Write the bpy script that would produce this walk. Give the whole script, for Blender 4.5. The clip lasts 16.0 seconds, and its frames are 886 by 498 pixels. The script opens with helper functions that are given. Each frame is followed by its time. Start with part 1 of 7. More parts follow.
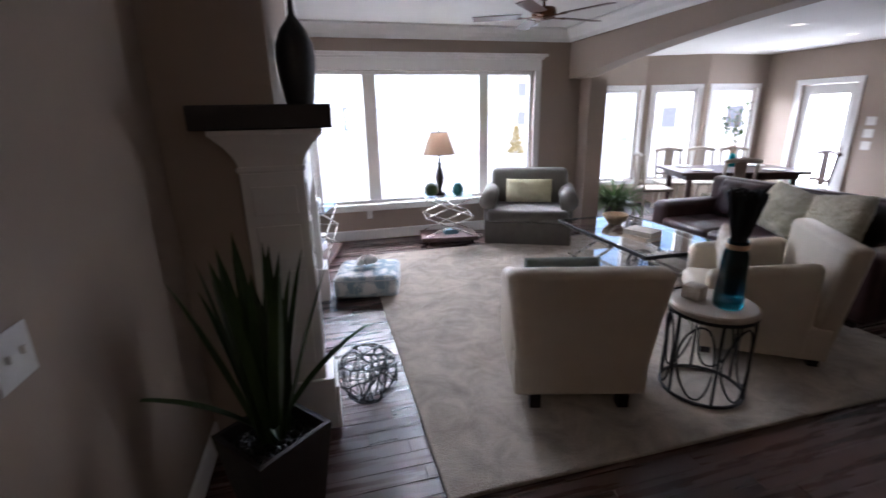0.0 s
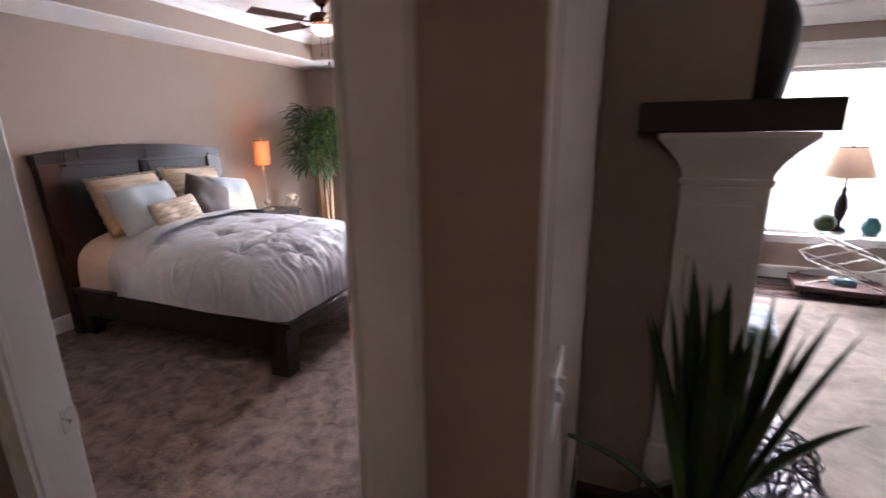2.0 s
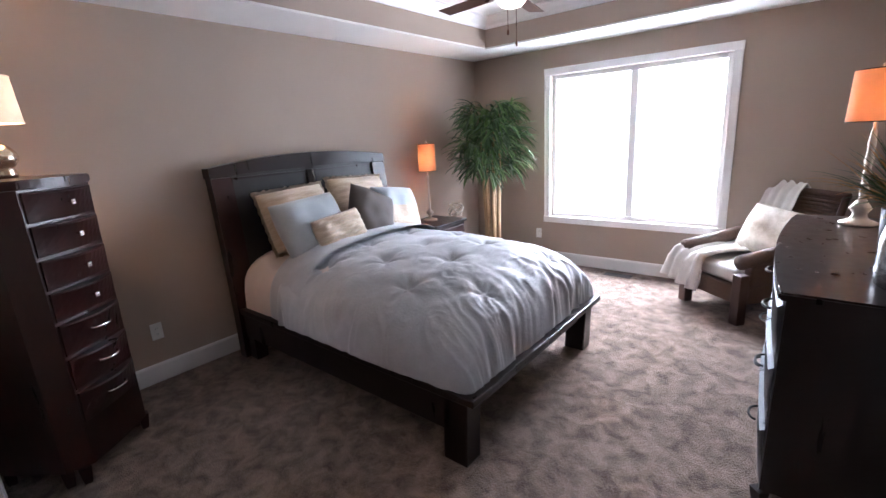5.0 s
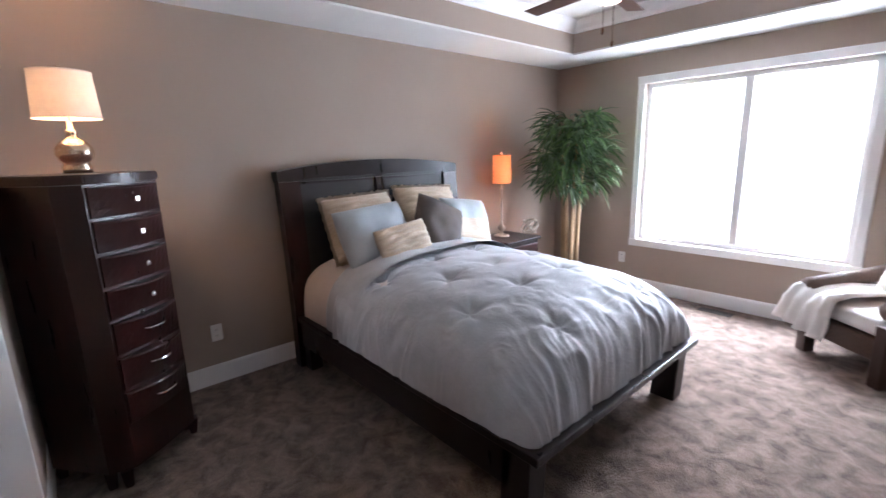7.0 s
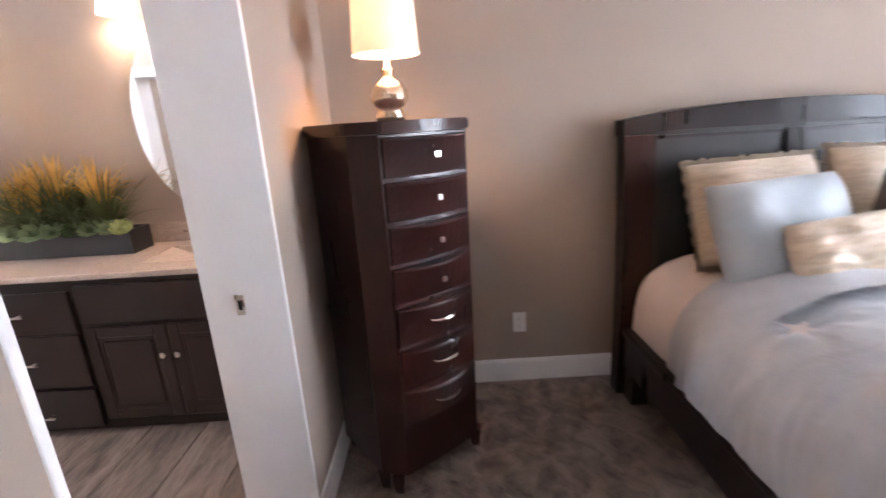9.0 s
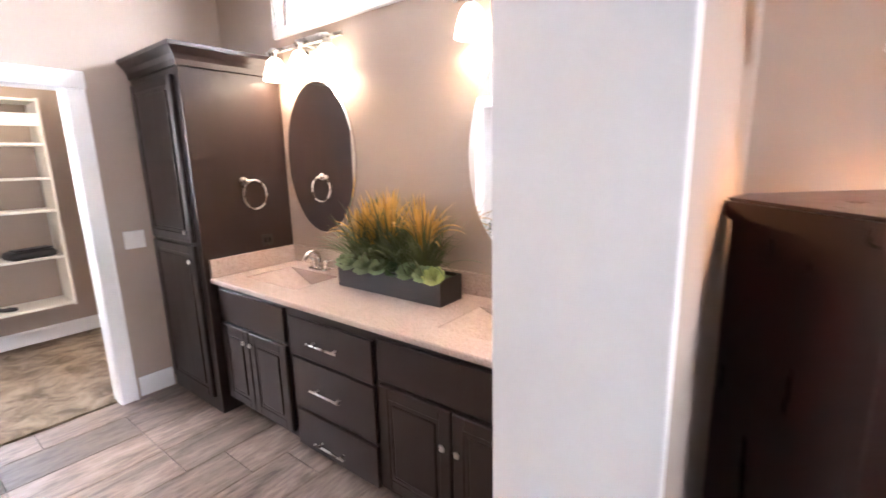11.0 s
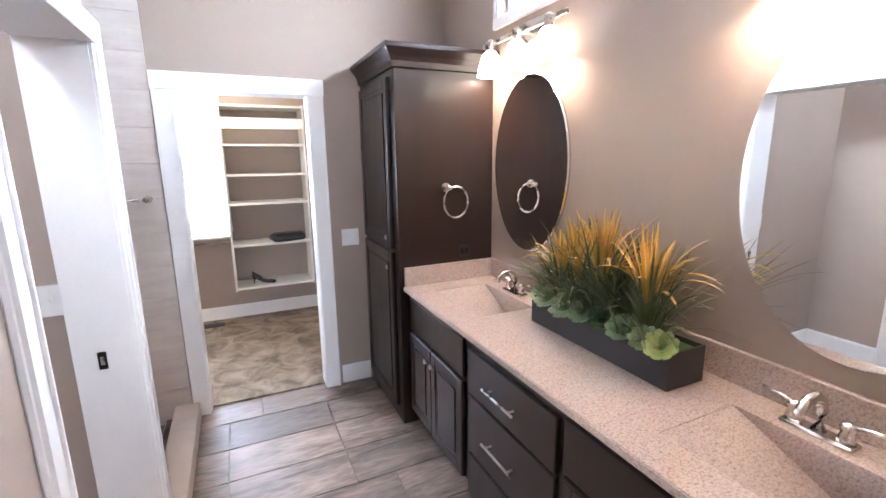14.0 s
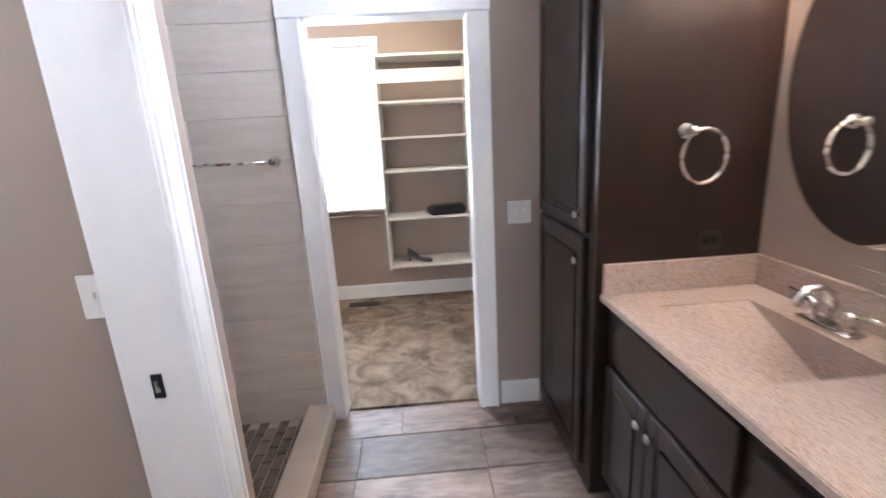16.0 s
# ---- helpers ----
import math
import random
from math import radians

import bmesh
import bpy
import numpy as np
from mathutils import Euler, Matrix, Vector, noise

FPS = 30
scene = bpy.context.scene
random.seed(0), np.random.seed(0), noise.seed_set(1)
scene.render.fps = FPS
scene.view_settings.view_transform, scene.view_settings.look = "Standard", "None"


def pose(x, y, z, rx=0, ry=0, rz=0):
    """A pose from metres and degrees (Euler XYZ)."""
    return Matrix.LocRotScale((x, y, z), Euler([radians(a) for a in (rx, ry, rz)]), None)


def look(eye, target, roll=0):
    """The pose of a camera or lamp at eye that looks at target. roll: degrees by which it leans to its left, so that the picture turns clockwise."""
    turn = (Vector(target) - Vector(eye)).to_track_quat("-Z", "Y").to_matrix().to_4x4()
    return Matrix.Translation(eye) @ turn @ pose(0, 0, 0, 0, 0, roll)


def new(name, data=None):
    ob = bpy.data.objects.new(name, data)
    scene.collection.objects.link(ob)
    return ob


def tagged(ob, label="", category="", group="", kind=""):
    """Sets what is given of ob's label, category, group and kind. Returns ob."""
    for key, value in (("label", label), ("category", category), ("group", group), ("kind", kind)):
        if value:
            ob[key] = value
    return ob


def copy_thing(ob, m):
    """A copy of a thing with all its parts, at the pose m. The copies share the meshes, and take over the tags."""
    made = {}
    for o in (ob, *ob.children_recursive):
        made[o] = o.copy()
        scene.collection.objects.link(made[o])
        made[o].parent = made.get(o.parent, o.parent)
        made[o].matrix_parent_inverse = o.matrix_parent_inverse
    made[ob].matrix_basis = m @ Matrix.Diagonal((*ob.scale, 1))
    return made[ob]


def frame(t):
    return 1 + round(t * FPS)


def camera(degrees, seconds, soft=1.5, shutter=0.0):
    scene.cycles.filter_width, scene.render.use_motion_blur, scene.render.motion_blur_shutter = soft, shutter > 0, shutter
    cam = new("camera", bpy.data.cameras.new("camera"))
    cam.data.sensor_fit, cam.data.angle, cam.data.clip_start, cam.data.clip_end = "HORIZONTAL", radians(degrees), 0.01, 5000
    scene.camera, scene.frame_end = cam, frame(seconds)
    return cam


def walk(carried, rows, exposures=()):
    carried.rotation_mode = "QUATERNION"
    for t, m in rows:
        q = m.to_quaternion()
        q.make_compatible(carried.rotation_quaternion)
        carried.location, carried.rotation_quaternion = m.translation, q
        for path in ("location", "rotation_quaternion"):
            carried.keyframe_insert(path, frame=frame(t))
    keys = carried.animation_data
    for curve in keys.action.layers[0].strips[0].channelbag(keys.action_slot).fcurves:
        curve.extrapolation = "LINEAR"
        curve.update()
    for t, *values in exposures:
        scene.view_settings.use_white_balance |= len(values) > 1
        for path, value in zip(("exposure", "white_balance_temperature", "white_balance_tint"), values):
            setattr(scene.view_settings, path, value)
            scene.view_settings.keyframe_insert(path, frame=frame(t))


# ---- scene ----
cam = camera(89.8, 16.0, shutter=0.5)
PATH = [
    (0, (0.447, 0.43, 1.587), (0.931, 2.283, 1.011), -1.2),
    (0.5, (0.375, 0.47, 1.542), (0.571, 2.384, 0.995), -2.3),
    (1, (0.274, 0.564, 1.517), (0.11, 2.493, 1.013), -3.2),
    (1.5, (0.103, 0.647, 1.533), (-0.374, 2.523, 1.03), -2.0),
    (1.7, (0.008, 0.694, 1.539), (-0.563, 2.543, 1.033), -1.3),
    (2, (-0.133, 0.75, 1.554), (-0.831, 2.554, 1.047), -0.7),
    (2.1, (-0.18, 0.768, 1.56), (-0.901, 2.561, 1.046), -0.2),
    (2.2, (-0.213, 0.795, 1.562), (-0.99, 2.565, 1.046), -0.7),
    (2.5, (-0.369, 0.877, 1.557), (-1.226, 2.609, 1.04), 0.0),
    (2.7, (-0.451, 0.936, 1.568), (-1.357, 2.642, 1.051), 0.2),
    (3, (-0.552, 1.004, 1.582), (-1.508, 2.68, 1.055), 0.5),
    (3.2, (-0.616, 1.068, 1.578), (-1.594, 2.729, 1.046), 0.4),
    (3.5, (-0.718, 1.13, 1.598), (-1.717, 2.773, 1.046), 0.6),
    (4, (-0.814, 1.247, 1.595), (-1.908, 2.825, 1.035), -0.8),
    (4.2, (-0.845, 1.286, 1.578), (-1.981, 2.838, 1.029), -1.5),
    (6.5, (-1.0, 1.515, 1.543), (-2.368, 2.91, 1.118), -2.6),
    (7, (-1.088, 1.599, 1.524), (-2.559, 2.885, 1.099), -1.6),
    (7.5, (-1.193, 1.685, 1.517), (-2.818, 2.764, 1.076), -1.1),
    (8, (-1.369, 1.759, 1.464), (-3.152, 2.543, 1.011), -1.4),
    (8.5, (-1.649, 1.927, 1.489), (-3.546, 2.273, 0.956), -2.4),
    (9, (-1.977, 1.889, 1.452), (-3.904, 1.896, 0.914), -3.3),
    (9.5, (-2.249, 1.84, 1.484), (-4.135, 1.487, 0.921), -3.7),
    (10, (-2.442, 1.751, 1.504), (-4.243, 1.057, 0.979), -3.6),
    (10.2, (-2.493, 1.697, 1.501), (-4.263, 0.9, 1.018), -3.4),
    (12.3, (-3.027, 1.254, 1.693), (-4.112, -0.377, 1.288), 0.9),
    (12.5, (-3.041, 1.244, 1.695), (-4.08, -0.419, 1.298), 0.9),
    (13, (-3.063, 1.216, 1.682), (-4.001, -0.509, 1.299), 0.5),
    (13.5, (-3.07, 1.186, 1.655), (-3.941, -0.572, 1.268), -0.1),
    (14, (-3.082, 1.147, 1.623), (-3.904, -0.632, 1.222), -0.7),
    (14.5, (-3.076, 1.057, 1.56), (-3.838, -0.744, 1.138), -1.3),
    (15, (-3.105, 0.878, 1.502), (-3.712, -0.974, 1.051), -2.0),
    (15.5, (-3.171, 0.618, 1.486), (-3.568, -1.283, 1.005), -2.7),
    (16, (-3.272, 0.286, 1.484), (-3.372, -1.649, 0.991), -3.2),
]

EXPOSURES = [(0.0, 1.5, 5850, 18), (1.2, 1.7, 6150, 22), (2.0, 2.1, 6300, 25), (2.5, 2.7, 6350, 24), (3.0, 2.5, 6150, 22), (3.5, 2.3, 6000, 21), (4.2, 2.05, 5850, 19), (7.0, 2.05, 5700, 15), (8.5, 2.6, 5950, 17), (9.5, 3.15, 6050, 18), (10.2, 3.3, 6150, 19), (12.5, 2.95, 5400, 12), (14.5, 2.9, 5450, 13), (16.0, 2.6, 5550, 13)]
walk(cam, [(t, look(eye, target, roll)) for t, eye, target, roll in PATH], EXPOSURES)

# ---- light ----
world = bpy.data.worlds.new("overcast_sky")
scene.world = world
world.use_nodes = True
wn, wl = world.node_tree.nodes, world.node_tree.links
sky = wn.new("ShaderNodeTexSky")
sky.sky_type, sky.sun_disc = "NISHITA", False
sky.sun_elevation, sky.sun_rotation = radians(38), radians(200)
sky.air_density, sky.dust_density = 1.0, 1.0
wl.new(sky.outputs[0], wn["Background"].inputs[0])
wn["Background"].inputs[1].default_value = 0.15
sun = new("sun", bpy.data.lights.new("sun", "SUN"))
sun.data.energy, sun.data.angle, sun.data.color = 2.6, radians(14), (1.0, 0.96, 0.9)
sun.matrix_world = look((0, 0, 30), (6, 14, 0))


def window_light(x, y, z, w, h, heading, watts, colour=(0.93, 0.97, 1.0)):
    """Daylight in the opening of a window; heading: degrees the light travels, from +x."""
    lamp = bpy.data.lights.new("daylight", "AREA")
    lamp.shape, lamp.size, lamp.size_y, lamp.energy, lamp.color = "RECTANGLE", w, h, watts, colour
    ob = new("daylight", lamp)
    a = radians(heading)
    ob.matrix_world = look((x, y, z), (x + math.cos(a), y + math.sin(a), z))
    return ob


def sky_light(x, y, z, w, h, target, watts):
    """Daylight that falls slantwise from the sky above a window."""
    ob = window_light(x, y, z, w, h, 0, watts)
    ob.matrix_world = look((x, y, z), target)
    return ob


def bulb(x, y, z, watts, colour=(1.0, 0.62, 0.3), size=0.03):
    lamp = bpy.data.lights.new("bulb_light", "POINT")
    lamp.energy, lamp.color, lamp.shadow_soft_size = watts, colour, size
    ob = new("bulb_light", lamp)
    ob.location = (x, y, z)
    return ob


window_light(-2.37, 6.40, 1.35, 1.72, 1.56, -90, 19)
sky_light(-2.37, 7.35, 3.0, 2.3, 1.4, (-2.3, 4.4, 0.3), 150)
sky_light(1.83, 7.35, 3.0, 3.4, 1.5, (1.9, 4.6, 0.4), 600)
sky_light(6.3, 8.9, 2.9, 3.4, 1.3, (6.0, 6.2, 0.6), 340)
window_light(-4.78, -0.55, 2.56, 1.2, 0.34, 0, 15)
window_light(-2.60, -4.02, 1.62, 0.72, 1.25, 90, 13)

# ---- materials ----


def mat(name, base, base2=None, rough=0.6, metal=0.0, scale=8.0, fine=90.0, bump=0.1, dist=0.002, spec=0.5, stretch=None, coat=0.0, sheen=0.0, contrast=0.5, random=0.0, fine_amount=0.35, detail=4, rugged=0.5, swirl=0.0):
    """A painted, woven or polished surface with variation at two scales and fine relief."""
    m = bpy.data.materials.new(name)
    m.use_nodes = True
    n, l = m.node_tree.nodes, m.node_tree.links
    b = n["Principled BSDF"]
    b.inputs["Metallic"].default_value, b.inputs["Specular IOR Level"].default_value = metal, spec
    b.inputs["Coat Weight"].default_value, b.inputs["Coat Roughness"].default_value, b.inputs["Sheen Weight"].default_value = coat, 0.15, sheen
    base2 = base2 or tuple(c * 0.86 for c in base)
    tc, mp = n.new("ShaderNodeTexCoord"), n.new("ShaderNodeMapping")
    l.new(tc.outputs["Object"], mp.inputs[0])
    if stretch:
        mp.inputs["Scale"].default_value = stretch
    big, small = n.new("ShaderNodeTexNoise"), n.new("ShaderNodeTexNoise")
    big.inputs["Roughness"].default_value, big.inputs["Distortion"].default_value = rugged, swirl
    for t, s, d in ((big, scale, detail), (small, fine, 3)):
        t.inputs["Scale"].default_value, t.inputs["Detail"].default_value = s, d
        l.new(mp.outputs[0], t.inputs["Vector"])
    mix = n.new("ShaderNodeMath")
    mix.operation = "MULTIPLY_ADD"
    mix.inputs[1].default_value = fine_amount
    l.new(small.outputs["Fac"], mix.inputs[0])
    l.new(big.outputs["Fac"], mix.inputs[2])
    ramp = n.new("ShaderNodeValToRGB")
    lo, hi = 0.5 + fine_amount / 2 - contrast / 2, 0.5 + fine_amount / 2 + contrast / 2
    ramp.color_ramp.elements[0].position, ramp.color_ramp.elements[1].position = max(0, lo), min(1, hi)
    ramp.color_ramp.elements[0].color, ramp.color_ramp.elements[1].color = (*base2, 1), (*base, 1)
    l.new(mix.outputs[0], ramp.inputs[0])
    out = ramp.outputs[0]
    if random:
        info, hsv, ma = n.new("ShaderNodeObjectInfo"), n.new("ShaderNodeHueSaturation"), n.new("ShaderNodeMapRange")
        ma.inputs["To Min"].default_value, ma.inputs["To Max"].default_value = 1 - random, 1 + random
        l.new(info.outputs["Random"], ma.inputs["Value"])
        l.new(ma.outputs[0], hsv.inputs["Value"])
        l.new(out, hsv.inputs["Color"])
        out = hsv.outputs[0]
        add = n.new("ShaderNodeVectorMath")
        add.operation = "MULTIPLY_ADD"
        l.new(info.outputs["Random"], add.inputs[0])
        add.inputs[1].default_value = (13, 7, 5)
        l.new(tc.outputs["Object"], add.inputs[2])
        l.new(add.outputs[0], mp.inputs[0])
    l.new(out, b.inputs["Base Color"])
    rr = n.new("ShaderNodeMapRange")
    rr.inputs["To Min"].default_value, rr.inputs["To Max"].default_value = max(0.02, rough - 0.08), min(1, rough + 0.08)
    l.new(big.outputs["Fac"], rr.inputs["Value"])
    l.new(rr.outputs[0], b.inputs["Roughness"])
    if bump:
        bp = n.new("ShaderNodeBump")
        bp.inputs["Strength"].default_value, bp.inputs["Distance"].default_value = bump, dist
        l.new(small.outputs["Fac"], bp.inputs["Height"])
        l.new(bp.outputs[0], b.inputs["Normal"])
    return m


def glass_mat(name, colour=(1, 1, 1), rough=0.0, ior=1.45):
    m = mat(name, colour, colour, rough=rough, bump=0)
    b = m.node_tree.nodes["Principled BSDF"]
    b.inputs["Transmission Weight"].default_value, b.inputs["IOR"].default_value = 1.0, ior
    for link in list(b.inputs["Roughness"].links):
        m.node_tree.links.remove(link)
    b.inputs["Roughness"].default_value = rough
    return m


def shade_mat(name, colour, through_amount=0.55):
    """Woven lampshade cloth that lets the bulb's light through."""
    m = mat(name, colour, tuple(c * 0.9 for c in colour), rough=0.9, scale=30, fine=300, bump=0.2)
    n, l = m.node_tree.nodes, m.node_tree.links
    b, out = n["Principled BSDF"], n["Material Output"]
    tr, mx = n.new("ShaderNodeBsdfTranslucent"), n.new("ShaderNodeMixShader")
    tr.inputs[0].default_value = (*colour, 1)
    mx.inputs[0].default_value = through_amount
    l.new(b.outputs[0], mx.inputs[1]), l.new(tr.outputs[0], mx.inputs[2]), l.new(mx.outputs[0], out.inputs[0])
    return m


def glow_mat(name, colour, strength):
    m = mat(name, (0.9, 0.88, 0.84), rough=0.4, bump=0)
    b = m.node_tree.nodes["Principled BSDF"]
    b.inputs["Emission Color"].default_value, b.inputs["Emission Strength"].default_value = (*colour, 1), strength
    return m


WALL = mat("taupe_wall_paint", (0.37, 0.298, 0.245), (0.35, 0.28, 0.23), rough=0.75, scale=2.2, fine=220, bump=0.12, dist=0.001, spec=0.3)
CEIL = mat("white_ceiling_paint", (0.80, 0.79, 0.77), (0.76, 0.75, 0.73), rough=0.9, scale=3, fine=160, bump=0.25, dist=0.002, spec=0.2)
TRIM = mat("white_gloss_trim", (0.80, 0.79, 0.78), (0.76, 0.75, 0.74), rough=0.35, scale=5, fine=60, bump=0.03)
CARPET = mat("taupe_cut_pile_carpet", (0.295, 0.222, 0.180), (0.105, 0.072, 0.056), rough=1.0, scale=10, fine=140, bump=1.0, dist=0.014, spec=0.02, sheen=0.15, contrast=0.30, fine_amount=0.30, detail=8, rugged=0.62, swirl=0.5)
CLOSET_CARPET = mat("closet_cut_pile_carpet", (0.42, 0.33, 0.235), (0.14, 0.10, 0.065), rough=1.0, scale=6, fine=150, bump=1.0, dist=0.016, spec=0.02, sheen=0.15, contrast=0.28, fine_amount=0.30, detail=8, rugged=0.62, swirl=0.7)
RUG = mat("cream_shag_rug", (0.56, 0.49, 0.41), (0.31, 0.265, 0.22), rough=1.0, scale=5, fine=130, bump=1.0, dist=0.016, spec=0.02, sheen=0.15, contrast=0.34, fine_amount=0.35, detail=8, rugged=0.66, swirl=0.6)
PLANK = mat("dark_hand_scraped_wood", (0.085, 0.042, 0.032), (0.035, 0.018, 0.015), rough=0.28, scale=3, fine=40, bump=0.35, dist=0.004, stretch=(0.5, 8, 1), random=0.3, coat=0.2)
ESPRESSO = mat("espresso_wood", (0.0120, 0.0060, 0.0056), (0.0092, 0.0048, 0.0046), rough=0.30, scale=6, fine=50, bump=0.03, stretch=(3, 3, 0.3), coat=0.15, spec=0.35)
CHERRY = mat("dark_cherry_wood", (0.033, 0.0057, 0.0045), (0.016, 0.0038, 0.0033), rough=0.30, scale=9, fine=70, bump=0.02, stretch=(2, 2, 0.4), coat=0.25, spec=0.4)
CABINET = mat("dark_brown_cabinet_paint", (0.0245, 0.0130, 0.0102), (0.0200, 0.0108, 0.0086), rough=0.34, scale=6, fine=50, bump=0.03, stretch=(3, 3, 0.3), coat=0.15, spec=0.4)
LEATHER = mat("black_leather", (0.02, 0.017, 0.017), (0.012, 0.011, 0.011), rough=0.42, scale=12, fine=200, bump=0.3)
BROWN_LEATHER = mat("burgundy_leather", (0.05, 0.022, 0.022), (0.028, 0.013, 0.013), rough=0.35, scale=9, fine=120, bump=0.35, dist=0.004)
NICKEL = mat("brushed_nickel", (0.62, 0.59, 0.55), rough=0.28, metal=1.0, scale=20, fine=200, bump=0.02)
CHROME = mat("polished_chrome", (0.75, 0.73, 0.71), rough=0.12, metal=1.0, bump=0)
IRON = mat("black_iron", (0.025, 0.024, 0.024), rough=0.5, metal=0.6, scale=30, fine=150, bump=0.15)
MIRROR = mat("mirror_glass", (0.9, 0.91, 0.91), (0.9, 0.91, 0.91), rough=0.02, metal=1.0, bump=0)
MIRROR.node_tree.nodes["Principled BSDF"].inputs["Roughness"].default_value = 0.0
for _l in list(MIRROR.node_tree.nodes["Principled BSDF"].inputs["Roughness"].links):
    MIRROR.node_tree.links.remove(_l)
PANE = glass_mat("window_glass", ior=1.01)
GLASS = glass_mat("clear_glass")
PLATE = mat("white_plastic", (0.78, 0.77, 0.75), rough=0.35, bump=0)
DARKGAP = mat("dark_gap", (0.012, 0.011, 0.011), rough=0.9, bump=0)

# ---- building helpers ----


def part(name, bm, material, parent, label="", smooth=False):
    """Links a bmesh as one mesh object under a thing or part (or at top level)."""
    me = bpy.data.meshes.new(name)
    bmesh.ops.recalc_face_normals(bm, faces=bm.faces)
    bm.to_mesh(me)
    bm.free()
    me.materials.append(material)
    if smooth:
        for p in me.polygons:
            p.use_smooth = True
    ob = new(name, me)
    ob.parent = parent
    if label:
        ob["label"] = label
    return ob


def thing(name, m, label, category, group=""):
    e = new(name)
    e.empty_display_size = 0.1
    e.matrix_world = m
    return tagged(e, label, category, group)


def structure(name, bm, material, label, category=""):
    return tagged(part(name, bm, material, None), label, category, kind="structure")


def box(bm, x0, x1, y0, y1, z0, z1, bevel=0.0, seg=2, m=None):
    """Adds a box, with its edges rounded by bevel."""
    vs = bmesh.ops.create_cube(bm, size=1.0)["verts"]
    for v in vs:
        v.co = Vector((x0 + (v.co.x + 0.5) * (x1 - x0), y0 + (v.co.y + 0.5) * (y1 - y0), z0 + (v.co.z + 0.5) * (z1 - z0)))
    if bevel:
        es = list({e for v in vs for e in v.link_edges})
        r = bmesh.ops.bevel(bm, geom=es, offset=bevel, segments=seg, affect="EDGES", profile=0.5)
        vs = list({v for f in r["faces"] for v in f.verts} | {v for v in vs if v.is_valid})
    if m:
        for v in vs:
            v.co = m @ v.co
    return bm


def boxes(*specs, bevel=0.0, seg=2):
    bm = bmesh.new()
    for s in specs:
        box(bm, *s, bevel=bevel, seg=seg)
    return bm


def lathe(profile, n=28, cx=0.0, cy=0.0, bm=None, cap=True):
    """Turns a list of (radius, z) about an upright axis."""
    bm = bm or bmesh.new()
    rings = []
    for r, z in profile:
        rings.append([bm.verts.new((cx + r * math.cos(2 * math.pi * i / n), cy + r * math.sin(2 * math.pi * i / n), z)) for i in range(n)])
    for a, b in zip(rings, rings[1:]):
        for i in range(n):
            bm.faces.new((a[i], a[(i + 1) % n], b[(i + 1) % n], b[i]))
    if cap:
        bm.faces.new(rings[0]), bm.faces.new(rings[-1])
    return bm


def tube(points, r, n=8, bm=None, closed=False):
    """A round bar along a line of points."""
    bm = bm or bmesh.new()
    pts = [Vector(p) for p in points]
    rings = []
    for i, p in enumerate(pts):
        if closed:
            d = pts[(i + 1) % len(pts)] - pts[i - 1]
        else:
            d = pts[min(i + 1, len(pts) - 1)] - pts[max(i - 1, 0)]
        d.normalize()
        a = d.cross(Vector((0, 0, 1)))
        if a.length < 0.05:
            a = d.cross(Vector((1, 0, 0)))
        a.normalize()
        b = d.cross(a)
        rr = r[i] if isinstance(r, (list, tuple)) else r
        rings.append([bm.verts.new(p + (a * math.cos(2 * math.pi * k / n) + b * math.sin(2 * math.pi * k / n)) * rr) for k in range(n)])
    pairs = list(zip(rings, rings[1:])) + ([(rings[-1], rings[0])] if closed else [])
    for a, b in pairs:
        for k in range(n):
            bm.faces.new((a[k], a[(k + 1) % n], b[(k + 1) % n], b[k]))
    if not closed:
        bm.faces.new(rings[0]), bm.faces.new(rings[-1])
    return bm


def prism(outline, z0, z1, bm=None):
    """An upright solid on a plan outline of (x, y)."""
    bm = bm or bmesh.new()
    lo, hi = [bm.verts.new((x, y, z0)) for x, y in outline], [bm.verts.new((x, y, z1)) for x, y in outline]
    n = len(outline)
    for i in range(n):
        bm.faces.new((lo[i], lo[(i + 1) % n], hi[(i + 1) % n], hi[i]))
    bm.faces.new(lo), bm.faces.new(hi)
    return bm


def extrude_profile(profile, a, b, up_axis="z"):
    """Sweeps a profile of (out, up) from point a to b along a wall; out is to the left of a to b."""
    bm = bmesh.new()
    a, b = Vector(a), Vector(b)
    d = (b - a).normalized()
    o = Vector((-d.y, d.x, 0))
    ends = [[bm.verts.new(p + o * u + Vector((0, 0, v))) for u, v in profile] for p in (a, b)]
    n = len(profile)
    for i in range(n):
        bm.faces.new((ends[0][i], ends[0][(i + 1) % n], ends[1][(i + 1) % n], ends[1][i]))
    bm.faces.new(ends[0]), bm.faces.new(ends[1])
    return bm


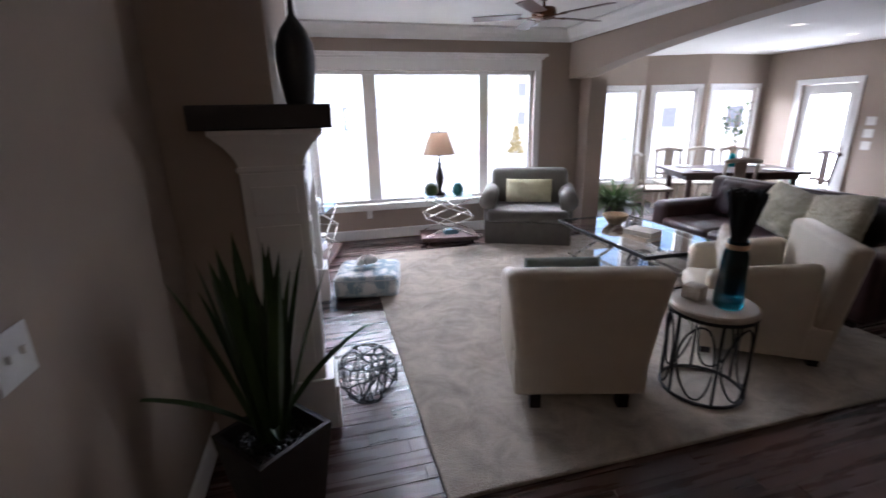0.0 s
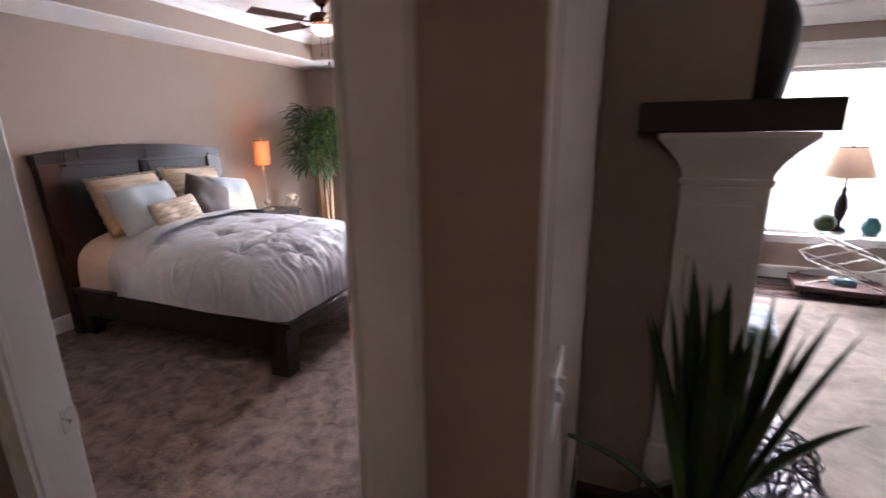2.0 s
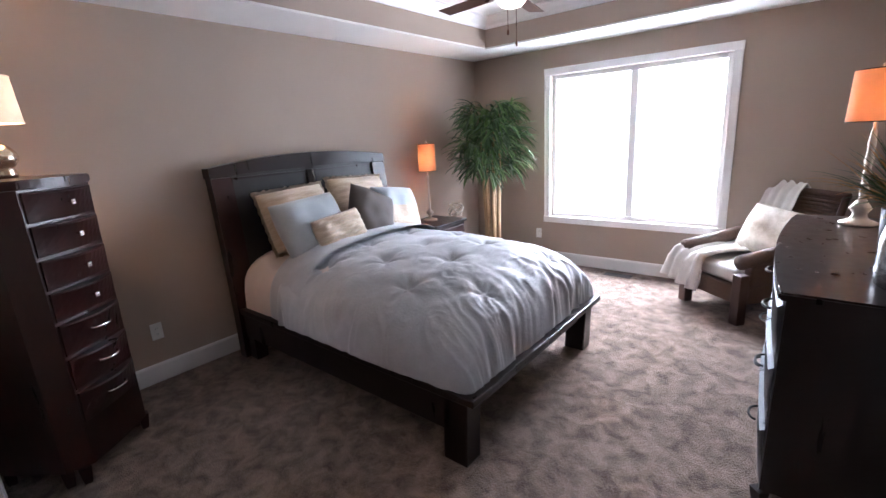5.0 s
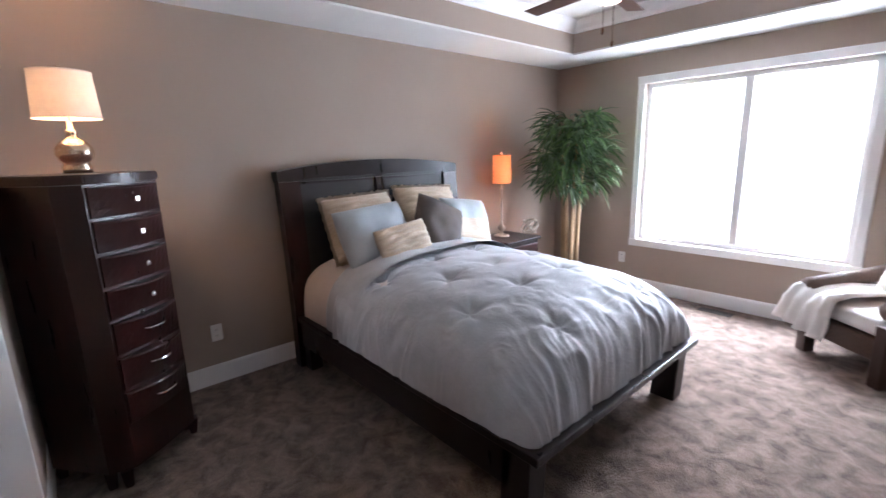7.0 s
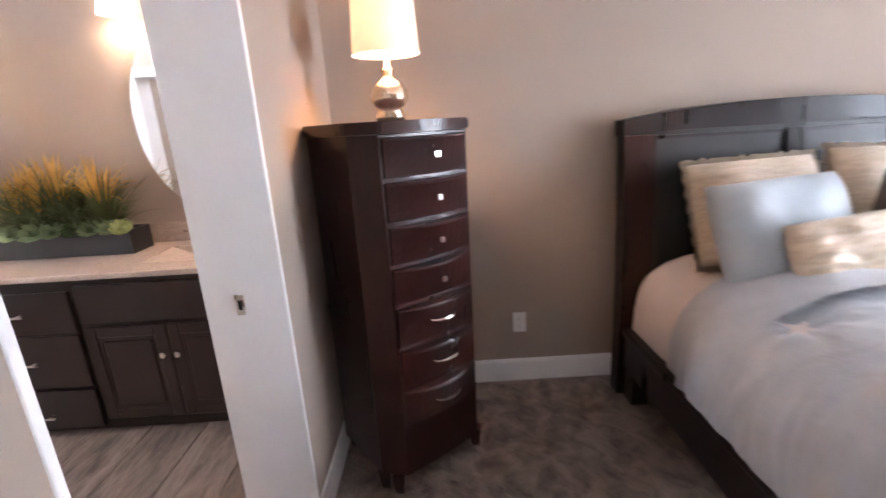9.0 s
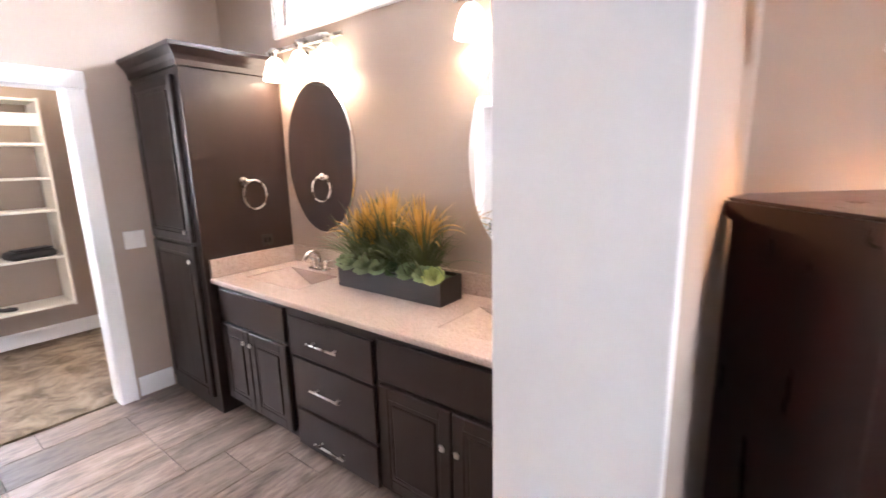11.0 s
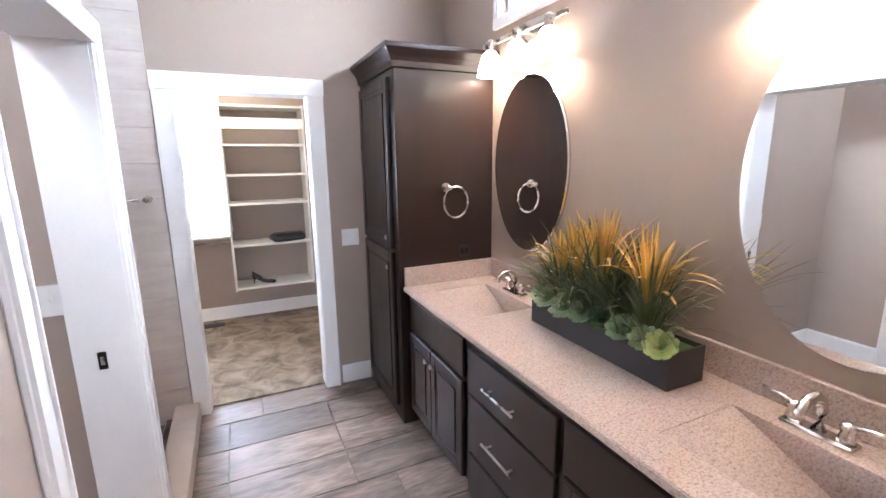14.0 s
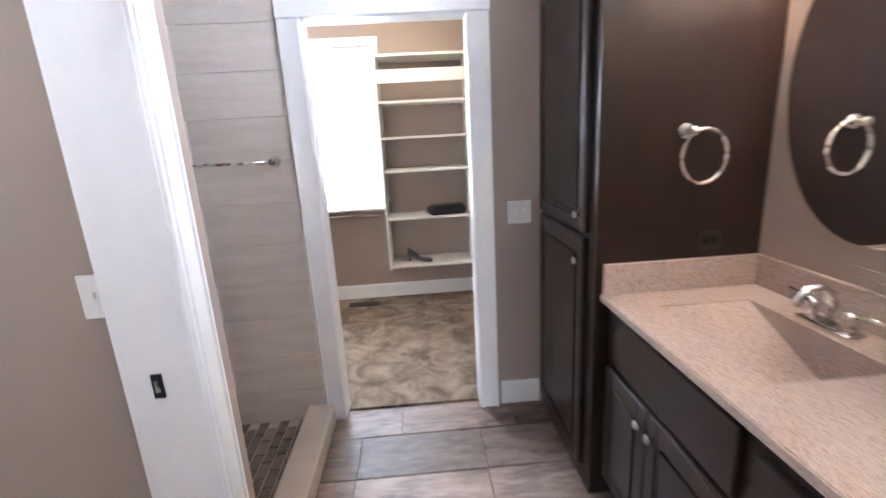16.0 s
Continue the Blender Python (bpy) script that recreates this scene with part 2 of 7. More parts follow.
def wall_with_openings(name, along, fixed0, fixed1, s0, s1, z0, z1, openings, material, label):
    """A wall along 'x' or 'y' with rectangular openings (s0, s1, z0, z1) that go through it."""
    cuts_s = sorted({s0, s1, *(o[0] for o in openings), *(o[1] for o in openings)})
    cuts_z = sorted({z0, z1, *(o[2] for o in openings), *(o[3] for o in openings)})
    bm = bmesh.new()
    for a, b in zip(cuts_s, cuts_s[1:]):
        run = None
        for c, d in zip(cuts_z, cuts_z[1:]):
            ms, mz = (a + b) / 2, (c + d) / 2
            solid = not any(o[0] < ms < o[1] and o[2] < mz < o[3] for o in openings)
            if solid:
                run = (run[0], d) if run else (c, d)
            if (not solid or d == z1) and run:
                box(bm, *((a, b, fixed0, fixed1) if along == "x" else (fixed0, fixed1, a, b)), *run)
                run = None
    bmesh.ops.remove_doubles(bm, verts=bm.verts, dist=1e-5)
    bm.verts.index_update()
    groups = {}
    for f in bm.faces:
        groups.setdefault(frozenset(v.index for v in f.verts), []).append(f)
    bmesh.ops.delete(bm, geom=[f for g in groups.values() if len(g) > 1 for f in g], context="FACES_ONLY")
    return structure(name, bm, material, label, "wall")


# ---- structure ----
N_WALL, W_WALL, S_IN, E_IN = 6.20, -4.25, 1.385, -0.38
LIV_N, LIV_CEIL = 6.27, 2.64
BED_CEIL, TRAY_TOP = 2.41, 2.70
BATH_W, BATH_E, BATH_S, BATH_CEIL = -4.52, -2.68, -1.91, 2.80

structure("bedroom_carpet_floor", boxes((W_WALL, E_IN + 0.18, 1.14, N_WALL, -0.15, 0.012)), CARPET, "mottled taupe cut-pile carpet in the bedroom", "carpet")
structure("bath_subfloor", boxes((BATH_W, -1.4, BATH_S - 0.06, 1.15, -0.15, -0.008)), mat("grey_grout", (0.20, 0.175, 0.155), rough=0.9, fine=150), "grey grout bed under the bathroom floor tiles", "floor")
structure("closet_carpet_floor", boxes((-4.6, -1.4, -3.8, BATH_S - 0.06, -0.15, 0.012)), CLOSET_CARPET, "mottled tan cut-pile carpet in the closet", "carpet")
structure("living_subfloor", boxes((-1.4, 10.5, -4.0, 1.15, -0.15, -0.006), (-0.2, 10.5, 1.15, 8.2, -0.15, -0.006), (-1.4, -0.2, 1.15, 1.30, -0.15, -0.006)), DARKGAP, "dark gaps beneath the living room planks", "floor")

wall_with_openings("wall_bedroom_north", "x", N_WALL, N_WALL + 0.2, W_WALL - 0.15, E_IN, 0, 2.9, [(-3.22, -1.52, 0.57, 2.13)], WALL, "taupe painted bedroom wall around a wide window")
wall_with_openings("wall_bedroom_west", "y", W_WALL - 0.15, W_WALL, 1.385, N_WALL, 0, 2.9, [], WALL, "plain taupe painted wall behind the bed")
wall_with_openings("wall_bedroom_east", "y", E_IN, -0.20, 1.295, LIV_N + 0.2, 0, 2.9, [], WALL, "taupe painted wall between bedroom and living room")
wall_with_openings("wall_bedroom_south_east", "x", 1.15, 1.295, -2.39, -1.40, 0, 2.9, [], WALL, "plain taupe painted bedroom wall")
wall_with_openings("wall_bedroom_south", "x", 1.165, 1.315, -3.315, -2.39, 0, 2.9, [(-3.315, -2.507, 0, 2.04)], WALL, "taupe painted wall with a pocket door opening to the bathroom")
wall_with_openings("wall_bedroom_south_west", "x", 1.135, S_IN, BATH_W - 0.15, -3.315, 0, 2.9, [], WALL, "taupe painted wall beside the bathroom doorway")
wall_with_openings("wall_bedroom_door", "x", 1.205, 1.279, -1.40, -0.20, 0, 2.9, [(-1.268, -0.41, 0, 2.04)], WALL, "taupe painted wall with the bedroom doorway")
wall_with_openings("wall_bath_west", "y", BATH_W - 0.15, BATH_W, -3.95, 1.15, 0, 2.9, [(-1.14, 0.04, 2.39, 2.72)], WALL, "taupe painted vanity wall with a high window")
wall_with_openings("wall_bath_south", "x", BATH_S - 0.12, BATH_S, BATH_W, -1.40, 0, 2.9, [(-3.565, -2.79, 0, 2.03)], WALL, "taupe painted wall with the closet doorway")
wall_with_openings("wall_bath_east", "y", BATH_E, -2.49, -0.805, 1.15, 0, 2.9, [(-0.80, 0.05, 0, 2.03)], WALL, "taupe painted wall with a pocket door opening to the toilet room")
wall_with_openings("wall_toilet_south", "x", -0.96, -0.825, -2.49, -1.55, 0, 2.9, [], WALL, "taupe painted partition between shower and toilet room")
structure("wall_shower_end", boxes((-2.68, -2.49, -0.96, -0.8055, 0, 2.03)), WALL, "taupe painted end of the shower partition", "wall")
wall_with_openings("wall_hall_west", "y", -1.55, -1.40, -4.0, 1.15, 0, 2.9, [], WALL, "taupe painted hallway wall")
wall_with_openings("wall_closet_south", "x", -3.95, -3.80, BATH_W, -1.40, 0, 2.9, [(-2.96, -2.24, 0.98, 2.26)], WALL, "tan closet wall with a bright window")
wall_with_openings("wall_living_north", "x", LIV_N, LIV_N + 0.2, -0.20, 4.25, 0, 2.9, [(0.36, 3.29, 0.49, 2.13)], WALL, "taupe painted living room wall around a triple window")
wall_with_openings("wall_living_south", "x", -4.15, -4.0, -1.55, 10.6, 0, 2.9, [], WALL, "plain taupe living room wall")

# bedroom ceiling with its raised tray
TX0, TX1, TY0, TY1 = -3.70, -1.01, 1.95, 5.63
structure("ceiling_bedroom", boxes((W_WALL, TX0, S_IN, N_WALL, BED_CEIL, 2.9), (TX1, E_IN, S_IN, N_WALL, BED_CEIL, 2.9), (TX0, TX1, S_IN, TY0, BED_CEIL, 2.9), (TX0, TX1, TY1, N_WALL, BED_CEIL, 2.9)), CEIL, "white painted bedroom ceiling border", "ceiling")
structure("ceiling_tray", boxes((TX0, TX1, TY0, TY1, TRAY_TOP, 2.9)), CEIL, "white raised tray ceiling", "ceiling")
t = 0.012
for spec in ((TX0, TX0 + t, TY0, TY1), (TX1 - t, TX1, TY0, TY1), (TX0 + t, TX1 - t, TY1 - t, TY1), (TX0 + t, TX1 - t, TY0, TY0 + t)):
    structure("tray_band", boxes((*spec, BED_CEIL + 0.015, TRAY_TOP)), WALL, "taupe painted band round the tray ceiling", "trim")
CROWN = [(0, 0), (0.10, 0), (0.10, -0.012), (0.085, -0.02), (0.06, -0.05), (0.028, -0.075), (0.018, -0.10), (0, -0.10)]
for a, b in (((TX1, TY1 - t), (TX0, TY1 - t)), ((TX0 + t, TY1), (TX0 + t, TY0)), ((TX0, TY0 + t), (TX1, TY0 + t)), ((TX1 - t, TY0), (TX1 - t, TY1))):
    structure("crown_trim", extrude_profile(CROWN, (*a, TRAY_TOP - 0.004), (*b, TRAY_TOP - 0.004)), TRIM, "white crown moulding in the tray ceiling", "trim")
structure("ceiling_bath", boxes((BATH_W, -1.40, -2.03, 1.15, BATH_CEIL, 2.9)), CEIL, "white painted bathroom ceiling", "ceiling")
structure("ceiling_closet", boxes((BATH_W, -1.40, -3.80, -2.03, 2.50, 2.9)), CEIL, "white painted closet ceiling", "ceiling")
structure("ceiling_living", boxes((-1.40, 10.5, -4.0, 1.205, LIV_CEIL, 2.9), (-0.20, 10.5, 1.205, 8.3, LIV_CEIL, 2.9)), CEIL, "white painted living room ceiling", "ceiling")

# baseboards
BASE = [(0, 0), (0.014, 0), (0.014, 0.115), (0.008, 0.132), (0, 0.132)]
for a, b in (((W_WALL, N_WALL), (W_WALL, S_IN)), ((E_IN, N_WALL), (W_WALL, N_WALL)), ((E_IN, S_IN), (E_IN, N_WALL)), ((W_WALL, S_IN), (-3.32, S_IN)),
             ((-3.46 - 0.21, BATH_S), (-3.88, BATH_S)), ((BATH_W, -3.8), (-1.40, -3.8)), ((-0.20, 1.205), (-0.20, 2.55)), ((4.0, LIV_N), (-0.2, LIV_N)), ((-2.49, -0.825), (-1.55, -0.825)), ((-1.55, -0.825), (-1.55, 1.15))):
    if a[0] == -0.20:
        a, b = b, a
    if a[0] < -3.6 and b[0] == -3.88:
        a, b = b, a
    structure("baseboard", extrude_profile(BASE, (*a, 0.012), (*b, 0.012)), TRIM, "white painted baseboard", "baseboard")


def casing(name, along, face, out, s0, s1, z0, z1, w=0.09, d=0.018, sill=False, label="white painted casing round an opening"):
    """Flat trim round an opening on a wall face; out is +1 or -1. It stands outside (s0, s1, z0, z1)."""
    f0, f1 = sorted((face, face + out * d))
    g0, g1 = sorted((face, face + out * (d + 0.008)))
    def bx(a, b, c, e, proud=False):
        p, q = (g0, g1) if proud else (f0, f1)
        return (a, b, p, q, c, e) if along == "x" else (p, q, a, b, c, e)
    specs = [bx(s0 - w, s0, z0, z1), bx(s1, s1 + w, z0, z1), bx(s0 - w - 0.004, s1 + w + 0.004, z1, z1 + w, True)]
    if sill:
        specs.append(bx(s0 - w - 0.004, s1 + w + 0.004, z0 - w, z0, True))
    bm = boxes(*specs, bevel=0.004, seg=1)
    bead = 0.012
    for a in ((s0 - w + 0.003, s0 - w + bead), (s1 + w - bead, s1 + w - 0.003), (s0 - bead, s0 - 0.004), (s1 + 0.004, s1 + bead)):
        box(bm, *bx(*a, z0 + 0.002, z1 + 0.002, True))
    return structure(name, bm, TRIM, label, "trim")


def jamb(name, along, f0, f1, s0, s1, z1, t=0.018, label="white painted door jamb"):
    def bx(a, b, c, e):
        return (a, b, f0, f1, c, e) if along == "x" else (f0, f1, a, b, c, e)
    return structure(name, boxes(bx(s0, s0 + t, 0, z1), bx(s1 - t, s1, 0, z1), bx(s0 + t, s1 - t, z1 - t, z1), bevel=0.002, seg=1), TRIM, label, "trim")


casing("window_trim_bedroom", "x", N_WALL, -1, -3.22, -1.52, 0.57, 2.13, w=0.072, sill=True, label="white casing round the bedroom window")
casing("door_trim_bedroom", "x", 1.205, -1, -1.252, -0.425, 0, 2.025, label="white casing round the bedroom doorway")
casing("door_trim_bedroom_inside", "x", 1.279, 1, -1.30, -0.40, 0, 2.045, w=0.045, d=0.006, label="white casing round the bedroom doorway")
jamb("door_jamb_bedroom", "x", 1.200, 1.281, -1.271, -0.407, 2.04)
casing("door_trim_closet", "x", BATH_S, 1, -3.55, -2.805, 0, 2.02, w=0.10, label="white casing round the closet doorway")
jamb("door_jamb_closet", "x", BATH_S - 0.125, BATH_S + 0.005, -3.565, -2.79, 2.035)
structure("door_jamb_bath", boxes((-3.316, -3.297, 1.130, S_IN + 0.004, 0, 2.04), (-2.525, -2.506, 1.160, 1.320, 0, 2.04), (-3.297, -2.525, 1.160, 1.320, 2.02, 2.04), bevel=0.004, seg=2), TRIM, "white painted pocket door jamb", "trim")
casing("door_trim_toilet", "y", BATH_E, -1, -0.785, 0.035, 0, 2.015, w=0.085, label="white casing round the toilet room doorway")
jamb("door_jamb_toilet", "y", BATH_E - 0.004, -2.486, -0.803, 0.053, 2.035)
casing("window_trim_closet", "x", -3.80, 1, -2.96, -2.24, 0.98, 2.26, w=0.06, sill=True, label="white casing round the closet window")
casing("window_trim_bath", "y", BATH_W, 1, -1.14, 0.04, 2.39, 2.72, w=0.06, sill=True, label="white casing round the high bathroom window")

# ---- windows and doors of the bedroom ----


def sash_window(name, x0, x1, z0, z1, y, heading, panes, label, f=0.045, d=0.05):
    """A window unit in an opening, looking along -y at heading 0: frame, sill and panes with their mullions."""
    w = thing(name, pose((x0 + x1) / 2, y, z0, 0, 0, heading), label, "window")
    w["kind"] = "structure"
    L, H = x1 - x0, z1 - z0
    a = -L / 2
    part("window_frame", boxes((a, a + f, -d, d, 0, H), (-a - f, -a, -d, d, 0, H), (a + f, -a - f, -d, d, 0, f), (a + f, -a - f, -d, d, H - f, H), bevel=0.005, seg=1), TRIM, w)
    for i, (p, q, mull) in enumerate(panes):
        if mull:
            part("mullion", boxes((q - a * 0 - mull / 2, q + mull / 2, -d, d, f, H - f), bevel=0.005, seg=1), TRIM, w)
        pane = part("pane", boxes((p, q, -0.004, 0.004, f, H - f)), PANE, w)
        pane.visible_shadow = False
    return w


sash_window("window_1", -3.22, -1.52, 0.57, 2.13, 6.30, 0, [(-0.805, 0.02, 0.075), (0.02, 0.805, 0)], "wide white sliding window with two bright panes")
sash_window("window_2", -2.96, -2.24, 0.98, 2.26, -3.90, 180, [(-0.315, 0.315, 0)], "white closet window glaring with daylight")
sash_window("window_3", -0.59, 0.59, 2.39, 2.72, 0, 0, [(-0.545, 0.545, 0)], "high white bathroom window above the mirror").matrix_world = pose(-4.60, -0.55, 2.39, 0, 0, 90)

part("meeting_rail", boxes((-0.315, 0.315, -0.035, 0.035, 0.60, 0.645), bevel=0.004, seg=1), TRIM, bpy.data.objects["window_2"])

# the bedroom door, open against the wall
DOORPAINT = mat("white_door_paint", (0.78, 0.77, 0.77), rough=0.3, scale=4, fine=50, bump=0.03)
door = thing("door_1", pose(-0.425, 1.35, 0.02, 0, 0, 92), "white six-panel bedroom door standing open", "door")
door["kind"] = "structure"
part("door_leaf", boxes((0, 0.84, 0, 0.036, 0, 2.0), bevel=0.003), DOORPAINT, door)
for x0, x1 in ((0.11, 0.37), (0.47, 0.73)):
    for z0, z1 in ((0.22, 0.86), (1.0, 1.42), (1.52, 1.86)):
        for y in (0.036,):
            bm = boxes((x0, x1, y - 0.001, y + 0.0045, z0, z1), bevel=0.004)
            box(bm, x0 + 0.04, x1 - 0.04, y + 0.004, y + 0.0085, z0 + 0.04, z1 - 0.04, bevel=0.004)
            part("panel", bm, DOORPAINT, door)
knob = part("door_knob", lathe([(0.001, 0.03), (0.03, 0.031), (0.03, 0.037), (0.011, 0.04), (0.010, 0.065), (0.022, 0.072), (0.028, 0.085), (0.022, 0.098), (0.001, 0.102)], 20), NICKEL, door, "brushed nickel door knob", smooth=True)
knob.matrix_basis = pose(0.775, 0.002, 0.95, -90, 0, 0)
strike = tagged(part("strike_plate", boxes((-1.2505, -1.247, 1.25, 1.282, 0.90, 0.96), bevel=0.001), NICKEL, None), "brushed nickel strike plate in a door jamb", "strike plate")
for i, m in enumerate((pose(-3.295, 1.245, 0.94, 0, 0, 0), pose(-2.575, -0.783, 0.90, 0, 0, 90))):
    latch = thing("pocket_door_latch", m, "brushed nickel pocket door latch set in the jamb", "latch")
    part("latch_plate", boxes((-0.002, 0.003, -0.014, 0.014, -0.034, 0.034), bevel=0.0015), NICKEL if i == 0 else IRON, latch)
    part("latch_slot", boxes((0.0035, 0.0045, -0.006, 0.006, -0.016, 0.016)), DARKGAP if i == 0 else NICKEL, latch)


def outlet(m, label, gang=1, switch=False):
    o = thing("light_switch" if switch else "wall_outlet", m, label, "switch" if switch else "outlet")
    w = 0.036 if gang == 1 else 0.06
    part("cover_plate", boxes((-w, w, -0.006, 0, -0.058, 0.058), bevel=0.003), PLATE, o)
    if switch:
        for k in range(gang):
            x = (k - (gang - 1) / 2) * 0.046
            part("toggle", boxes((x - 0.005, x + 0.005, -0.016, -0.006, -0.004, 0.014), bevel=0.002), PLATE, o)
    else:
        for z in (-0.02, 0.02):
            r = part("receptacle", boxes((-0.016, 0.016, -0.0085, -0.006, z - 0.013, z + 0.013), bevel=0.003), PLATE, o)
            part("slots", boxes((-0.007, -0.005, -0.0092, -0.0085, z - 0.004, z + 0.006), (0.005, 0.007, -0.0092, -0.0085, z - 0.004, z + 0.006)), DARKGAP, r)
    return o


outlet(pose(W_WALL, 2.30, 0.37, 0, 0, 90), "white duplex outlet low on the taupe wall")
outlet(pose(-3.37, N_WALL, 0.35), "white duplex outlet low on the window wall")
outlet(pose(-0.20, 1.43, 1.135, 0, 0, 90), "white double switch plate on the taupe wall", 2, True)
outlet(pose(-3.78, BATH_S, 1.09, 0, 0, 180), "white double switch plate beside the closet doorway", 2, True)
outlet(pose(-2.45, -0.825, 1.14, 0, 0, 180), "white switch plate in the toilet room", 1, True)

reg = thing("floor_register", pose(-2.36, 6.03, 0.013), "bronze metal floor register set in the carpet", "floor vent")
part("vent_frame", boxes((-0.14, 0.14, -0.055, 0.055, 0, 0.004), bevel=0.002), IRON, reg)
for k in range(9):
    part("slat", boxes((-0.12 + k * 0.027, -0.106 + k * 0.027, -0.04, 0.04, 0.004, 0.007)), LEATHER, reg)

# ---- the bed ----
SHEET = mat("blush_white_sheet", (0.66, 0.57, 0.52), (0.60, 0.51, 0.47), rough=0.85, scale=9, fine=160, bump=0.2, sheen=0.2)
COMFORT = mat("pale_blue_comforter", (0.43, 0.445, 0.472), (0.365, 0.378, 0.405), rough=0.5, scale=12, fine=75, bump=0.35, dist=0.004, sheen=0.3)
bed = thing("bed", pose(-4.20, 3.55, 0.012), "dark espresso platform bed with panelled headboard", "bed")
HB = 0.825


def headboard_piece(y0, y1, z0, z1, thick, proud, arch=0.0, n=14, hollow=0.0):
    """A piece of the leaning headboard; its face leans back and curls towards the top."""
    bm = bmesh.new()
    rows = 10
    g = []
    for side in (0, 1):
        grid = []
        for j in range(rows + 1):
            row = []
            for i in range(n + 1):
                y = y0 + (y1 - y0) * i / n
                top = z1 + arch * (1 - (2 * (y - (y0 + y1) / 2) / (y1 - y0)) ** 2)
                low = z0 + hollow * (1 - (2 * (y - (y0 + y1) / 2) / (y1 - y0)) ** 2)
                z = low + (top - low) * j / rows
                lean = 0.115 - 0.085 * max(0, (z - 0.3) / 1.2) ** 1.5
                row.append(bm.verts.new((lean + (proud if side else proud - thick), y, z)))
            grid.append(row)
        g.append(grid)
    for side in (0, 1):
        for j in range(rows):
            for i in range(n):
                bm.faces.new((g[side][j][i], g[side][j][i + 1], g[side][j + 1][i + 1], g[side][j + 1][i]))
    for j in range(rows):
        for i in (0, n):
            bm.faces.new((g[0][j][i], g[1][j][i], g[1][j + 1][i], g[0][j + 1][i]))
    for i in range(n):
        for j in (0, rows):
            bm.faces.new((g[0][j][i], g[0][j][i + 1], g[1][j][i + 1], g[1][j][i]))
    return bm


HY = 0.055
part("headboard", headboard_piece(HY - HB, HY + HB, 0.0, 1.385, 0.05, 0.0, arch=0.045, n=24), ESPRESSO, bed)
part("headboard_post", headboard_piece(HY - HB, HY - HB + 0.15, 0.0, 1.34, 0.045, 0.034), CHERRY, bed)
part("headboard_post", headboard_piece(HY + HB - 0.15, HY + HB, 0.0, 1.34, 0.045, 0.034), CHERRY, bed)
part("headboard_stile", headboard_piece(HY - 0.04, HY + 0.04, 0.3, 1.338, 0.04, 0.028), ESPRESSO, bed)
part("headboard_rail", headboard_piece(HY - HB - 0.004, HY + HB + 0.004, 1.341, 1.412, 0.10, 0.038, arch=0.062, n=32, hollow=0.03), ESPRESSO, bed)
for a, b in ((HY - HB + 0.155, HY - 0.044), (HY + 0.044, HY + HB - 0.155)):
    part("headboard_panel", headboard_piece(a, b, 0.5, 1.355, 0.02, 0.008), LEATHER, bed, "black leather panel")
    part("panel_bead", headboard_piece(a, b, 1.318, 1.334, 0.02, 0.02), ESPRESSO, bed)
part("platform_top", boxes((0.16, 2.25, -0.765, 0.80, 0.355, 0.392), bevel=0.006), ESPRESSO, bed)
part("side_rail", boxes((0.16, 2.10, -0.745, -0.705, 0.17, 0.353), bevel=0.004), ESPRESSO, bed)
part("side_rail", boxes((0.16, 2.10, 0.74, 0.78, 0.17, 0.353), bevel=0.004), ESPRESSO, bed)
part("foot_rail", boxes((2.10, 2.14, -0.63, 0.67, 0.22, 0.353), bevel=0.004), ESPRESSO, bed)
for y0 in (-0.745, 0.67):
    bm = boxes((2.06, 2.20, y0, y0 + 0.115, 0, 0.353), bevel=0.006)
    for v in bm.verts:
        if v.co.z < 0.1:
            v.co.x -= 0.015
    part("leg", bm, ESPRESSO, bed)
for y0 in (-0.74, 0.68):
    part("leg", boxes((0.17, 0.26, y0, y0 + 0.09, 0, 0.353), bevel=0.006), ESPRESSO, bed)


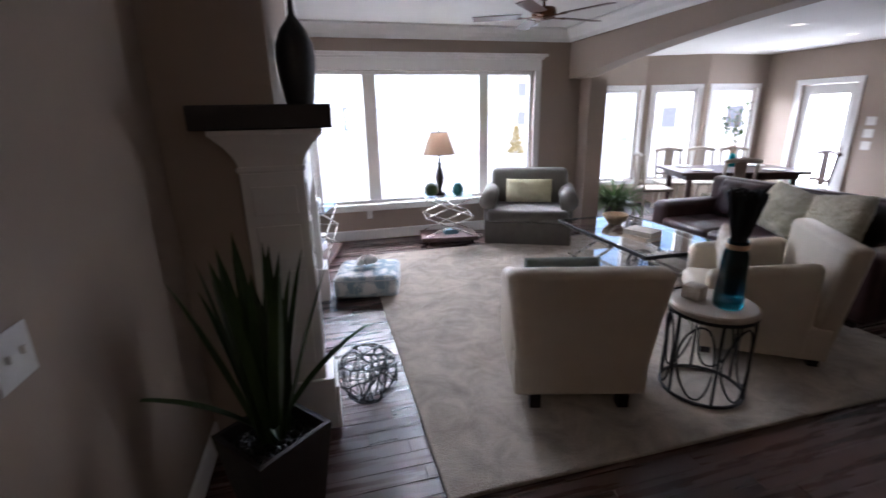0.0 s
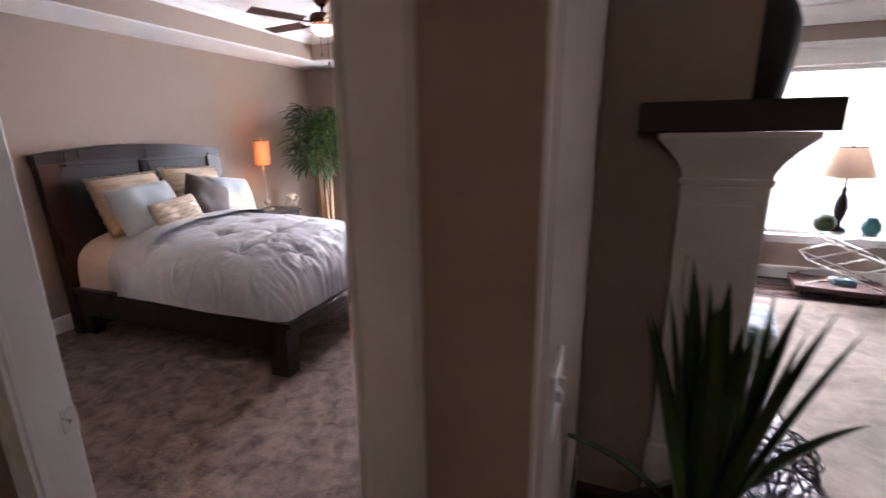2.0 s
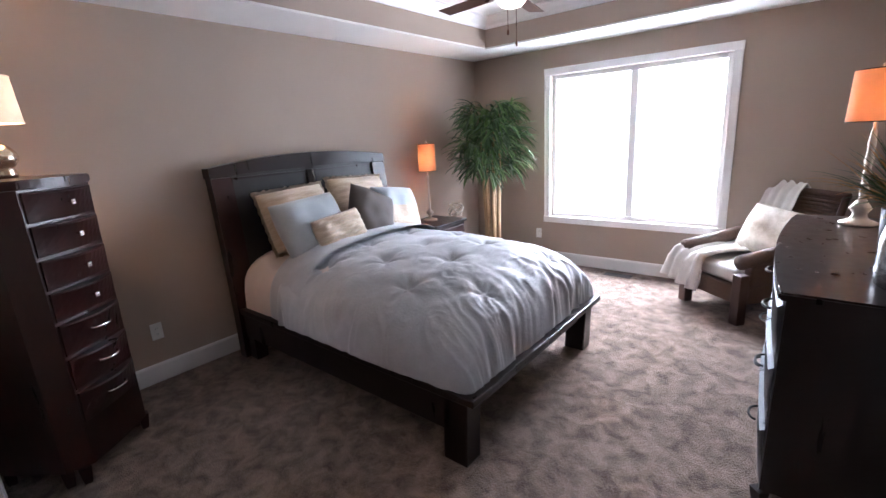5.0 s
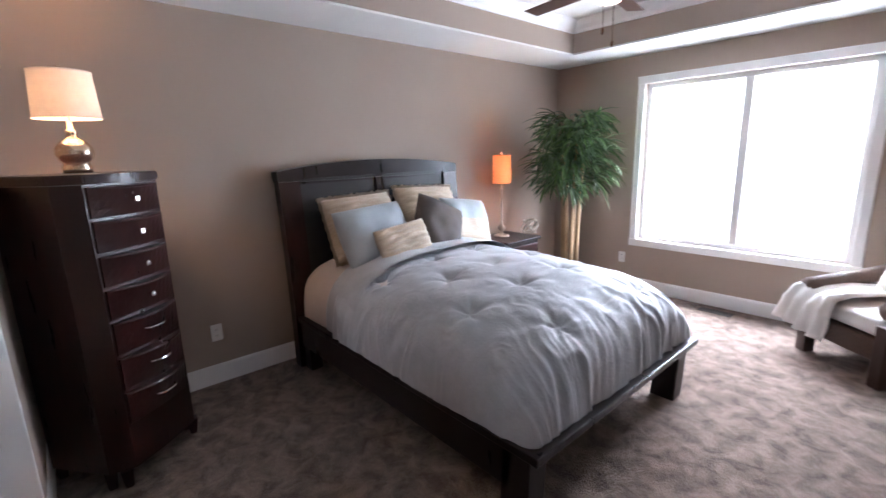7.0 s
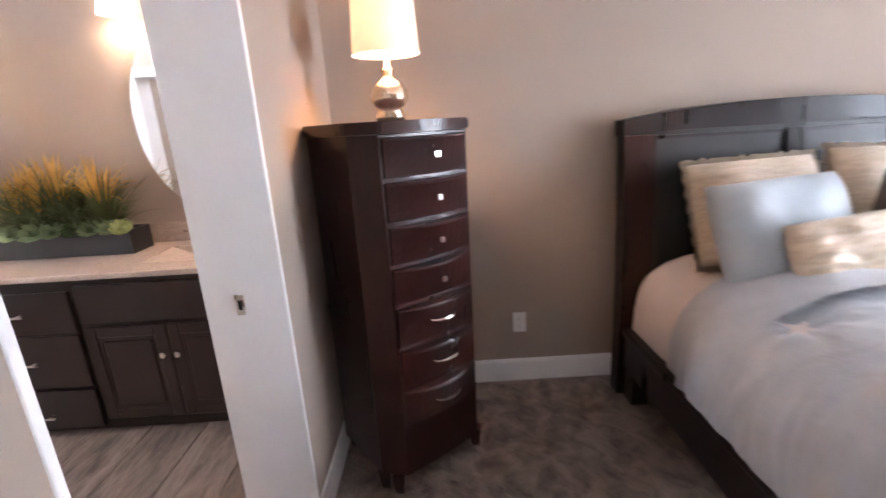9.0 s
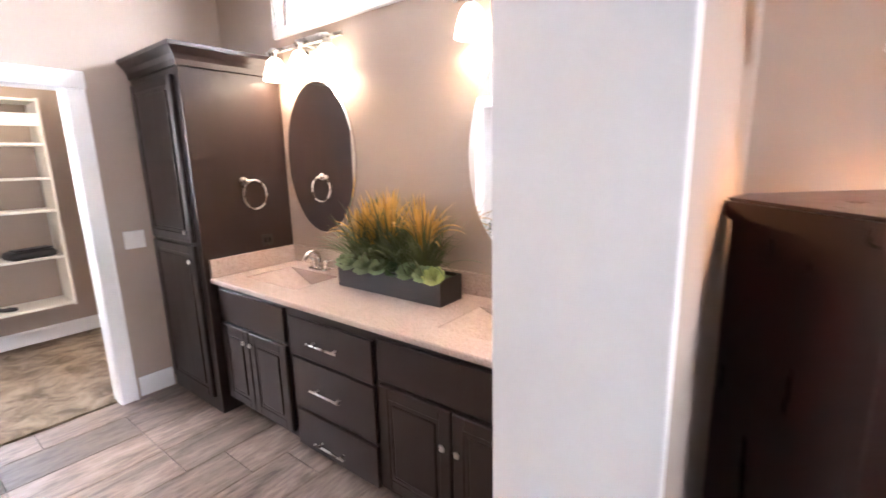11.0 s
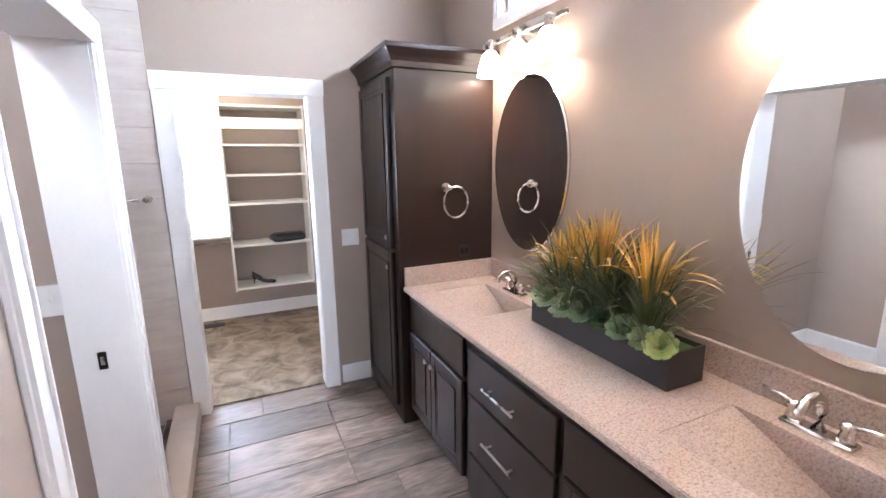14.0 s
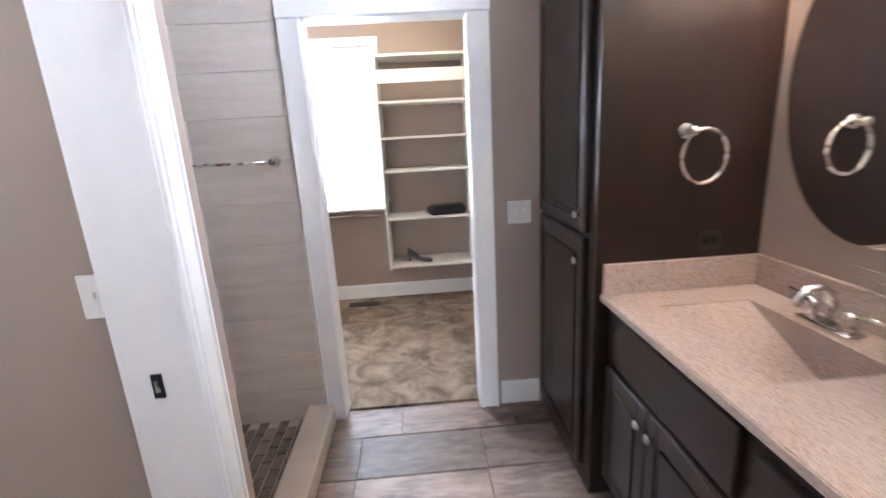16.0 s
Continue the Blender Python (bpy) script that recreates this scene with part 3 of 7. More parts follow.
def soft_block(x0, x1, yc, half, z0, z1, px, py, wrinkle, seed, nu=60, nv=64, foot=True, tufts=()):
    """A thick draped cover: a rounded block, closed below, with folds."""
    bm = bmesh.new()
    rows = []
    for i in range(nu + 1):
        u = i / nu
        x = x0 + (x1 - x0) * u
        edge = 1.0
        if foot:
            q = max(0.0, (u - 0.45) / 0.55)
            edge = max(0.0, 1 - q ** px) ** (1 / px)
        row = []
        for j in range(nv + 1):
            s = -1 + 2 * j / nv
            a = s * math.pi / 2
            cy = math.copysign(abs(math.sin(a)) ** (2 / py), a)
            cz = abs(math.cos(a)) ** (2 / py)
            hx = max(edge, 0.04)
            y = yc + half * cy * (0.90 + 0.10 * hx)
            z = z0 + (z1 - z0) * cz * edge
            xx = x
            n1 = noise.noise(Vector((x * 2.3, y * 2.3, z * 2.3 + seed)))
            n2 = noise.noise(Vector((x * 6.5 + 9, y * 5.5, z * 2.0 + seed)))
            side = 1 - cz * edge
            z += wrinkle * (n1 + 0.5 * n2) * (1 - 0.6 * side)
            # gathered folds that hang down the sides and the foot, and creases on the top
            flank = min(1.0, max(0.0, (abs(s) - 0.40) / 0.35))
            fa = noise.noise(Vector((x * 9.0 + 2.0 * n2, z * 1.6, seed + 3)))
            fb = noise.noise(Vector((x * 21.0 + 3.0 * n1, z * 3.0, seed + 8)))
            y += math.copysign(1, s) * wrinkle * flank * (0.55 * (1 - 2 * abs(fa)) * (0.3 + side) + 0.16 * (1 - 2 * abs(fb)) * side - 0.3)
            if foot:
                front = min(1.0, max(0.0, (u - 0.72) / 0.2))
                ga = noise.noise(Vector((y * 8.0 + 2.0 * n2, z * 1.8 + 5, seed)))
                gb = noise.noise(Vector((y * 19.0 + 2.5 * n1, z * 3.0 + 1, seed + 4)))
                xx += wrinkle * front * (1.1 * (1 - 2.2 * abs(ga)) + 0.40 * (1 - 2 * abs(gb)) - 0.5)
                z += wrinkle * 0.3 * front * (1 - 2.2 * abs(gb)) * cz
            n3 = noise.noise(Vector((x * 14 + seed, y * 15, z * 5)))
            c1 = noise.noise(Vector((x * 7 + 4 * n2, y * 12 + 3 * n1, seed + 6)))
            z += wrinkle * (0.22 * n3 * (0.3 + abs(n1) * 2) + 0.20 * (1 - 3 * abs(c1)) * max(0.0, 0.3 + n2) * cz)
            for tx, ty in tufts:
                d2 = ((x - tx) / 0.11) ** 2 + ((y - ty) / 0.11) ** 2
                if d2 < 5:
                    z -= 0.03 * math.exp(-d2 * 4) + 0.010 * math.exp(-d2 / 1.8) * max(0, math.sin(5 * math.atan2(y - ty, x - tx) + seed + tx * 9))
            row.append(bm.verts.new((xx, y, max(z, z0 - 0.004))))
        rows.append(row)
    for a, b in zip(rows, rows[1:]):
        for j in range(nv):
            bm.faces.new((a[j], a[j + 1], b[j + 1], b[j]))
    bm.faces.new(rows[0])
    return bm


def top_level(name, bm, material, label, category, m=None, smooth=True):
    ob = part(name, bm, material, None, "", smooth)
    if m is not None:
        ob.matrix_world = m
    return tagged(ob, label, category)


top_level("mattress", soft_block(-4.02, -2.20, 3.585, 0.75, 0.405, 0.80, 3, 4.0, 0.012, 3.0, nu=40, nv=48), SHEET, "mattress under a blush white fitted sheet", "mattress")
comf = thing("comforter", pose(0, 0, 0), "pale blue tufted comforter draped over the bed", "bedding")
tufts = [(-3.25 + 0.36 * i, 3.02 + 0.38 * j + (0.19 if i % 2 else 0)) for i in range(4) for j in range(4)]
part("cover", soft_block(-3.52, -1.995, 3.585, 0.80, 0.405, 0.862, 3.2, 2.9, 0.016, 7.0, nu=190, nv=220, tufts=tufts), COMFORT, comf, smooth=True)
bm = soft_block(-3.62, -3.28, 3.585, 0.785, 0.43, 0.895, 3, 2.9, 0.012, 5.0, nu=24, nv=80, foot=False)
part("folded_edge", bm, COMFORT, comf, smooth=True)


def pillow_mesh(w, h, t, flange=0.0, ruch=0, seed=0.0, n=34, sag=0.03):
    """A plump pillow standing in its own xz plane, thickness along y, with pinched corners."""
    bm = bmesh.new()
    faces = []
    for side in (1, -1):
        g = []
        for i in range(n + 1):
            row = []
            for j in range(n + 1):
                u, v = -1 + 2 * i / n, -1 + 2 * j / n
                k = max(0.0, (1 - u ** 4) * (1 - v ** 4)) ** 0.55
                pinch = 1 - 0.10 * (abs(u) ** 2) * (1 - abs(v) ** 2) * 0.6
                pinch2 = 1 - 0.10 * (abs(v) ** 2) * (1 - abs(u) ** 2) * 0.6
                x, z = u * w / 2 * pinch2, v * h / 2 * pinch
                y = side * t / 2 * k
                nn = noise.noise(Vector((u * 1.7 + seed, v * 1.7, seed * 3)))
                y += side * 0.02 * nn * k
                if ruch:
                    y += side * 0.009 * k * math.sin(v * ruch * math.pi + 2.0 * noise.noise(Vector((u * 3, v * 2, seed))))
                z -= sag * (1 - v) * 0.3 * k
                row.append(bm.verts.new((x, y, z)))
            g.append(row)
        for i in range(n):
            for j in range(n):
                bm.faces.new((g[i][j], g[i + 1][j], g[i + 1][j + 1], g[i][j + 1]))
    bmesh.ops.remove_doubles(bm, verts=bm.verts, dist=0.0005)
    return bm


def flange_mesh(w, h, f, seed):
    bm = bmesh.new()
    pts = []
    m = 96
    for i in range(m):
        a = 4 * i / m
        s, q = int(a), a - int(a)
        u, v = ((-1 + 2 * q, -1), (1, -1 + 2 * q), (1 - 2 * q, 1), (-1, 1 - 2 * q))[s]
        pts.append((u, v))
    inner = [bm.verts.new((u * w / 2 * 0.93, 0, v * h / 2 * 0.93)) for u, v in pts]
    outer = [bm.verts.new((u * (w / 2 + f), 0.010 * math.sin(i * 1.9 + seed), v * (h / 2 + f) + 0.006 * math.sin(i * 2.7))) for i, (u, v) in enumerate(pts)]
    for i in range(m):
        bm.faces.new((inner[i], inner[(i + 1) % m], outer[(i + 1) % m], outer[i]))
    bmesh.ops.solidify(bm, geom=bm.faces[:], thickness=0.006)
    return bm


TAN_CLOTH = mat("tan_ruched_satin", (0.60, 0.485, 0.36), (0.46, 0.355, 0.245), rough=0.5, scale=16, fine=140, bump=0.35, dist=0.004, sheen=0.3, stretch=(1, 1, 5))
BLUE_CLOTH = mat("pale_blue_satin", (0.40, 0.45, 0.48), (0.34, 0.385, 0.415), rough=0.55, scale=10, fine=160, bump=0.2, sheen=0.3)
TAUPE_CLOTH = mat("dark_taupe_satin", (0.085, 0.064, 0.051), (0.055, 0.041, 0.033), rough=0.65, scale=10, fine=120, bump=0.2, sheen=0.05)
CREAM_CLOTH = mat("cream_print_cloth", (0.62, 0.57, 0.50), (0.44, 0.385, 0.31), rough=0.85, scale=15, fine=120, bump=0.2, contrast=0.3)
WHITE_CLOTH = mat("white_cotton", (0.70, 0.67, 0.64), (0.62, 0.59, 0.56), rough=0.9, scale=10, fine=150, bump=0.25, sheen=0.2)


def pillow(name, cx, cy, cz, w, h, t, material, label, tilt=-20, yaw=90, roll=0, flange=0.0, ruch=0, seed=1.0, lower=None):
    """A pillow whose centre is at (cx, cy, cz); yaw 90 faces +x, tilt leans its top back."""
    p = thing(name, pose(cx, cy, cz - 0.0) @ pose(0, 0, 0, 0, 0, yaw) @ pose(0, 0, 0, -tilt, 0, 0) @ pose(0, 0, 0, 0, roll, 0), label, "pillow", "pillows on the bed")
    bm = pillow_mesh(w, h, t, ruch=ruch, seed=seed)
    if lower:
        low = bm.copy()
        for half, keep in ((bm, 1), (low, -1)):
            bmesh.ops.bisect_plane(half, geom=half.verts[:] + half.edges[:] + half.faces[:], plane_co=(0, 0, 0.02 * h), plane_no=(0, 0, -keep), clear_outer=True)
        part("lower_panel", low, lower, p, "tan ruched lower half", smooth=True)
    part("cover", bm, material, p, smooth=True)
    if flange:
        part("flange", flange_mesh(w, h, flange, seed), material, p, smooth=True)
    return p


# back to front against the headboard
pillow("pillow", -3.86, 3.27, 1.02, 0.56, 0.45, 0.22, TAN_CLOTH, "large tan ruched pillow with a ruffled flange", tilt=22, roll=-2, flange=0.022, ruch=9, seed=1.3)
pillow("pillow", -3.86, 3.88, 1.04, 0.56, 0.45, 0.22, TAN_CLOTH, "large tan ruched pillow with a ruffled flange", tilt=22, roll=3, flange=0.022, ruch=9, seed=2.1)
pillow("pillow", -3.68, 4.12, 0.96, 0.46, 0.40, 0.17, BLUE_CLOTH, "pale blue pillow with a tan lower half", tilt=25, roll=9, seed=3.7, lower=TAN_CLOTH)
pillow("pillow", -3.66, 3.24, 0.98, 0.54, 0.42, 0.20, BLUE_CLOTH, "plain pale blue satin pillow", tilt=26, roll=-4, seed=4.4)
pillow("pillow", -3.58, 3.74, 0.985, 0.41, 0.41, 0.16, TAUPE_CLOTH, "dark taupe satin pillow standing on a corner", tilt=25, roll=28, seed=5.2)
pillow("pillow", -3.49, 3.35, 0.945, 0.42, 0.23, 0.14, TAN_CLOTH, "small tan ruched lumbar pillow", tilt=22, roll=-6, ruch=5, seed=6.1)

# ---- nightstand with its lamp ----
stand = thing("nightstand", pose(-3.98, 5.0, 0.012), "dark espresso nightstand beside the bed", "nightstand")
part("body", boxes((-0.22, 0.20, -0.24, 0.24, 0.10, 0.63), bevel=0.006), ESPRESSO, stand)
part("top", boxes((-0.24, 0.225, -0.26, 0.26, 0.632, 0.66), bevel=0.008), ESPRESSO, stand)
for z in (0.15, 0.40):
    d = part("drawer", boxes((0.20, 0.215, -0.21, 0.21, z, z + 0.2), bevel=0.006), CHERRY, stand)
    part("knob", lathe([(0.006, 0), (0.006, 0.01), (0.012, 0.014), (0.012, 0.02), (0.001, 0.023)], 12), NICKEL, d).matrix_basis = pose(0.215, 0, z + 0.1, 0, 90, 0)
for x in (-0.21, 0.14):
    for y in (-0.23, 0.18):
        part("leg", boxes((x, x + 0.05, y, y + 0.05, 0, 0.1), bevel=0.004), ESPRESSO, stand)

AMBER = shade_mat("amber_linen_shade", (0.74, 0.32, 0.155), 0.07)
CREAMSHADE = shade_mat("cream_linen_shade", (0.84, 0.74, 0.64), 0.06)
SILVER = mat("aged_silver", (0.55, 0.50, 0.43), rough=0.35, metal=1.0, scale=25, fine=120, bump=0.2)


def shade_mesh(r0, r1, z0, z1, n=40, t=0.003):
    bm = bmesh.new()
    a = lathe([(r0, z0), (r1, z1)], n, bm=bm, cap=False)
    return bm


def rims(r, z, thick=0.003, n=40):
    return tube([(r * math.cos(2 * math.pi * i / n), r * math.sin(2 * math.pi * i / n), z) for i in range(n)], thick, 6, closed=True)


def lamp(name, x, y, z, base_profile, base_mat, r0, r1, s0, s1, shade, watts, label, rim=None, colour=(1.0, 0.6, 0.28)):
    l = thing(name, pose(x, y, z), label, "lamp")
    part("base", lathe(base_profile, 28), base_mat, l, smooth=True)
    sh = part("shade", shade_mesh(r0, r1, s0, s1), shade, l, smooth=True)
    for rr, zz in ((r0, s0), (r1, s1)):
        part("rim", rims(rr, zz), rim or shade, sh)
    part("finial", lathe([(0.004, s1 - 0.03), (0.004, s1 + 0.008), (0.012, s1 + 0.014), (0.013, s1 + 0.024), (0.001, s1 + 0.032)], 14), base_mat, l, smooth=True)
    bm = bmesh.new()
    for a in (0, 120, 240):
        ca, sa = math.cos(radians(a)), math.sin(radians(a))
        tube([(0, 0, s1 - 0.022), (r1 * ca, r1 * sa, s1 - 0.002)], 0.0018, 5, bm)
    part("spider", bm, SILVER, l)
    if watts:
        bulb(x, y, z + (s0 + s1) / 2 - 0.01, watts, colour)
    return l


STEM = [(0.001, 0), (0.075, 0), (0.075, 0.012), (0.05, 0.02), (0.018, 0.03), (0.012, 0.05), (0.03, 0.065), (0.04, 0.085), (0.03, 0.105), (0.012, 0.12), (0.010, 0.2), (0.009, 0.46), (0.016, 0.47), (0.016, 0.48), (0.006, 0.49), (0.006, 0.66)]
lamp("table_lamp", -4.05, 4.99, 0.673, STEM, SILVER, 0.092, 0.088, 0.53, 0.81, AMBER, 2.4, "lit slim silver lamp with an amber drum shade", IRON)
bowl = thing("wire_basket", pose(-3.86, 5.20, 0.673), "woven silver wire basket on the nightstand", "basket")
random.seed(4)
for k in range(9):
    a0, tilt = random.random() * 6.28, random.uniform(-1.0, 1.0)
    q = Euler((tilt, random.uniform(-1, 1), a0)).to_matrix()
    pts = [q @ Vector((0.088 * math.cos(i * math.pi / 12), 0.088 * math.sin(i * math.pi / 12), 0)) + Vector((0, 0, 0.093)) for i in range(24)]
    part("wire_hoop", tube(pts, 0.005, 6, closed=True), SILVER, bowl)

# ---- leafy plants ----
LEAF = mat("deep_green_leaf", (0.045, 0.095, 0.025), (0.016, 0.044, 0.012), rough=0.42, scale=6, fine=40, bump=0.05, contrast=0.35)
LEAF_LIGHT = mat("light_green_leaf", (0.12, 0.20, 0.05), (0.06, 0.12, 0.03), rough=0.45, scale=6, fine=40, bump=0.05)
CANE = mat("tan_cane_bark", (0.46, 0.31, 0.17), (0.26, 0.16, 0.085), rough=0.75, scale=14, fine=60, bump=0.4, dist=0.004, stretch=(1, 1, 0.3))


def blade(bm, root, direction, length, width, droop, segs=5, fold=0.25, taper=1.0):
    """A long leaf that bends down under its weight, with a folded midrib."""
    root, d = Vector(root), Vector(direction).normalized()
    side = d.cross(Vector((0, 0, 1)))
    if side.length < 0.1:
        side = Vector((1, 0, 0))
    side.normalize()
    prev = None
    p = root.copy()
    for i in range(segs + 1):
        s = i / segs
        w = width * (math.sin(math.pi * min(1, 0.12 + s * 0.88)) ** 0.7 if taper else 1) * (1 if s < 1 else 0.05)
        up = side.cross(d).normalized()
        vs = [bm.verts.new(p - side * w / 2 + up * w * fold), bm.verts.new(p), bm.verts.new(p + side * w / 2 + up * w * fold)]
        if prev:
            bm.faces.new((prev[0], prev[1], vs[1], vs[0])), bm.faces.new((prev[1], prev[2], vs[2], vs[1]))
        prev = vs
        d = (d + Vector((0, 0, -droop / segs))).normalized()
        p = p + d * (length / segs)
    return bm


palm = thing("bamboo_palm", pose(-3.66, 5.63, 0.012), "tall leafy bamboo palm in the room corner", "plant")
part("pot", lathe([(0.001, 0), (0.13, 0), (0.17, 0.26), (0.18, 0.28), (0.165, 0.28), (0.15, 0.25), (0.001, 0.25)], 28), IRON, palm, smooth=True)
random.seed(11)
for k in range(7):
    a = k * 0.9
    x, y = 0.07 * math.cos(a), 0.07 * math.sin(a)
    top = random.uniform(1.15, 1.75)
    part("cane", tube([(x, y, 0.25), (x * 1.1, y * 1.1, 0.7), (x * 1.6, y * 1.6, top)], [0.022, 0.021, 0.013], 8), CANE, palm, smooth=True)
crown, crown2 = bmesh.new(), bmesh.new()
for k in range(175):
    a = random.random() * 6.283
    r0 = random.uniform(0.05, 0.34)
    z = random.uniform(1.12, 1.86)
    r0 *= 1.0 if z < 1.6 else 0.75
    c = Vector((r0 * math.cos(a), r0 * math.sin(a), z))
    for j in range(random.randint(5, 8)):
        d = Vector((math.cos(a + random.uniform(-1.1, 1.1)), math.sin(a + random.uniform(-1.1, 1.1)), random.uniform(-0.3, 0.75)))
        if c.x + d.x * 0.25 < -0.56 or c.y + d.y * 0.25 > 0.52:
            d.x, d.y = abs(d.x) * (1 if c.x < -0.3 else -1), -abs(d.y)
        blade(crown2 if random.random() < 0.38 else crown, c, d, random.uniform(0.17, 0.30), random.uniform(0.022, 0.034), random.uniform(0.6, 1.7), 4)
part("crown", crown, LEAF, palm)
part("crown", crown2, LEAF_LIGHT, palm, "lighter young leaves")

# ---- tall chest in the corner ----
TH = 38
chest = thing("lingerie_chest", pose(-3.477, 1.595, 0.012) @ pose(0, 0, 0, 0, 0, TH + 90), "tall dark cherry seven-drawer chest", "chest of drawers")
# local: x along the front (0..0.48), y towards the back, front at y = -0.10
CW, CD = 0.53, 0.40


def chest_outline(inset=0.0, bow=0.010, n=8):
    pts = [(0.08, CD), (inset, CD - 0.08), (inset, inset * 0.5), (0.075, -0.085 + inset)]
    for i in range(1, n):
        u = i / n
        pts.append((0.075 + (CW - 0.15) * u, -0.085 + inset - bow * math.sin(math.pi * u)))
    return pts + [(CW - 0.075, -0.085 + inset), (CW - inset, inset * 0.5), (CW - inset, CD)]


part("body", prism(chest_outline(0.004), 0.09, 1.42), CHERRY, chest)
bm = prism(chest_outline(-0.012, 0.03), 1.422, 1.462)
bmesh.ops.bevel(bm, geom=[e for e in bm.edges], offset=0.006, segments=2, affect="EDGES")
part("top", bm, CHERRY, chest)
for x, y in ((0.03, 0.02), (CW - 0.03, 0.02), (0.06, CD - 0.06), (CW - 0.03, CD - 0.03)):
    part("foot", lathe([(0.022, 0), (0.028, 0.02), (0.036, 0.09)], 4, x, y), CHERRY, chest)
for fx in (0.055, CW - 0.055):
    part("foot", lathe([(0.02, 0), (0.026, 0.02), (0.036, 0.09)], 4, fx, -0.045), CHERRY, chest)
zs = [1.275, 1.125, 0.972, 0.822, 0.652, 0.482, 0.31]
hs = [0.142, 0.145, 0.145, 0.145, 0.163, 0.163, 0.165]
for k, (z, h) in enumerate(zip(zs, hs)):
    bm = bmesh.new()
    n = 10
    rows = []
    for zz, push in ((z + 0.002, 0.0), (z + 0.004, 0.006), (z + h * 0.25, 0.016), (z + h * 0.55, 0.030), (z + h * 0.85, 0.044), (z + h - 0.018, 0.049), (z + h - 0.010, 0.044), (z + h - 0.008, 0.0)):
        rows.append([bm.verts.new((0.085 + (CW - 0.17) * i / n, -0.087 - 0.010 * math.sin(math.pi * i / n) - push * (0.12 + 0.88 * math.sin(math.pi * i / n)), zz)) for i in range(n + 1)])
    for a, b in zip(rows, rows[1:]):
        for i in range(n):
            bm.faces.new((a[i], a[i + 1], b[i + 1], b[i]))
    back = [[bm.verts.new((v.co.x, -0.08, v.co.z)) for v in (r[0], r[-1])] for r in rows]
    for i in range(len(rows) - 1):
        bm.faces.new((back[i][0], rows[i][0], rows[i + 1][0], back[i + 1][0])), bm.faces.new((rows[i][-1], back[i][1], back[i + 1][1], rows[i + 1][-1]))
    d = part("drawer", bm, CHERRY, chest)
    if k < 4:
        bmk = lathe([(0.005, 0), (0.005, 0.014), (0.012, 0.02), (0.012, 0.028), (0.001, 0.031)], 14, bm=boxes((-0.012, 0.012, -0.012, 0.012, 0.018, 0.03), bevel=0.003))
        part("knob", bmk, CHROME, d, "square chrome knob").matrix_basis = pose(CW / 2, -0.122, z + h * 0.5, 90, 0, 0)
    else:
        pts = [(CW / 2 + 0.055 * math.cos(math.pi * i / 10), -0.126 - 0.028 * math.sin(math.pi * i / 10), z + h * 0.55) for i in range(11)]
        part("handle", tube(pts, 0.005, 8), CHROME, d, "bowed chrome pull")

MERC = mat("mercury_glass", (0.90, 0.80, 0.66), (0.66, 0.50, 0.34), rough=0.14, metal=0.95, scale=40, fine=120, bump=0.1, contrast=0.3)
lamp("gourd_lamp", -3.82, 1.72, 1.475, [(0.001, 0), (0.055, 0), (0.06, 0.02), (0.05, 0.045), (0.062, 0.06), (0.075, 0.085), (0.072, 0.115), (0.05, 0.145), (0.025, 0.16), (0.022, 0.18), (0.028, 0.19), (0.014, 0.2), (0.009, 0.24), (0.009, 0.38)], MERC, 0.128, 0.116, 0.248, 0.45, CREAMSHADE, 3.4, "lit mercury glass gourd lamp with a cream drum shade", colour=(1.0, 0.56, 0.27))

# ---- dresser by the east wall ----
dres = thing("dresser", pose(-0.40, 3.30, 0.012), "long dark espresso dresser with a bowed front", "dresser")
DL, DD = 1.66, 0.53


def dresser_outline(over=0.0, bow=0.05, n=12):
    pts = [(0.0, -over)]
    pts += [(-DD - over - bow * math.sin(math.pi * i / n) + 0.0, -over + (DL + 2 * over) * i / n) for i in range(n + 1)]
    return pts + [(0.0, DL + over)]


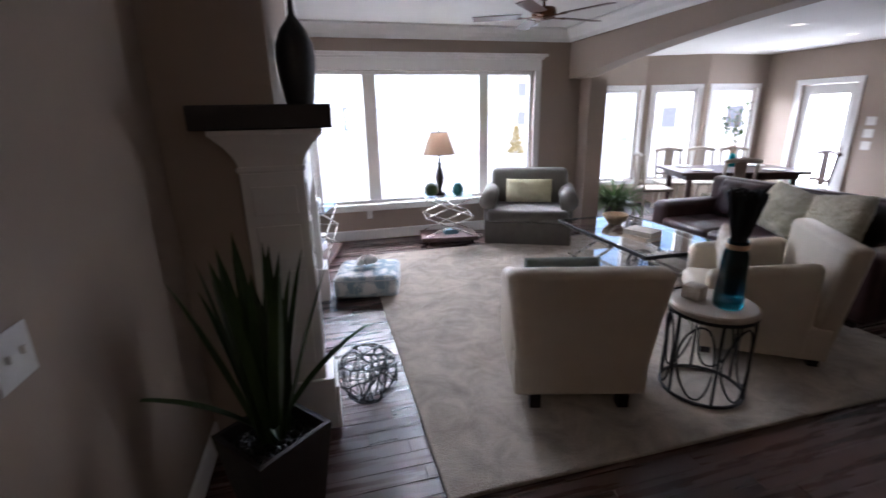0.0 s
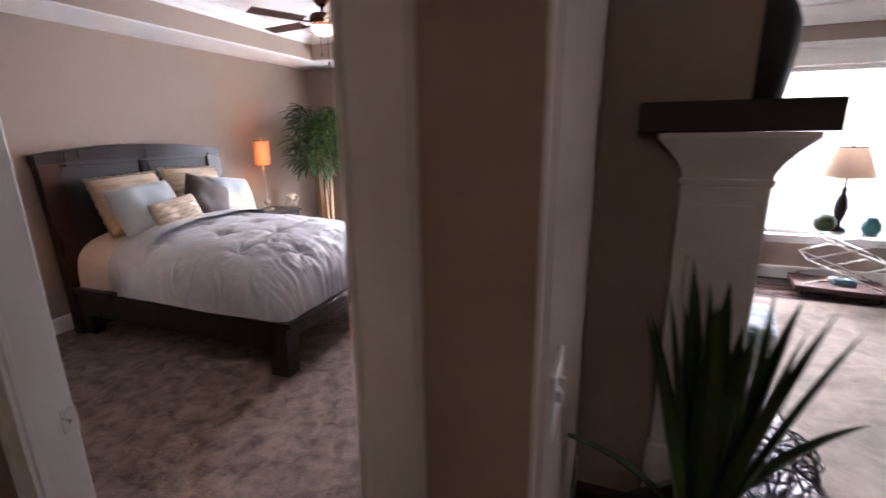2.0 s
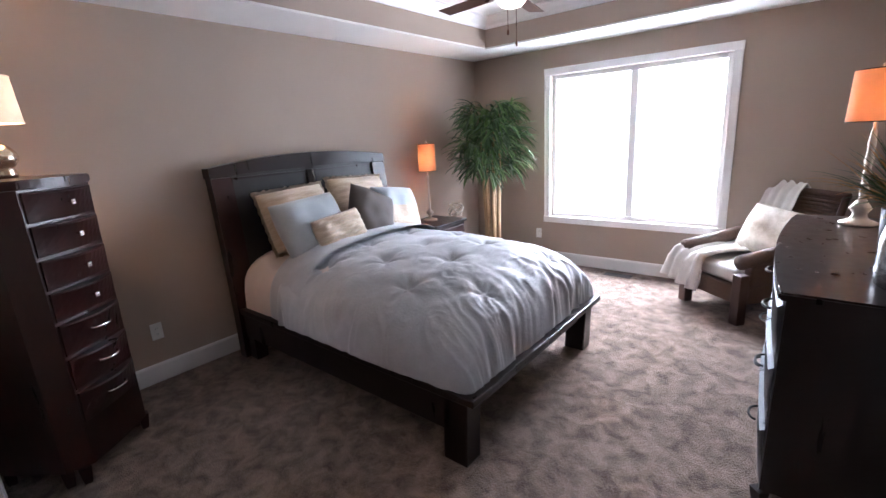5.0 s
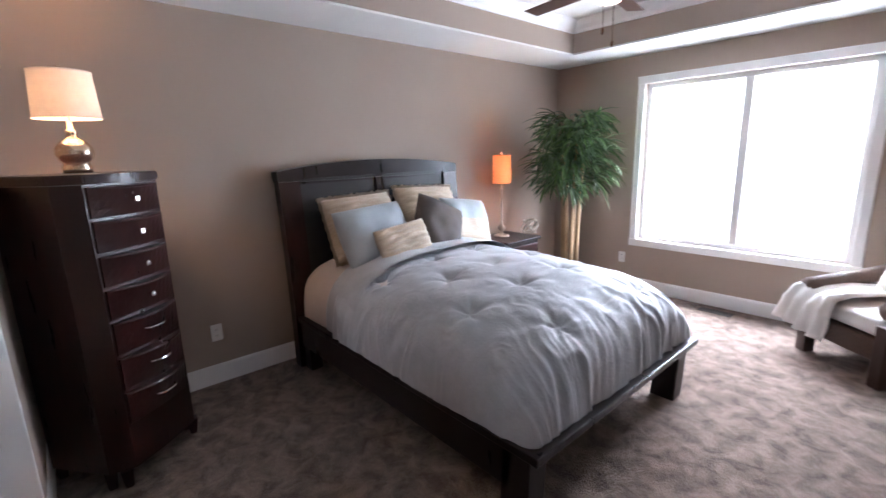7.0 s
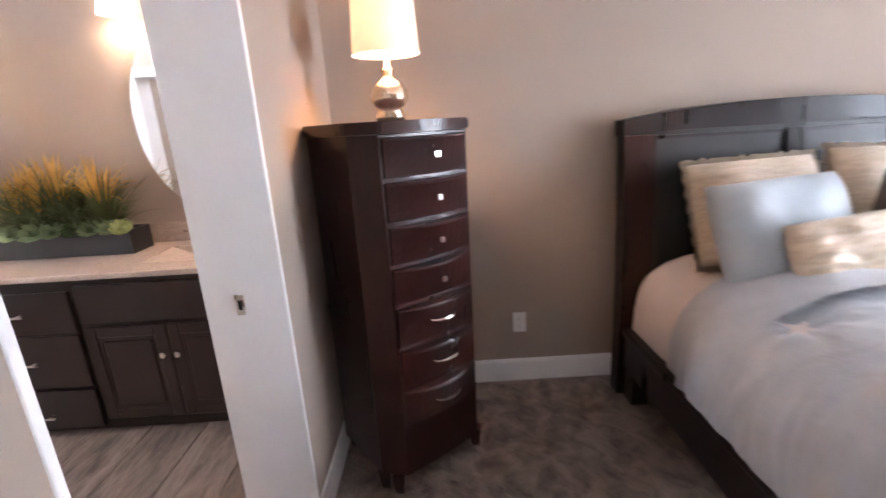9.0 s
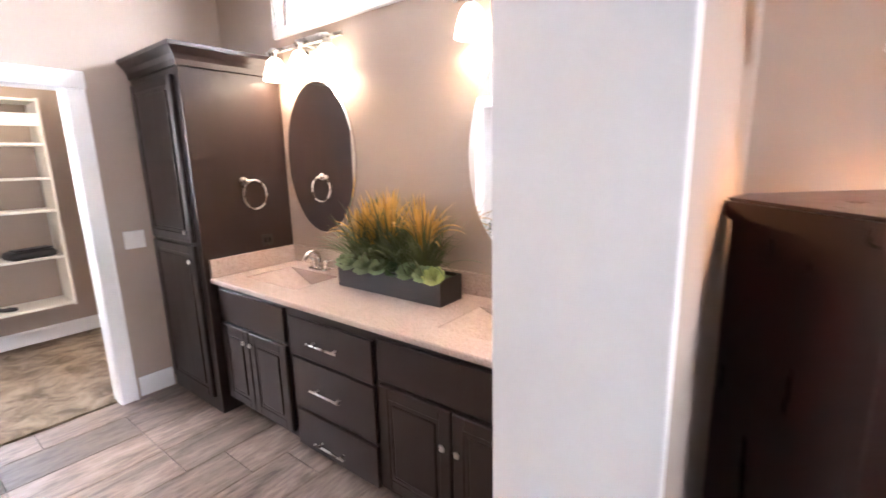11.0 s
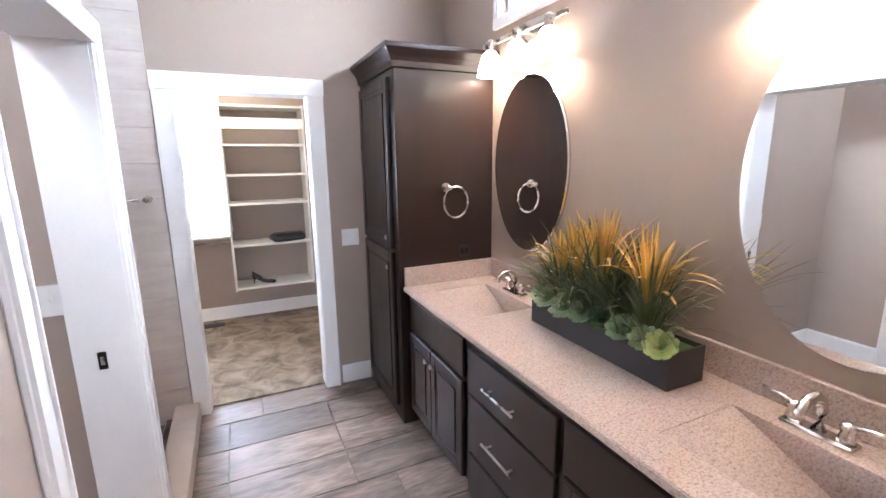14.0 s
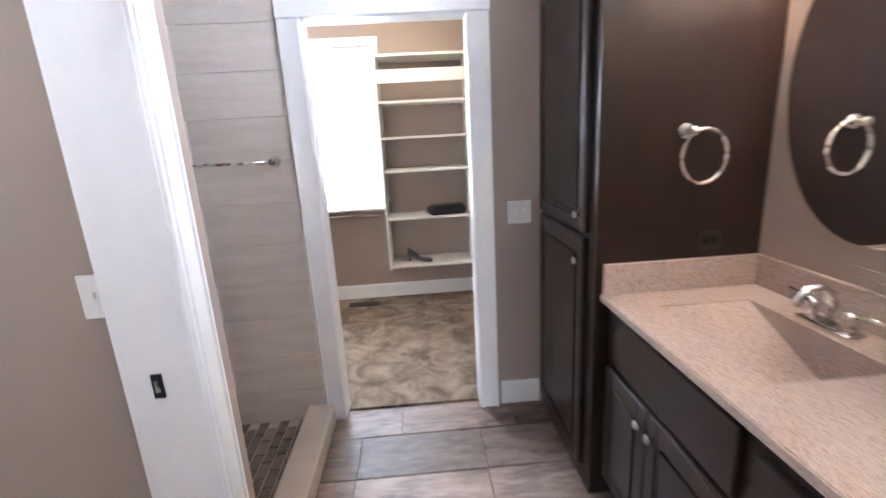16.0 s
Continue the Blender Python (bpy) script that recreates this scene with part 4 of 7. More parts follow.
part("body", prism(dresser_outline(-0.012), 0.09, 0.905), ESPRESSO, dres)
bm = prism(dresser_outline(0.012), 0.907, 0.94)
bmesh.ops.bevel(bm, geom=[e for e in bm.edges], offset=0.008, segments=2, affect="EDGES")
part("top", bm, ESPRESSO, dres)
for x, y in ((-DD + 0.015, 0.02), (-DD + 0.015, DL - 0.02), (-0.05, 0.02), (-0.05, DL - 0.02)):
    part("foot", lathe([(0.018, 0), (0.024, 0.02), (0.036, 0.09)], 4, x, y), ESPRESSO, dres)
for c in range(3):
    for r in range(3):
        y0, y1 = 0.03 + c * 0.536, 0.03 + c * 0.536 + 0.52
        z0, z1 = (0.12, 0.37, 0.64)[r], (0.355, 0.625, 0.88)[r]
        bm = bmesh.new()
        n = 8
        g = []
        for zz, push in ((z0, 0.002), (z1 - 0.05, 0.015), (z1 - 0.012, 0.018), (z1, 0.0)):
            row = []
            for i in range(n + 1):
                y = y0 + (y1 - y0) * i / n
                row.append(bm.verts.new((-DD + 0.012 - 0.05 * math.sin(math.pi * y / DL) - push - 0.004, y, zz)))
            g.append(row)
        for a, b in zip(g, g[1:]):
            for i in range(n):
                bm.faces.new((a[i], a[i + 1], b[i + 1], b[i]))
        bmesh.ops.solidify(bm, geom=bm.faces[:], thickness=0.012)
        d = part("drawer", bm, ESPRESSO, dres)
        yc = (y0 + y1) / 2
        xf = -DD + 0.008 - 0.05 * math.sin(math.pi * yc / DL) - 0.016
        part("handle", tube([(xf - 0.032 * math.sin(math.pi * i / 10), yc + 0.06 * math.cos(math.pi * i / 10), (z0 + z1) / 2 + 0.03) for i in range(11)], 0.005, 8), IRON, d, "dark bowed pull")

lamp("dresser_lamp", -0.66, 4.72, 0.955, [(0.001, 0), (0.085, 0), (0.085, 0.012), (0.04, 0.03), (0.03, 0.06), (0.05, 0.09), (0.03, 0.12), (0.014, 0.15), (0.02, 0.2), (0.014, 0.23), (0.02, 0.28), (0.014, 0.31), (0.02, 0.36), (0.014, 0.39), (0.018, 0.44), (0.012, 0.5), (0.008, 0.52), (0.008, 0.7)], SILVER, 0.125, 0.117, 0.555, 0.815, AMBER, 3.4, "lit silver lamp with an amber drum shade", IRON)
CRACKLE = mat("silvered_crackle_glass", (0.78, 0.76, 0.73), (0.30, 0.285, 0.27), rough=0.22, metal=0.9, scale=38, fine=150, bump=0.35, dist=0.003, contrast=0.26, detail=6, rugged=0.65)
bot = thing("glass_bottle", pose(-0.59, 3.53, 0.954), "large silvered crackle glass bottle on the dresser", "bottle")
part("bottle_body", lathe([(0.001, 0), (0.085, 0), (0.095, 0.012), (0.098, 0.06), (0.096, 0.17), (0.085, 0.225), (0.055, 0.30), (0.033, 0.35), (0.025, 0.40), (0.025, 0.455), (0.021, 0.455), (0.021, 0.40), (0.029, 0.35), (0.050, 0.30), (0.080, 0.225), (0.091, 0.17), (0.092, 0.06), (0.085, 0.02), (0.001, 0.014)], 36, cap=False), CRACKLE, bot, smooth=True)
part("collar", lathe([(0.026, 0.435), (0.030, 0.437), (0.030, 0.462), (0.022, 0.464), (0.022, 0.435)], 24, cap=False), IRON, bot, "dark metal collar", smooth=True)
grass = thing("dresser_plant", pose(-0.54, 4.10, 0.953), "green and rust artificial grass in a dark pot", "plant")
part("pot", lathe([(0.001, 0), (0.09, 0), (0.10, 0.19), (0.09, 0.19), (0.085, 0.17), (0.001, 0.17)], 24), LEATHER, grass, smooth=True)
RUST = mat("rust_grass_tip", (0.42, 0.22, 0.04), (0.27, 0.12, 0.025), rough=0.6, scale=8, fine=50, bump=0.05)
g1, g2 = bmesh.new(), bmesh.new()
random.seed(6)
for k in range(150):
    a, r = random.random() * 6.283, random.random() * 0.07
    lean = random.uniform(0.15, 1.2)
    blade(g2 if random.random() < 0.4 else g1, (r * math.cos(a), r * math.sin(a), 0.17), (math.cos(a) * lean * 0.6 - 0.25, math.sin(a) * lean, 1), random.uniform(0.22, 0.42), 0.012, random.uniform(0.4, 1.4), 5)
part("foliage", g1, LEAF, grass), part("foliage", g2, RUST, grass, "rust coloured grass tips")

# ---- woven lounge chair in the corner ----
ROPE = mat("dark_woven_rattan", (0.12, 0.065, 0.042), (0.045, 0.024, 0.017), rough=0.6, scale=60, fine=160, bump=0.8, dist=0.006, stretch=(1, 1, 2.5))
DKWOOD = mat("dark_brown_wood", (0.075, 0.034, 0.024), (0.045, 0.02, 0.015), rough=0.4, scale=6, fine=40, bump=0.1, stretch=(3, 3, 0.4))
lc = thing("lounge_chair", pose(-1.22, 5.70, 0.012, 0, 0, -40), "dark woven rattan lounge chair with white cushion", "armchair")
# local: front at -y, width along x
for x in (-0.32, 0.24):
    for y in (-0.36, 0.30):
        part("leg", boxes((x, x + 0.08, y, y + 0.08, 0, 0.20 if y > 0 else 0.40), bevel=0.006), DKWOOD, lc)
part("seat_frame", boxes((-0.31, 0.31, -0.345, 0.36, 0.16, 0.30), bevel=0.012), ROPE, lc)
for x in (-0.33, 0.25):
    bm = bmesh.new()
    box(bm, x, x + 0.08, -0.28, 0.36, 0.30, 0.50, bevel=0.02)
    tube([(x + 0.04, -0.36, 0.50), (x + 0.04, 0.0, 0.545), (x + 0.04, 0.36, 0.60)], 0.055, 12, bm)
    part("arm", bm, ROPE, lc, smooth=True)
for k in range(22):
    z = 0.30 + k * 0.029
    y = 0.33 + 0.16 * ((z - 0.3) / 0.6)
    part("back_strand", tube([(-0.31, y, z), (-0.1, y + 0.015, z), (0.1, y + 0.015, z), (0.31, y, z)], 0.018, 8), ROPE, lc, smooth=True)
tops = part("back_rail", tube([(-0.33, 0.50, 0.935), (0, 0.515, 0.94), (0.33, 0.50, 0.935)], 0.03, 10), ROPE, lc, smooth=True)
for x in (-0.32, 0.32):
    part("back_post", tube([(x, 0.32, 0.28), (x, 0.40, 0.6), (x, 0.495, 0.935)], 0.026, 10), DKWOOD, lc, smooth=True)
cush = top_level("seat_cushion", boxes((-0.245, 0.245, -0.33, 0.30, 0.305, 0.435), bevel=0.045, seg=4), WHITE_CLOTH, "thick white seat cushion on the lounge chair", "cushion", lc.matrix_world.copy())
pl = thing("throw_pillow", lc.matrix_world @ pose(0.06, 0.16, 0.64, -24, 6, 6), "cream printed throw pillow on the lounge chair", "pillow")
part("cover", pillow_mesh(0.50, 0.40, 0.17, seed=8.0), CREAM_CLOTH, pl, smooth=True)
# throw blanket over the back and down across the seat
bm = bmesh.new()
rows = []
line = [(0.57, 0.70), (0.54, 0.93), (0.49, 0.985), (0.44, 0.93), (0.36, 0.72), (0.26, 0.53), (0.12, 0.475), (-0.08, 0.475), (-0.26, 0.475), (-0.37, 0.45), (-0.40, 0.38), (-0.405, 0.28), (-0.41, 0.20)]
n = 18
for j, (yy, zz) in enumerate(line):
    s = j / (len(line) - 1)
    row = []
    for i in range(n + 1):
        u = i / n
        wid = 0.26 + 0.16 * s
        x = -0.10 - 0.20 * s * 0.8 + (u - 0.5) * wid
        f = math.sin(u * 24 + 2 * math.sin(s * 7)) * (0.010 + 0.014 * s) + 0.02 * noise.noise(Vector((u * 5, s * 6, 2)))
        z = zz + 0.012 + (f if j < 10 else 0)
        y = yy - (f if j >= 9 else 0) - 0.01
        if x < -0.30:
            z = max(0.26, z + 0.05 - 0.9 * (-0.30 - x)) if 4 < j < 10 else z
        row.append(bm.verts.new((x, y, z - (0.05 * u if j > 10 else 0))))
    rows.append(row)
for a, b in zip(rows, rows[1:]):
    for i in range(n):
        bm.faces.new((a[i], a[i + 1], b[i + 1], b[i]))
bmesh.ops.subdivide_edges(bm, edges=bm.edges[:], cuts=1, smooth=0.6)
bmesh.ops.solidify(bm, geom=bm.faces[:], thickness=0.008)
top_level("throw_blanket", bm, WHITE_CLOTH, "white knitted throw draped over the lounge chair", "blanket", lc.matrix_world.copy())

# ---- ceiling fan ----
BLADE = mat("walnut_fan_blade", (0.10, 0.045, 0.03), (0.06, 0.026, 0.02), rough=0.3, scale=5, fine=40, bump=0.05, stretch=(4, 1, 1))
BRONZE = mat("oiled_bronze", (0.16, 0.075, 0.04), (0.10, 0.045, 0.025), rough=0.28, metal=0.9, scale=10, fine=90, bump=0.05)
FROST = glow_mat("frosted_bowl_glass", (1.0, 0.86, 0.66), 1.2)


def ceiling_fan(x, y, ztop, label, turn, lit=True, drop=0.0):
    f = thing("ceiling_fan", pose(x, y, ztop, 0, 0, turn), label, "ceiling fan")
    part("canopy", lathe([(0.07, 0), (0.07, -0.02), (0.03, -0.06), (0.014, -0.065)], 24), BRONZE, f, smooth=True)
    part("downrod", lathe([(0.012, -0.06), (0.012, -0.12 - drop)], 12), BRONZE, f, smooth=True)
    part("motor", lathe([(0.02, -0.11 - drop), (0.10, -0.125 - drop), (0.115, -0.15 - drop), (0.115, -0.19 - drop), (0.09, -0.21 - drop), (0.05, -0.22 - drop)], 32), BRONZE, f, smooth=True)
    for k in range(5):
        b = part("blade", boxes((0.20, 0.66, -0.065, 0.065, -0.196 - drop, -0.189 - drop), bevel=0.003), BLADE, f)
        b.matrix_basis = pose(0, 0, 0, 0, 0, 72 * k) @ pose(0, 0, 0, 8, 0, 0)
        a = part("blade_iron", boxes((0.09, 0.24, -0.018, 0.018, -0.205 - drop, -0.197 - drop), bevel=0.003), BRONZE, f)
        a.matrix_basis = pose(0, 0, 0, 0, 0, 72 * k)
    if lit:
        part("light_bowl", lathe([(0.105, -0.225 - drop), (0.10, -0.255 - drop), (0.07, -0.285 - drop), (0.02, -0.30 - drop), (0.001, -0.301 - drop)], 28), FROST, f, smooth=True)
        for s, z in ((0.03, -0.52), (-0.03, -0.44)):
            part("pull_chain", tube([(s, 0, -0.29 - drop), (s, 0, z - drop)], 0.0022, 5), BRONZE, f)
            part("pull_fob", lathe([(0.002, z + 0.01 - drop), (0.009, z - drop), (0.008, z - 0.025 - drop), (0.001, z - 0.03 - drop)], 10, s, 0), BRONZE, f)
    return f


ceiling_fan(-2.67, 4.42, TRAY_TOP, "bronze ceiling fan with a lit frosted bowl", 28)

# ---- bathroom ----
GRANITE = mat("speckled_beige_solid_surface", (0.50, 0.405, 0.35), (0.26, 0.195, 0.168), rough=0.22, scale=150, fine=380, bump=0.02, contrast=0.46, fine_amount=0.9, coat=0.2)
STONE = mat("beige_wood_look_tile", (0.70, 0.635, 0.575), (0.56, 0.50, 0.44), rough=0.45, scale=3, fine=22, bump=0.06, stretch=(1, 1, 7), random=0.06, contrast=0.6)
CURB = mat("beige_curb_stone", (0.58, 0.51, 0.45), (0.48, 0.415, 0.36), rough=0.4, scale=6, fine=60, bump=0.05)


def raised_door(bm_parent, y0, y1, z0, z1, xf, knob_y=None, knob_z=None, handle=None, drawer=False):
    """A cabinet front that faces +x at xf."""
    name = "drawer_front" if drawer else "cabinet_door"
    bm = boxes((xf, xf + 0.019, y0, y1, z0, z1), bevel=0.004)
    d = part(name, bm, CABINET, bm_parent)
    if not drawer:
        w = 0.055
        fr = boxes((xf + 0.019, xf + 0.025, y0 + 0.002, y0 + w, z0 + 0.002, z1 - 0.002), (xf + 0.019, xf + 0.025, y1 - w, y1 - 0.002, z0 + 0.002, z1 - 0.002), (xf + 0.019, xf + 0.025, y0 + w, y1 - w, z0 + 0.002, z0 + w), (xf + 0.019, xf + 0.025, y0 + w, y1 - w, z1 - w, z1 - 0.002), bevel=0.003, seg=1)
        part("door_frame", fr, CABINET, d)
        part("raised_panel", boxes((xf + 0.017, xf + 0.0245, y0 + w + 0.02, y1 - w - 0.02, z0 + w + 0.02, z1 - w - 0.02), bevel=0.007, seg=2), CABINET, d)
    if knob_y is not None:
        k = part("knob", lathe([(0.006, 0), (0.005, 0.012), (0.012, 0.018), (0.015, 0.024), (0.010, 0.030), (0.001, 0.031)], 16), NICKEL, d, "brushed nickel knob", smooth=True)
        k.matrix_basis = pose(xf + 0.019, knob_y, knob_z, 0, 90, 0)
    if handle is not None:
        hy, hz = handle
        bm = tube([(xf + 0.05, hy - 0.11, hz), (xf + 0.05, hy + 0.11, hz)], 0.0055, 8)
        for s in (-0.08, 0.08):
            tube([(xf + 0.018, hy + s, hz), (xf + 0.05, hy + s, hz)], 0.0045, 8, bm)
        part("bar_handle", bm, NICKEL, d, "brushed nickel bar handle", smooth=True)
    return d


VX = -3.965
van = thing("vanity_cabinet", pose(0, 0, 0), "long dark brown double vanity cabinet", "vanity")
part("cabinet_body", boxes((BATH_W + 0.002, VX, -1.222, 1.147, 0.10, 0.70), bevel=0.002, seg=1), CABINET, van)
part("face_frame", boxes((VX - 0.02, VX, -1.222, 1.147, 0.701, 0.862)), CABINET, van)
part("toe_kick", boxes((BATH_W + 0.002, VX - 0.07, -1.222, 1.147, 0.0, 0.098)), CABINET, van)
for y0, ym, y1 in ((-1.20, -0.89, -0.525), (0.165, 0.555, 0.95)):
    raised_door(van, y0, y1, 0.635, 0.825, VX, drawer=True)
    raised_door(van, y0, ym - 0.004, 0.115, 0.615, VX, ym - 0.035, 0.545 if y0 < 0 else 0.46)
    raised_door(van, ym + 0.004, y1, 0.115, 0.615, VX, ym + 0.035, 0.545 if y0 < 0 else 0.46)
for z0, z1, hz in ((0.595, 0.80, 0.695), (0.305, 0.58, 0.445), (0.075, 0.285, 0.15)):
    raised_door(van, -0.475, 0.13, z0, z1, VX, handle=(-0.19, hz), drawer=True)

CT, CF = 0.888, -3.925
top = thing("vanity_countertop", pose(0, 0, 0), "speckled beige countertop with two ramp sinks", "countertop")
SX0, SX1 = -4.375, -4.06
sinks = ((-1.07, -0.58), (0.41, 0.90))
bm = bmesh.new()
ys = [-1.222, sinks[0][0], sinks[0][1], sinks[1][0], sinks[1][1], 1.147]
for i in range(5):
    if i in (1, 3):
        box(bm, BATH_W + 0.002, SX0, ys[i], ys[i + 1], CT - 0.025, CT), box(bm, SX1, CF, ys[i], ys[i + 1], CT - 0.025, CT)
    else:
        box(bm, BATH_W + 0.002, CF, ys[i], ys[i + 1], CT - 0.025, CT)
bmesh.ops.remove_doubles(bm, verts=bm.verts, dist=1e-5)
part("slab", bm, GRANITE, top)
part("front_edge", boxes((CF, CF + 0.006, -1.222, 1.147, CT - 0.027, CT - 0.001), bevel=0.0028), GRANITE, top)
for y0, y1 in sinks:
    bm = bmesh.new()
    n = 10
    L, R = [], []
    for i in range(n + 1):
        u = i / n
        y, z = y0 + (y1 - y0 - 0.03) * u, CT - 0.003 - 0.20 * u ** 1.05
        L.append(bm.verts.new((SX0 + 0.01 * u, y, z))), R.append(bm.verts.new((SX1 - 0.01 * u, y, z)))
    LT = [bm.verts.new((SX0, v.co.y if i < n else y1, CT - 0.001)) for i, v in enumerate(L)]
    RT = [bm.verts.new((SX1, v.co.y if i < n else y1, CT - 0.001)) for i, v in enumerate(R)]
    for i in range(n):
        bm.faces.new((L[i], L[i + 1], R[i + 1], R[i])), bm.faces.new((L[i], L[i + 1], LT[i + 1], LT[i])), bm.faces.new((R[i], R[i + 1], RT[i + 1], RT[i]))
    bm.faces.new((L[n], R[n], RT[n], LT[n]))
    bs = part("basin", bm, GRANITE, top)
    part("drain", lathe([(0.001, 0.004), (0.012, 0.004), (0.014, 0.001), (0.024, 0.002), (0.028, 0.0), (0.028, -0.003), (0.001, -0.003)], 20), CHROME, bs, "chrome drain", smooth=True).matrix_basis = pose((SX0 + SX1) / 2 + 0.03, y1 - 0.13, CT - 0.143, 24, 0, 0)
part("backsplash", boxes((BATH_W + 0.002, BATH_W + 0.022, -1.20, 1.147, CT + 0.001, CT + 0.115), bevel=0.003), GRANITE, top)
part("side_splash", boxes((BATH_W + 0.002, CF, -1.222, -1.202, CT + 0.001, CT + 0.115), bevel=0.003), GRANITE, top)


def faucet(y, label):
    f = thing("faucet", pose(-4.43, y, CT), label, "faucet", "vanity faucets")
    part("base_plate", boxes((-0.028, 0.028, -0.085, 0.085, 0, 0.014), bevel=0.007), CHROME, f, smooth=True)
    pts = [(0, 0, 0.012), (0, 0, 0.07), (0.012, 0, 0.105), (0.045, 0, 0.125), (0.085, 0, 0.118), (0.108, 0, 0.092), (0.112, 0, 0.075)]
    part("spout", tube(pts, [0.02, 0.016, 0.015, 0.014, 0.0135, 0.0135, 0.014], 14), CHROME, f, smooth=True)
    for s in (-1, 1):
        h = part("handle", lathe([(0.022, 0.012), (0.018, 0.03), (0.014, 0.045), (0.019, 0.055), (0.016, 0.066), (0.001, 0.07)], 16, 0, s * 0.06), CHROME, f, smooth=True)
        part("lever", tube([(0, s * 0.06, 0.06), (0.0, s * 0.10, 0.068), (0.004, s * 0.145, 0.074)], [0.008, 0.006, 0.0055], 10), CHROME, h, smooth=True)
    return f


faucet(-0.83, "polished chrome two-handle faucet behind a sink")
faucet(0.60, "polished chrome two-handle faucet behind a sink")

# linen tower
tow = thing("linen_tower", pose(0, 0, 0), "tall dark brown linen cabinet with crown moulding", "cabinet")
TXF = -3.90
part("cabinet_body", boxes((BATH_W + 0.002, TXF, BATH_S + 0.002, -1.226, 0.0, 2.14), bevel=0.003, seg=1), CABINET, tow)
bm = bmesh.new()
loops = []
for o, z in ((0.0, 2.095), (0.014, 2.10), (0.018, 2.13), (0.03, 2.155), (0.055, 2.185), (0.062, 2.19), (0.062, 2.212), (0.05, 2.216)):
    loops.append([bm.verts.new(p) for p in ((BATH_W + 0.002, BATH_S + 0.002, z), (TXF + o, BATH_S + 0.002, z), (TXF + o, -1.226 + o, z), (BATH_W + 0.002, -1.226 + o, z))])
for a, b in zip(loops, loops[1:]):
    for i in range(4):
        bm.faces.new((a[i], a[(i + 1) % 4], b[(i + 1) % 4], b[i]))
bm.faces.new(loops[-1])
part("crown_moulding", bm, CABINET, tow)
raised_door(tow, -1.87, -1.29, 1.105, 2.06, TXF, -1.335, 1.17)
raised_door(tow, -1.87, -1.29, 0.10, 1.085, TXF, -1.335, 0.99)
part("socket_plate", boxes((-4.36, -4.28, -1.2255, -1.222, 1.03, 1.10), bevel=0.002), LEATHER, tow, "dark socket cover plate")
for k in range(2):
    part("socket_slot", boxes((-4.345 + 0.03 * k, -4.325 + 0.03 * k, -1.2215, -1.2205, 1.05, 1.08)), DARKGAP, tow)

ring = thing("towel_ring", pose(-4.20, -1.226, 1.455), "brushed nickel towel ring on the linen cabinet", "towel ring")
part("post", lathe([(0.001, 0), (0.026, 0), (0.026, 0.006), (0.014, 0.012), (0.012, 0.04), (0.017, 0.045), (0.016, 0.055), (0.001, 0.058)], 20), NICKEL, ring, smooth=True).matrix_basis = pose(0, 0, 0, -90, 0, 0)
part("ring", tube([(0.0 + 0.078 * math.sin(2 * math.pi * i / 36) - 0.045, 0.045, -0.085 + 0.09 * math.cos(2 * math.pi * i / 36)) for i in range(36)], 0.006, 8, closed=True), NICKEL, ring, smooth=True)


def oval_mirror(y, z, hw, hh, label):
    o = thing("oval_mirror", pose(BATH_W + 0.003, y, z), label, "mirror", "vanity mirrors")
    n = 72
    out = [(hw * math.cos(2 * math.pi * i / n), hh * math.sin(2 * math.pi * i / n)) for i in range(n)]
    bm = bmesh.new()
    ring0 = [bm.verts.new((0.010, a, b)) for a, b in out]
    ring1 = [bm.verts.new((0.0165, a * 0.985, b * 0.985)) for a, b in out]
    for i in range(n):
        bm.faces.new((ring0[i], ring0[(i + 1) % n], ring1[(i + 1) % n], ring1[i]))
    bm.faces.new(ring1)
    part("mirror_glass", bm, MIRROR, o)
    bm = bmesh.new()
    r0, r1 = [bm.verts.new((0.0, a, b)) for a, b in out], [bm.verts.new((0.010, a, b)) for a, b in out]
    for i in range(n):
        bm.faces.new((r0[i], r0[(i + 1) % n], r1[(i + 1) % n], r1[i]))
    bm.faces.new(r0)
    part("backing", bm, CHROME, o)
    return o


oval_mirror(-0.845, 1.58, 0.325, 0.465, "large oval mirror hung above a sink")
oval_mirror(0.605, 1.56, 0.335, 0.495, "large oval mirror hung above a sink")

BELL = glow_mat("lit_frosted_glass", (1.0, 0.78, 0.55), 1.6)


def vanity_light(y, label):
    v = thing("vanity_light", pose(BATH_W + 0.002, y, 2.24), label, "wall light", "vanity lights")
    part("back_plate", boxes((0, 0.018, -0.13, 0.13, -0.055, 0.055), bevel=0.006), NICKEL, v, smooth=True)
    part("bar", boxes((0.055, 0.075, -0.36, 0.36, -0.012, 0.012), bevel=0.004), NICKEL, v)
    part("stem", tube([(0.01, 0, 0), (0.06, 0, 0)], 0.01, 10), NICKEL, v)
    for k in (-1, 0, 1):
        part("socket", lathe([(0.020, -0.055), (0.024, -0.045), (0.022, -0.005), (0.028, 0.0), (0.012, 0.016), (0.001, 0.018)], 16, 0.085, k * 0.255), NICKEL, v, smooth=True)
        part("glass_shade", lathe([(0.028, -0.045), (0.045, -0.065), (0.062, -0.115), (0.075, -0.175), (0.071, -0.175), (0.058, -0.115), (0.04, -0.067), (0.024, -0.05)], 24, 0.085, k * 0.255, cap=False), BELL, v, "lit frosted glass bell shade", smooth=True)
    return v


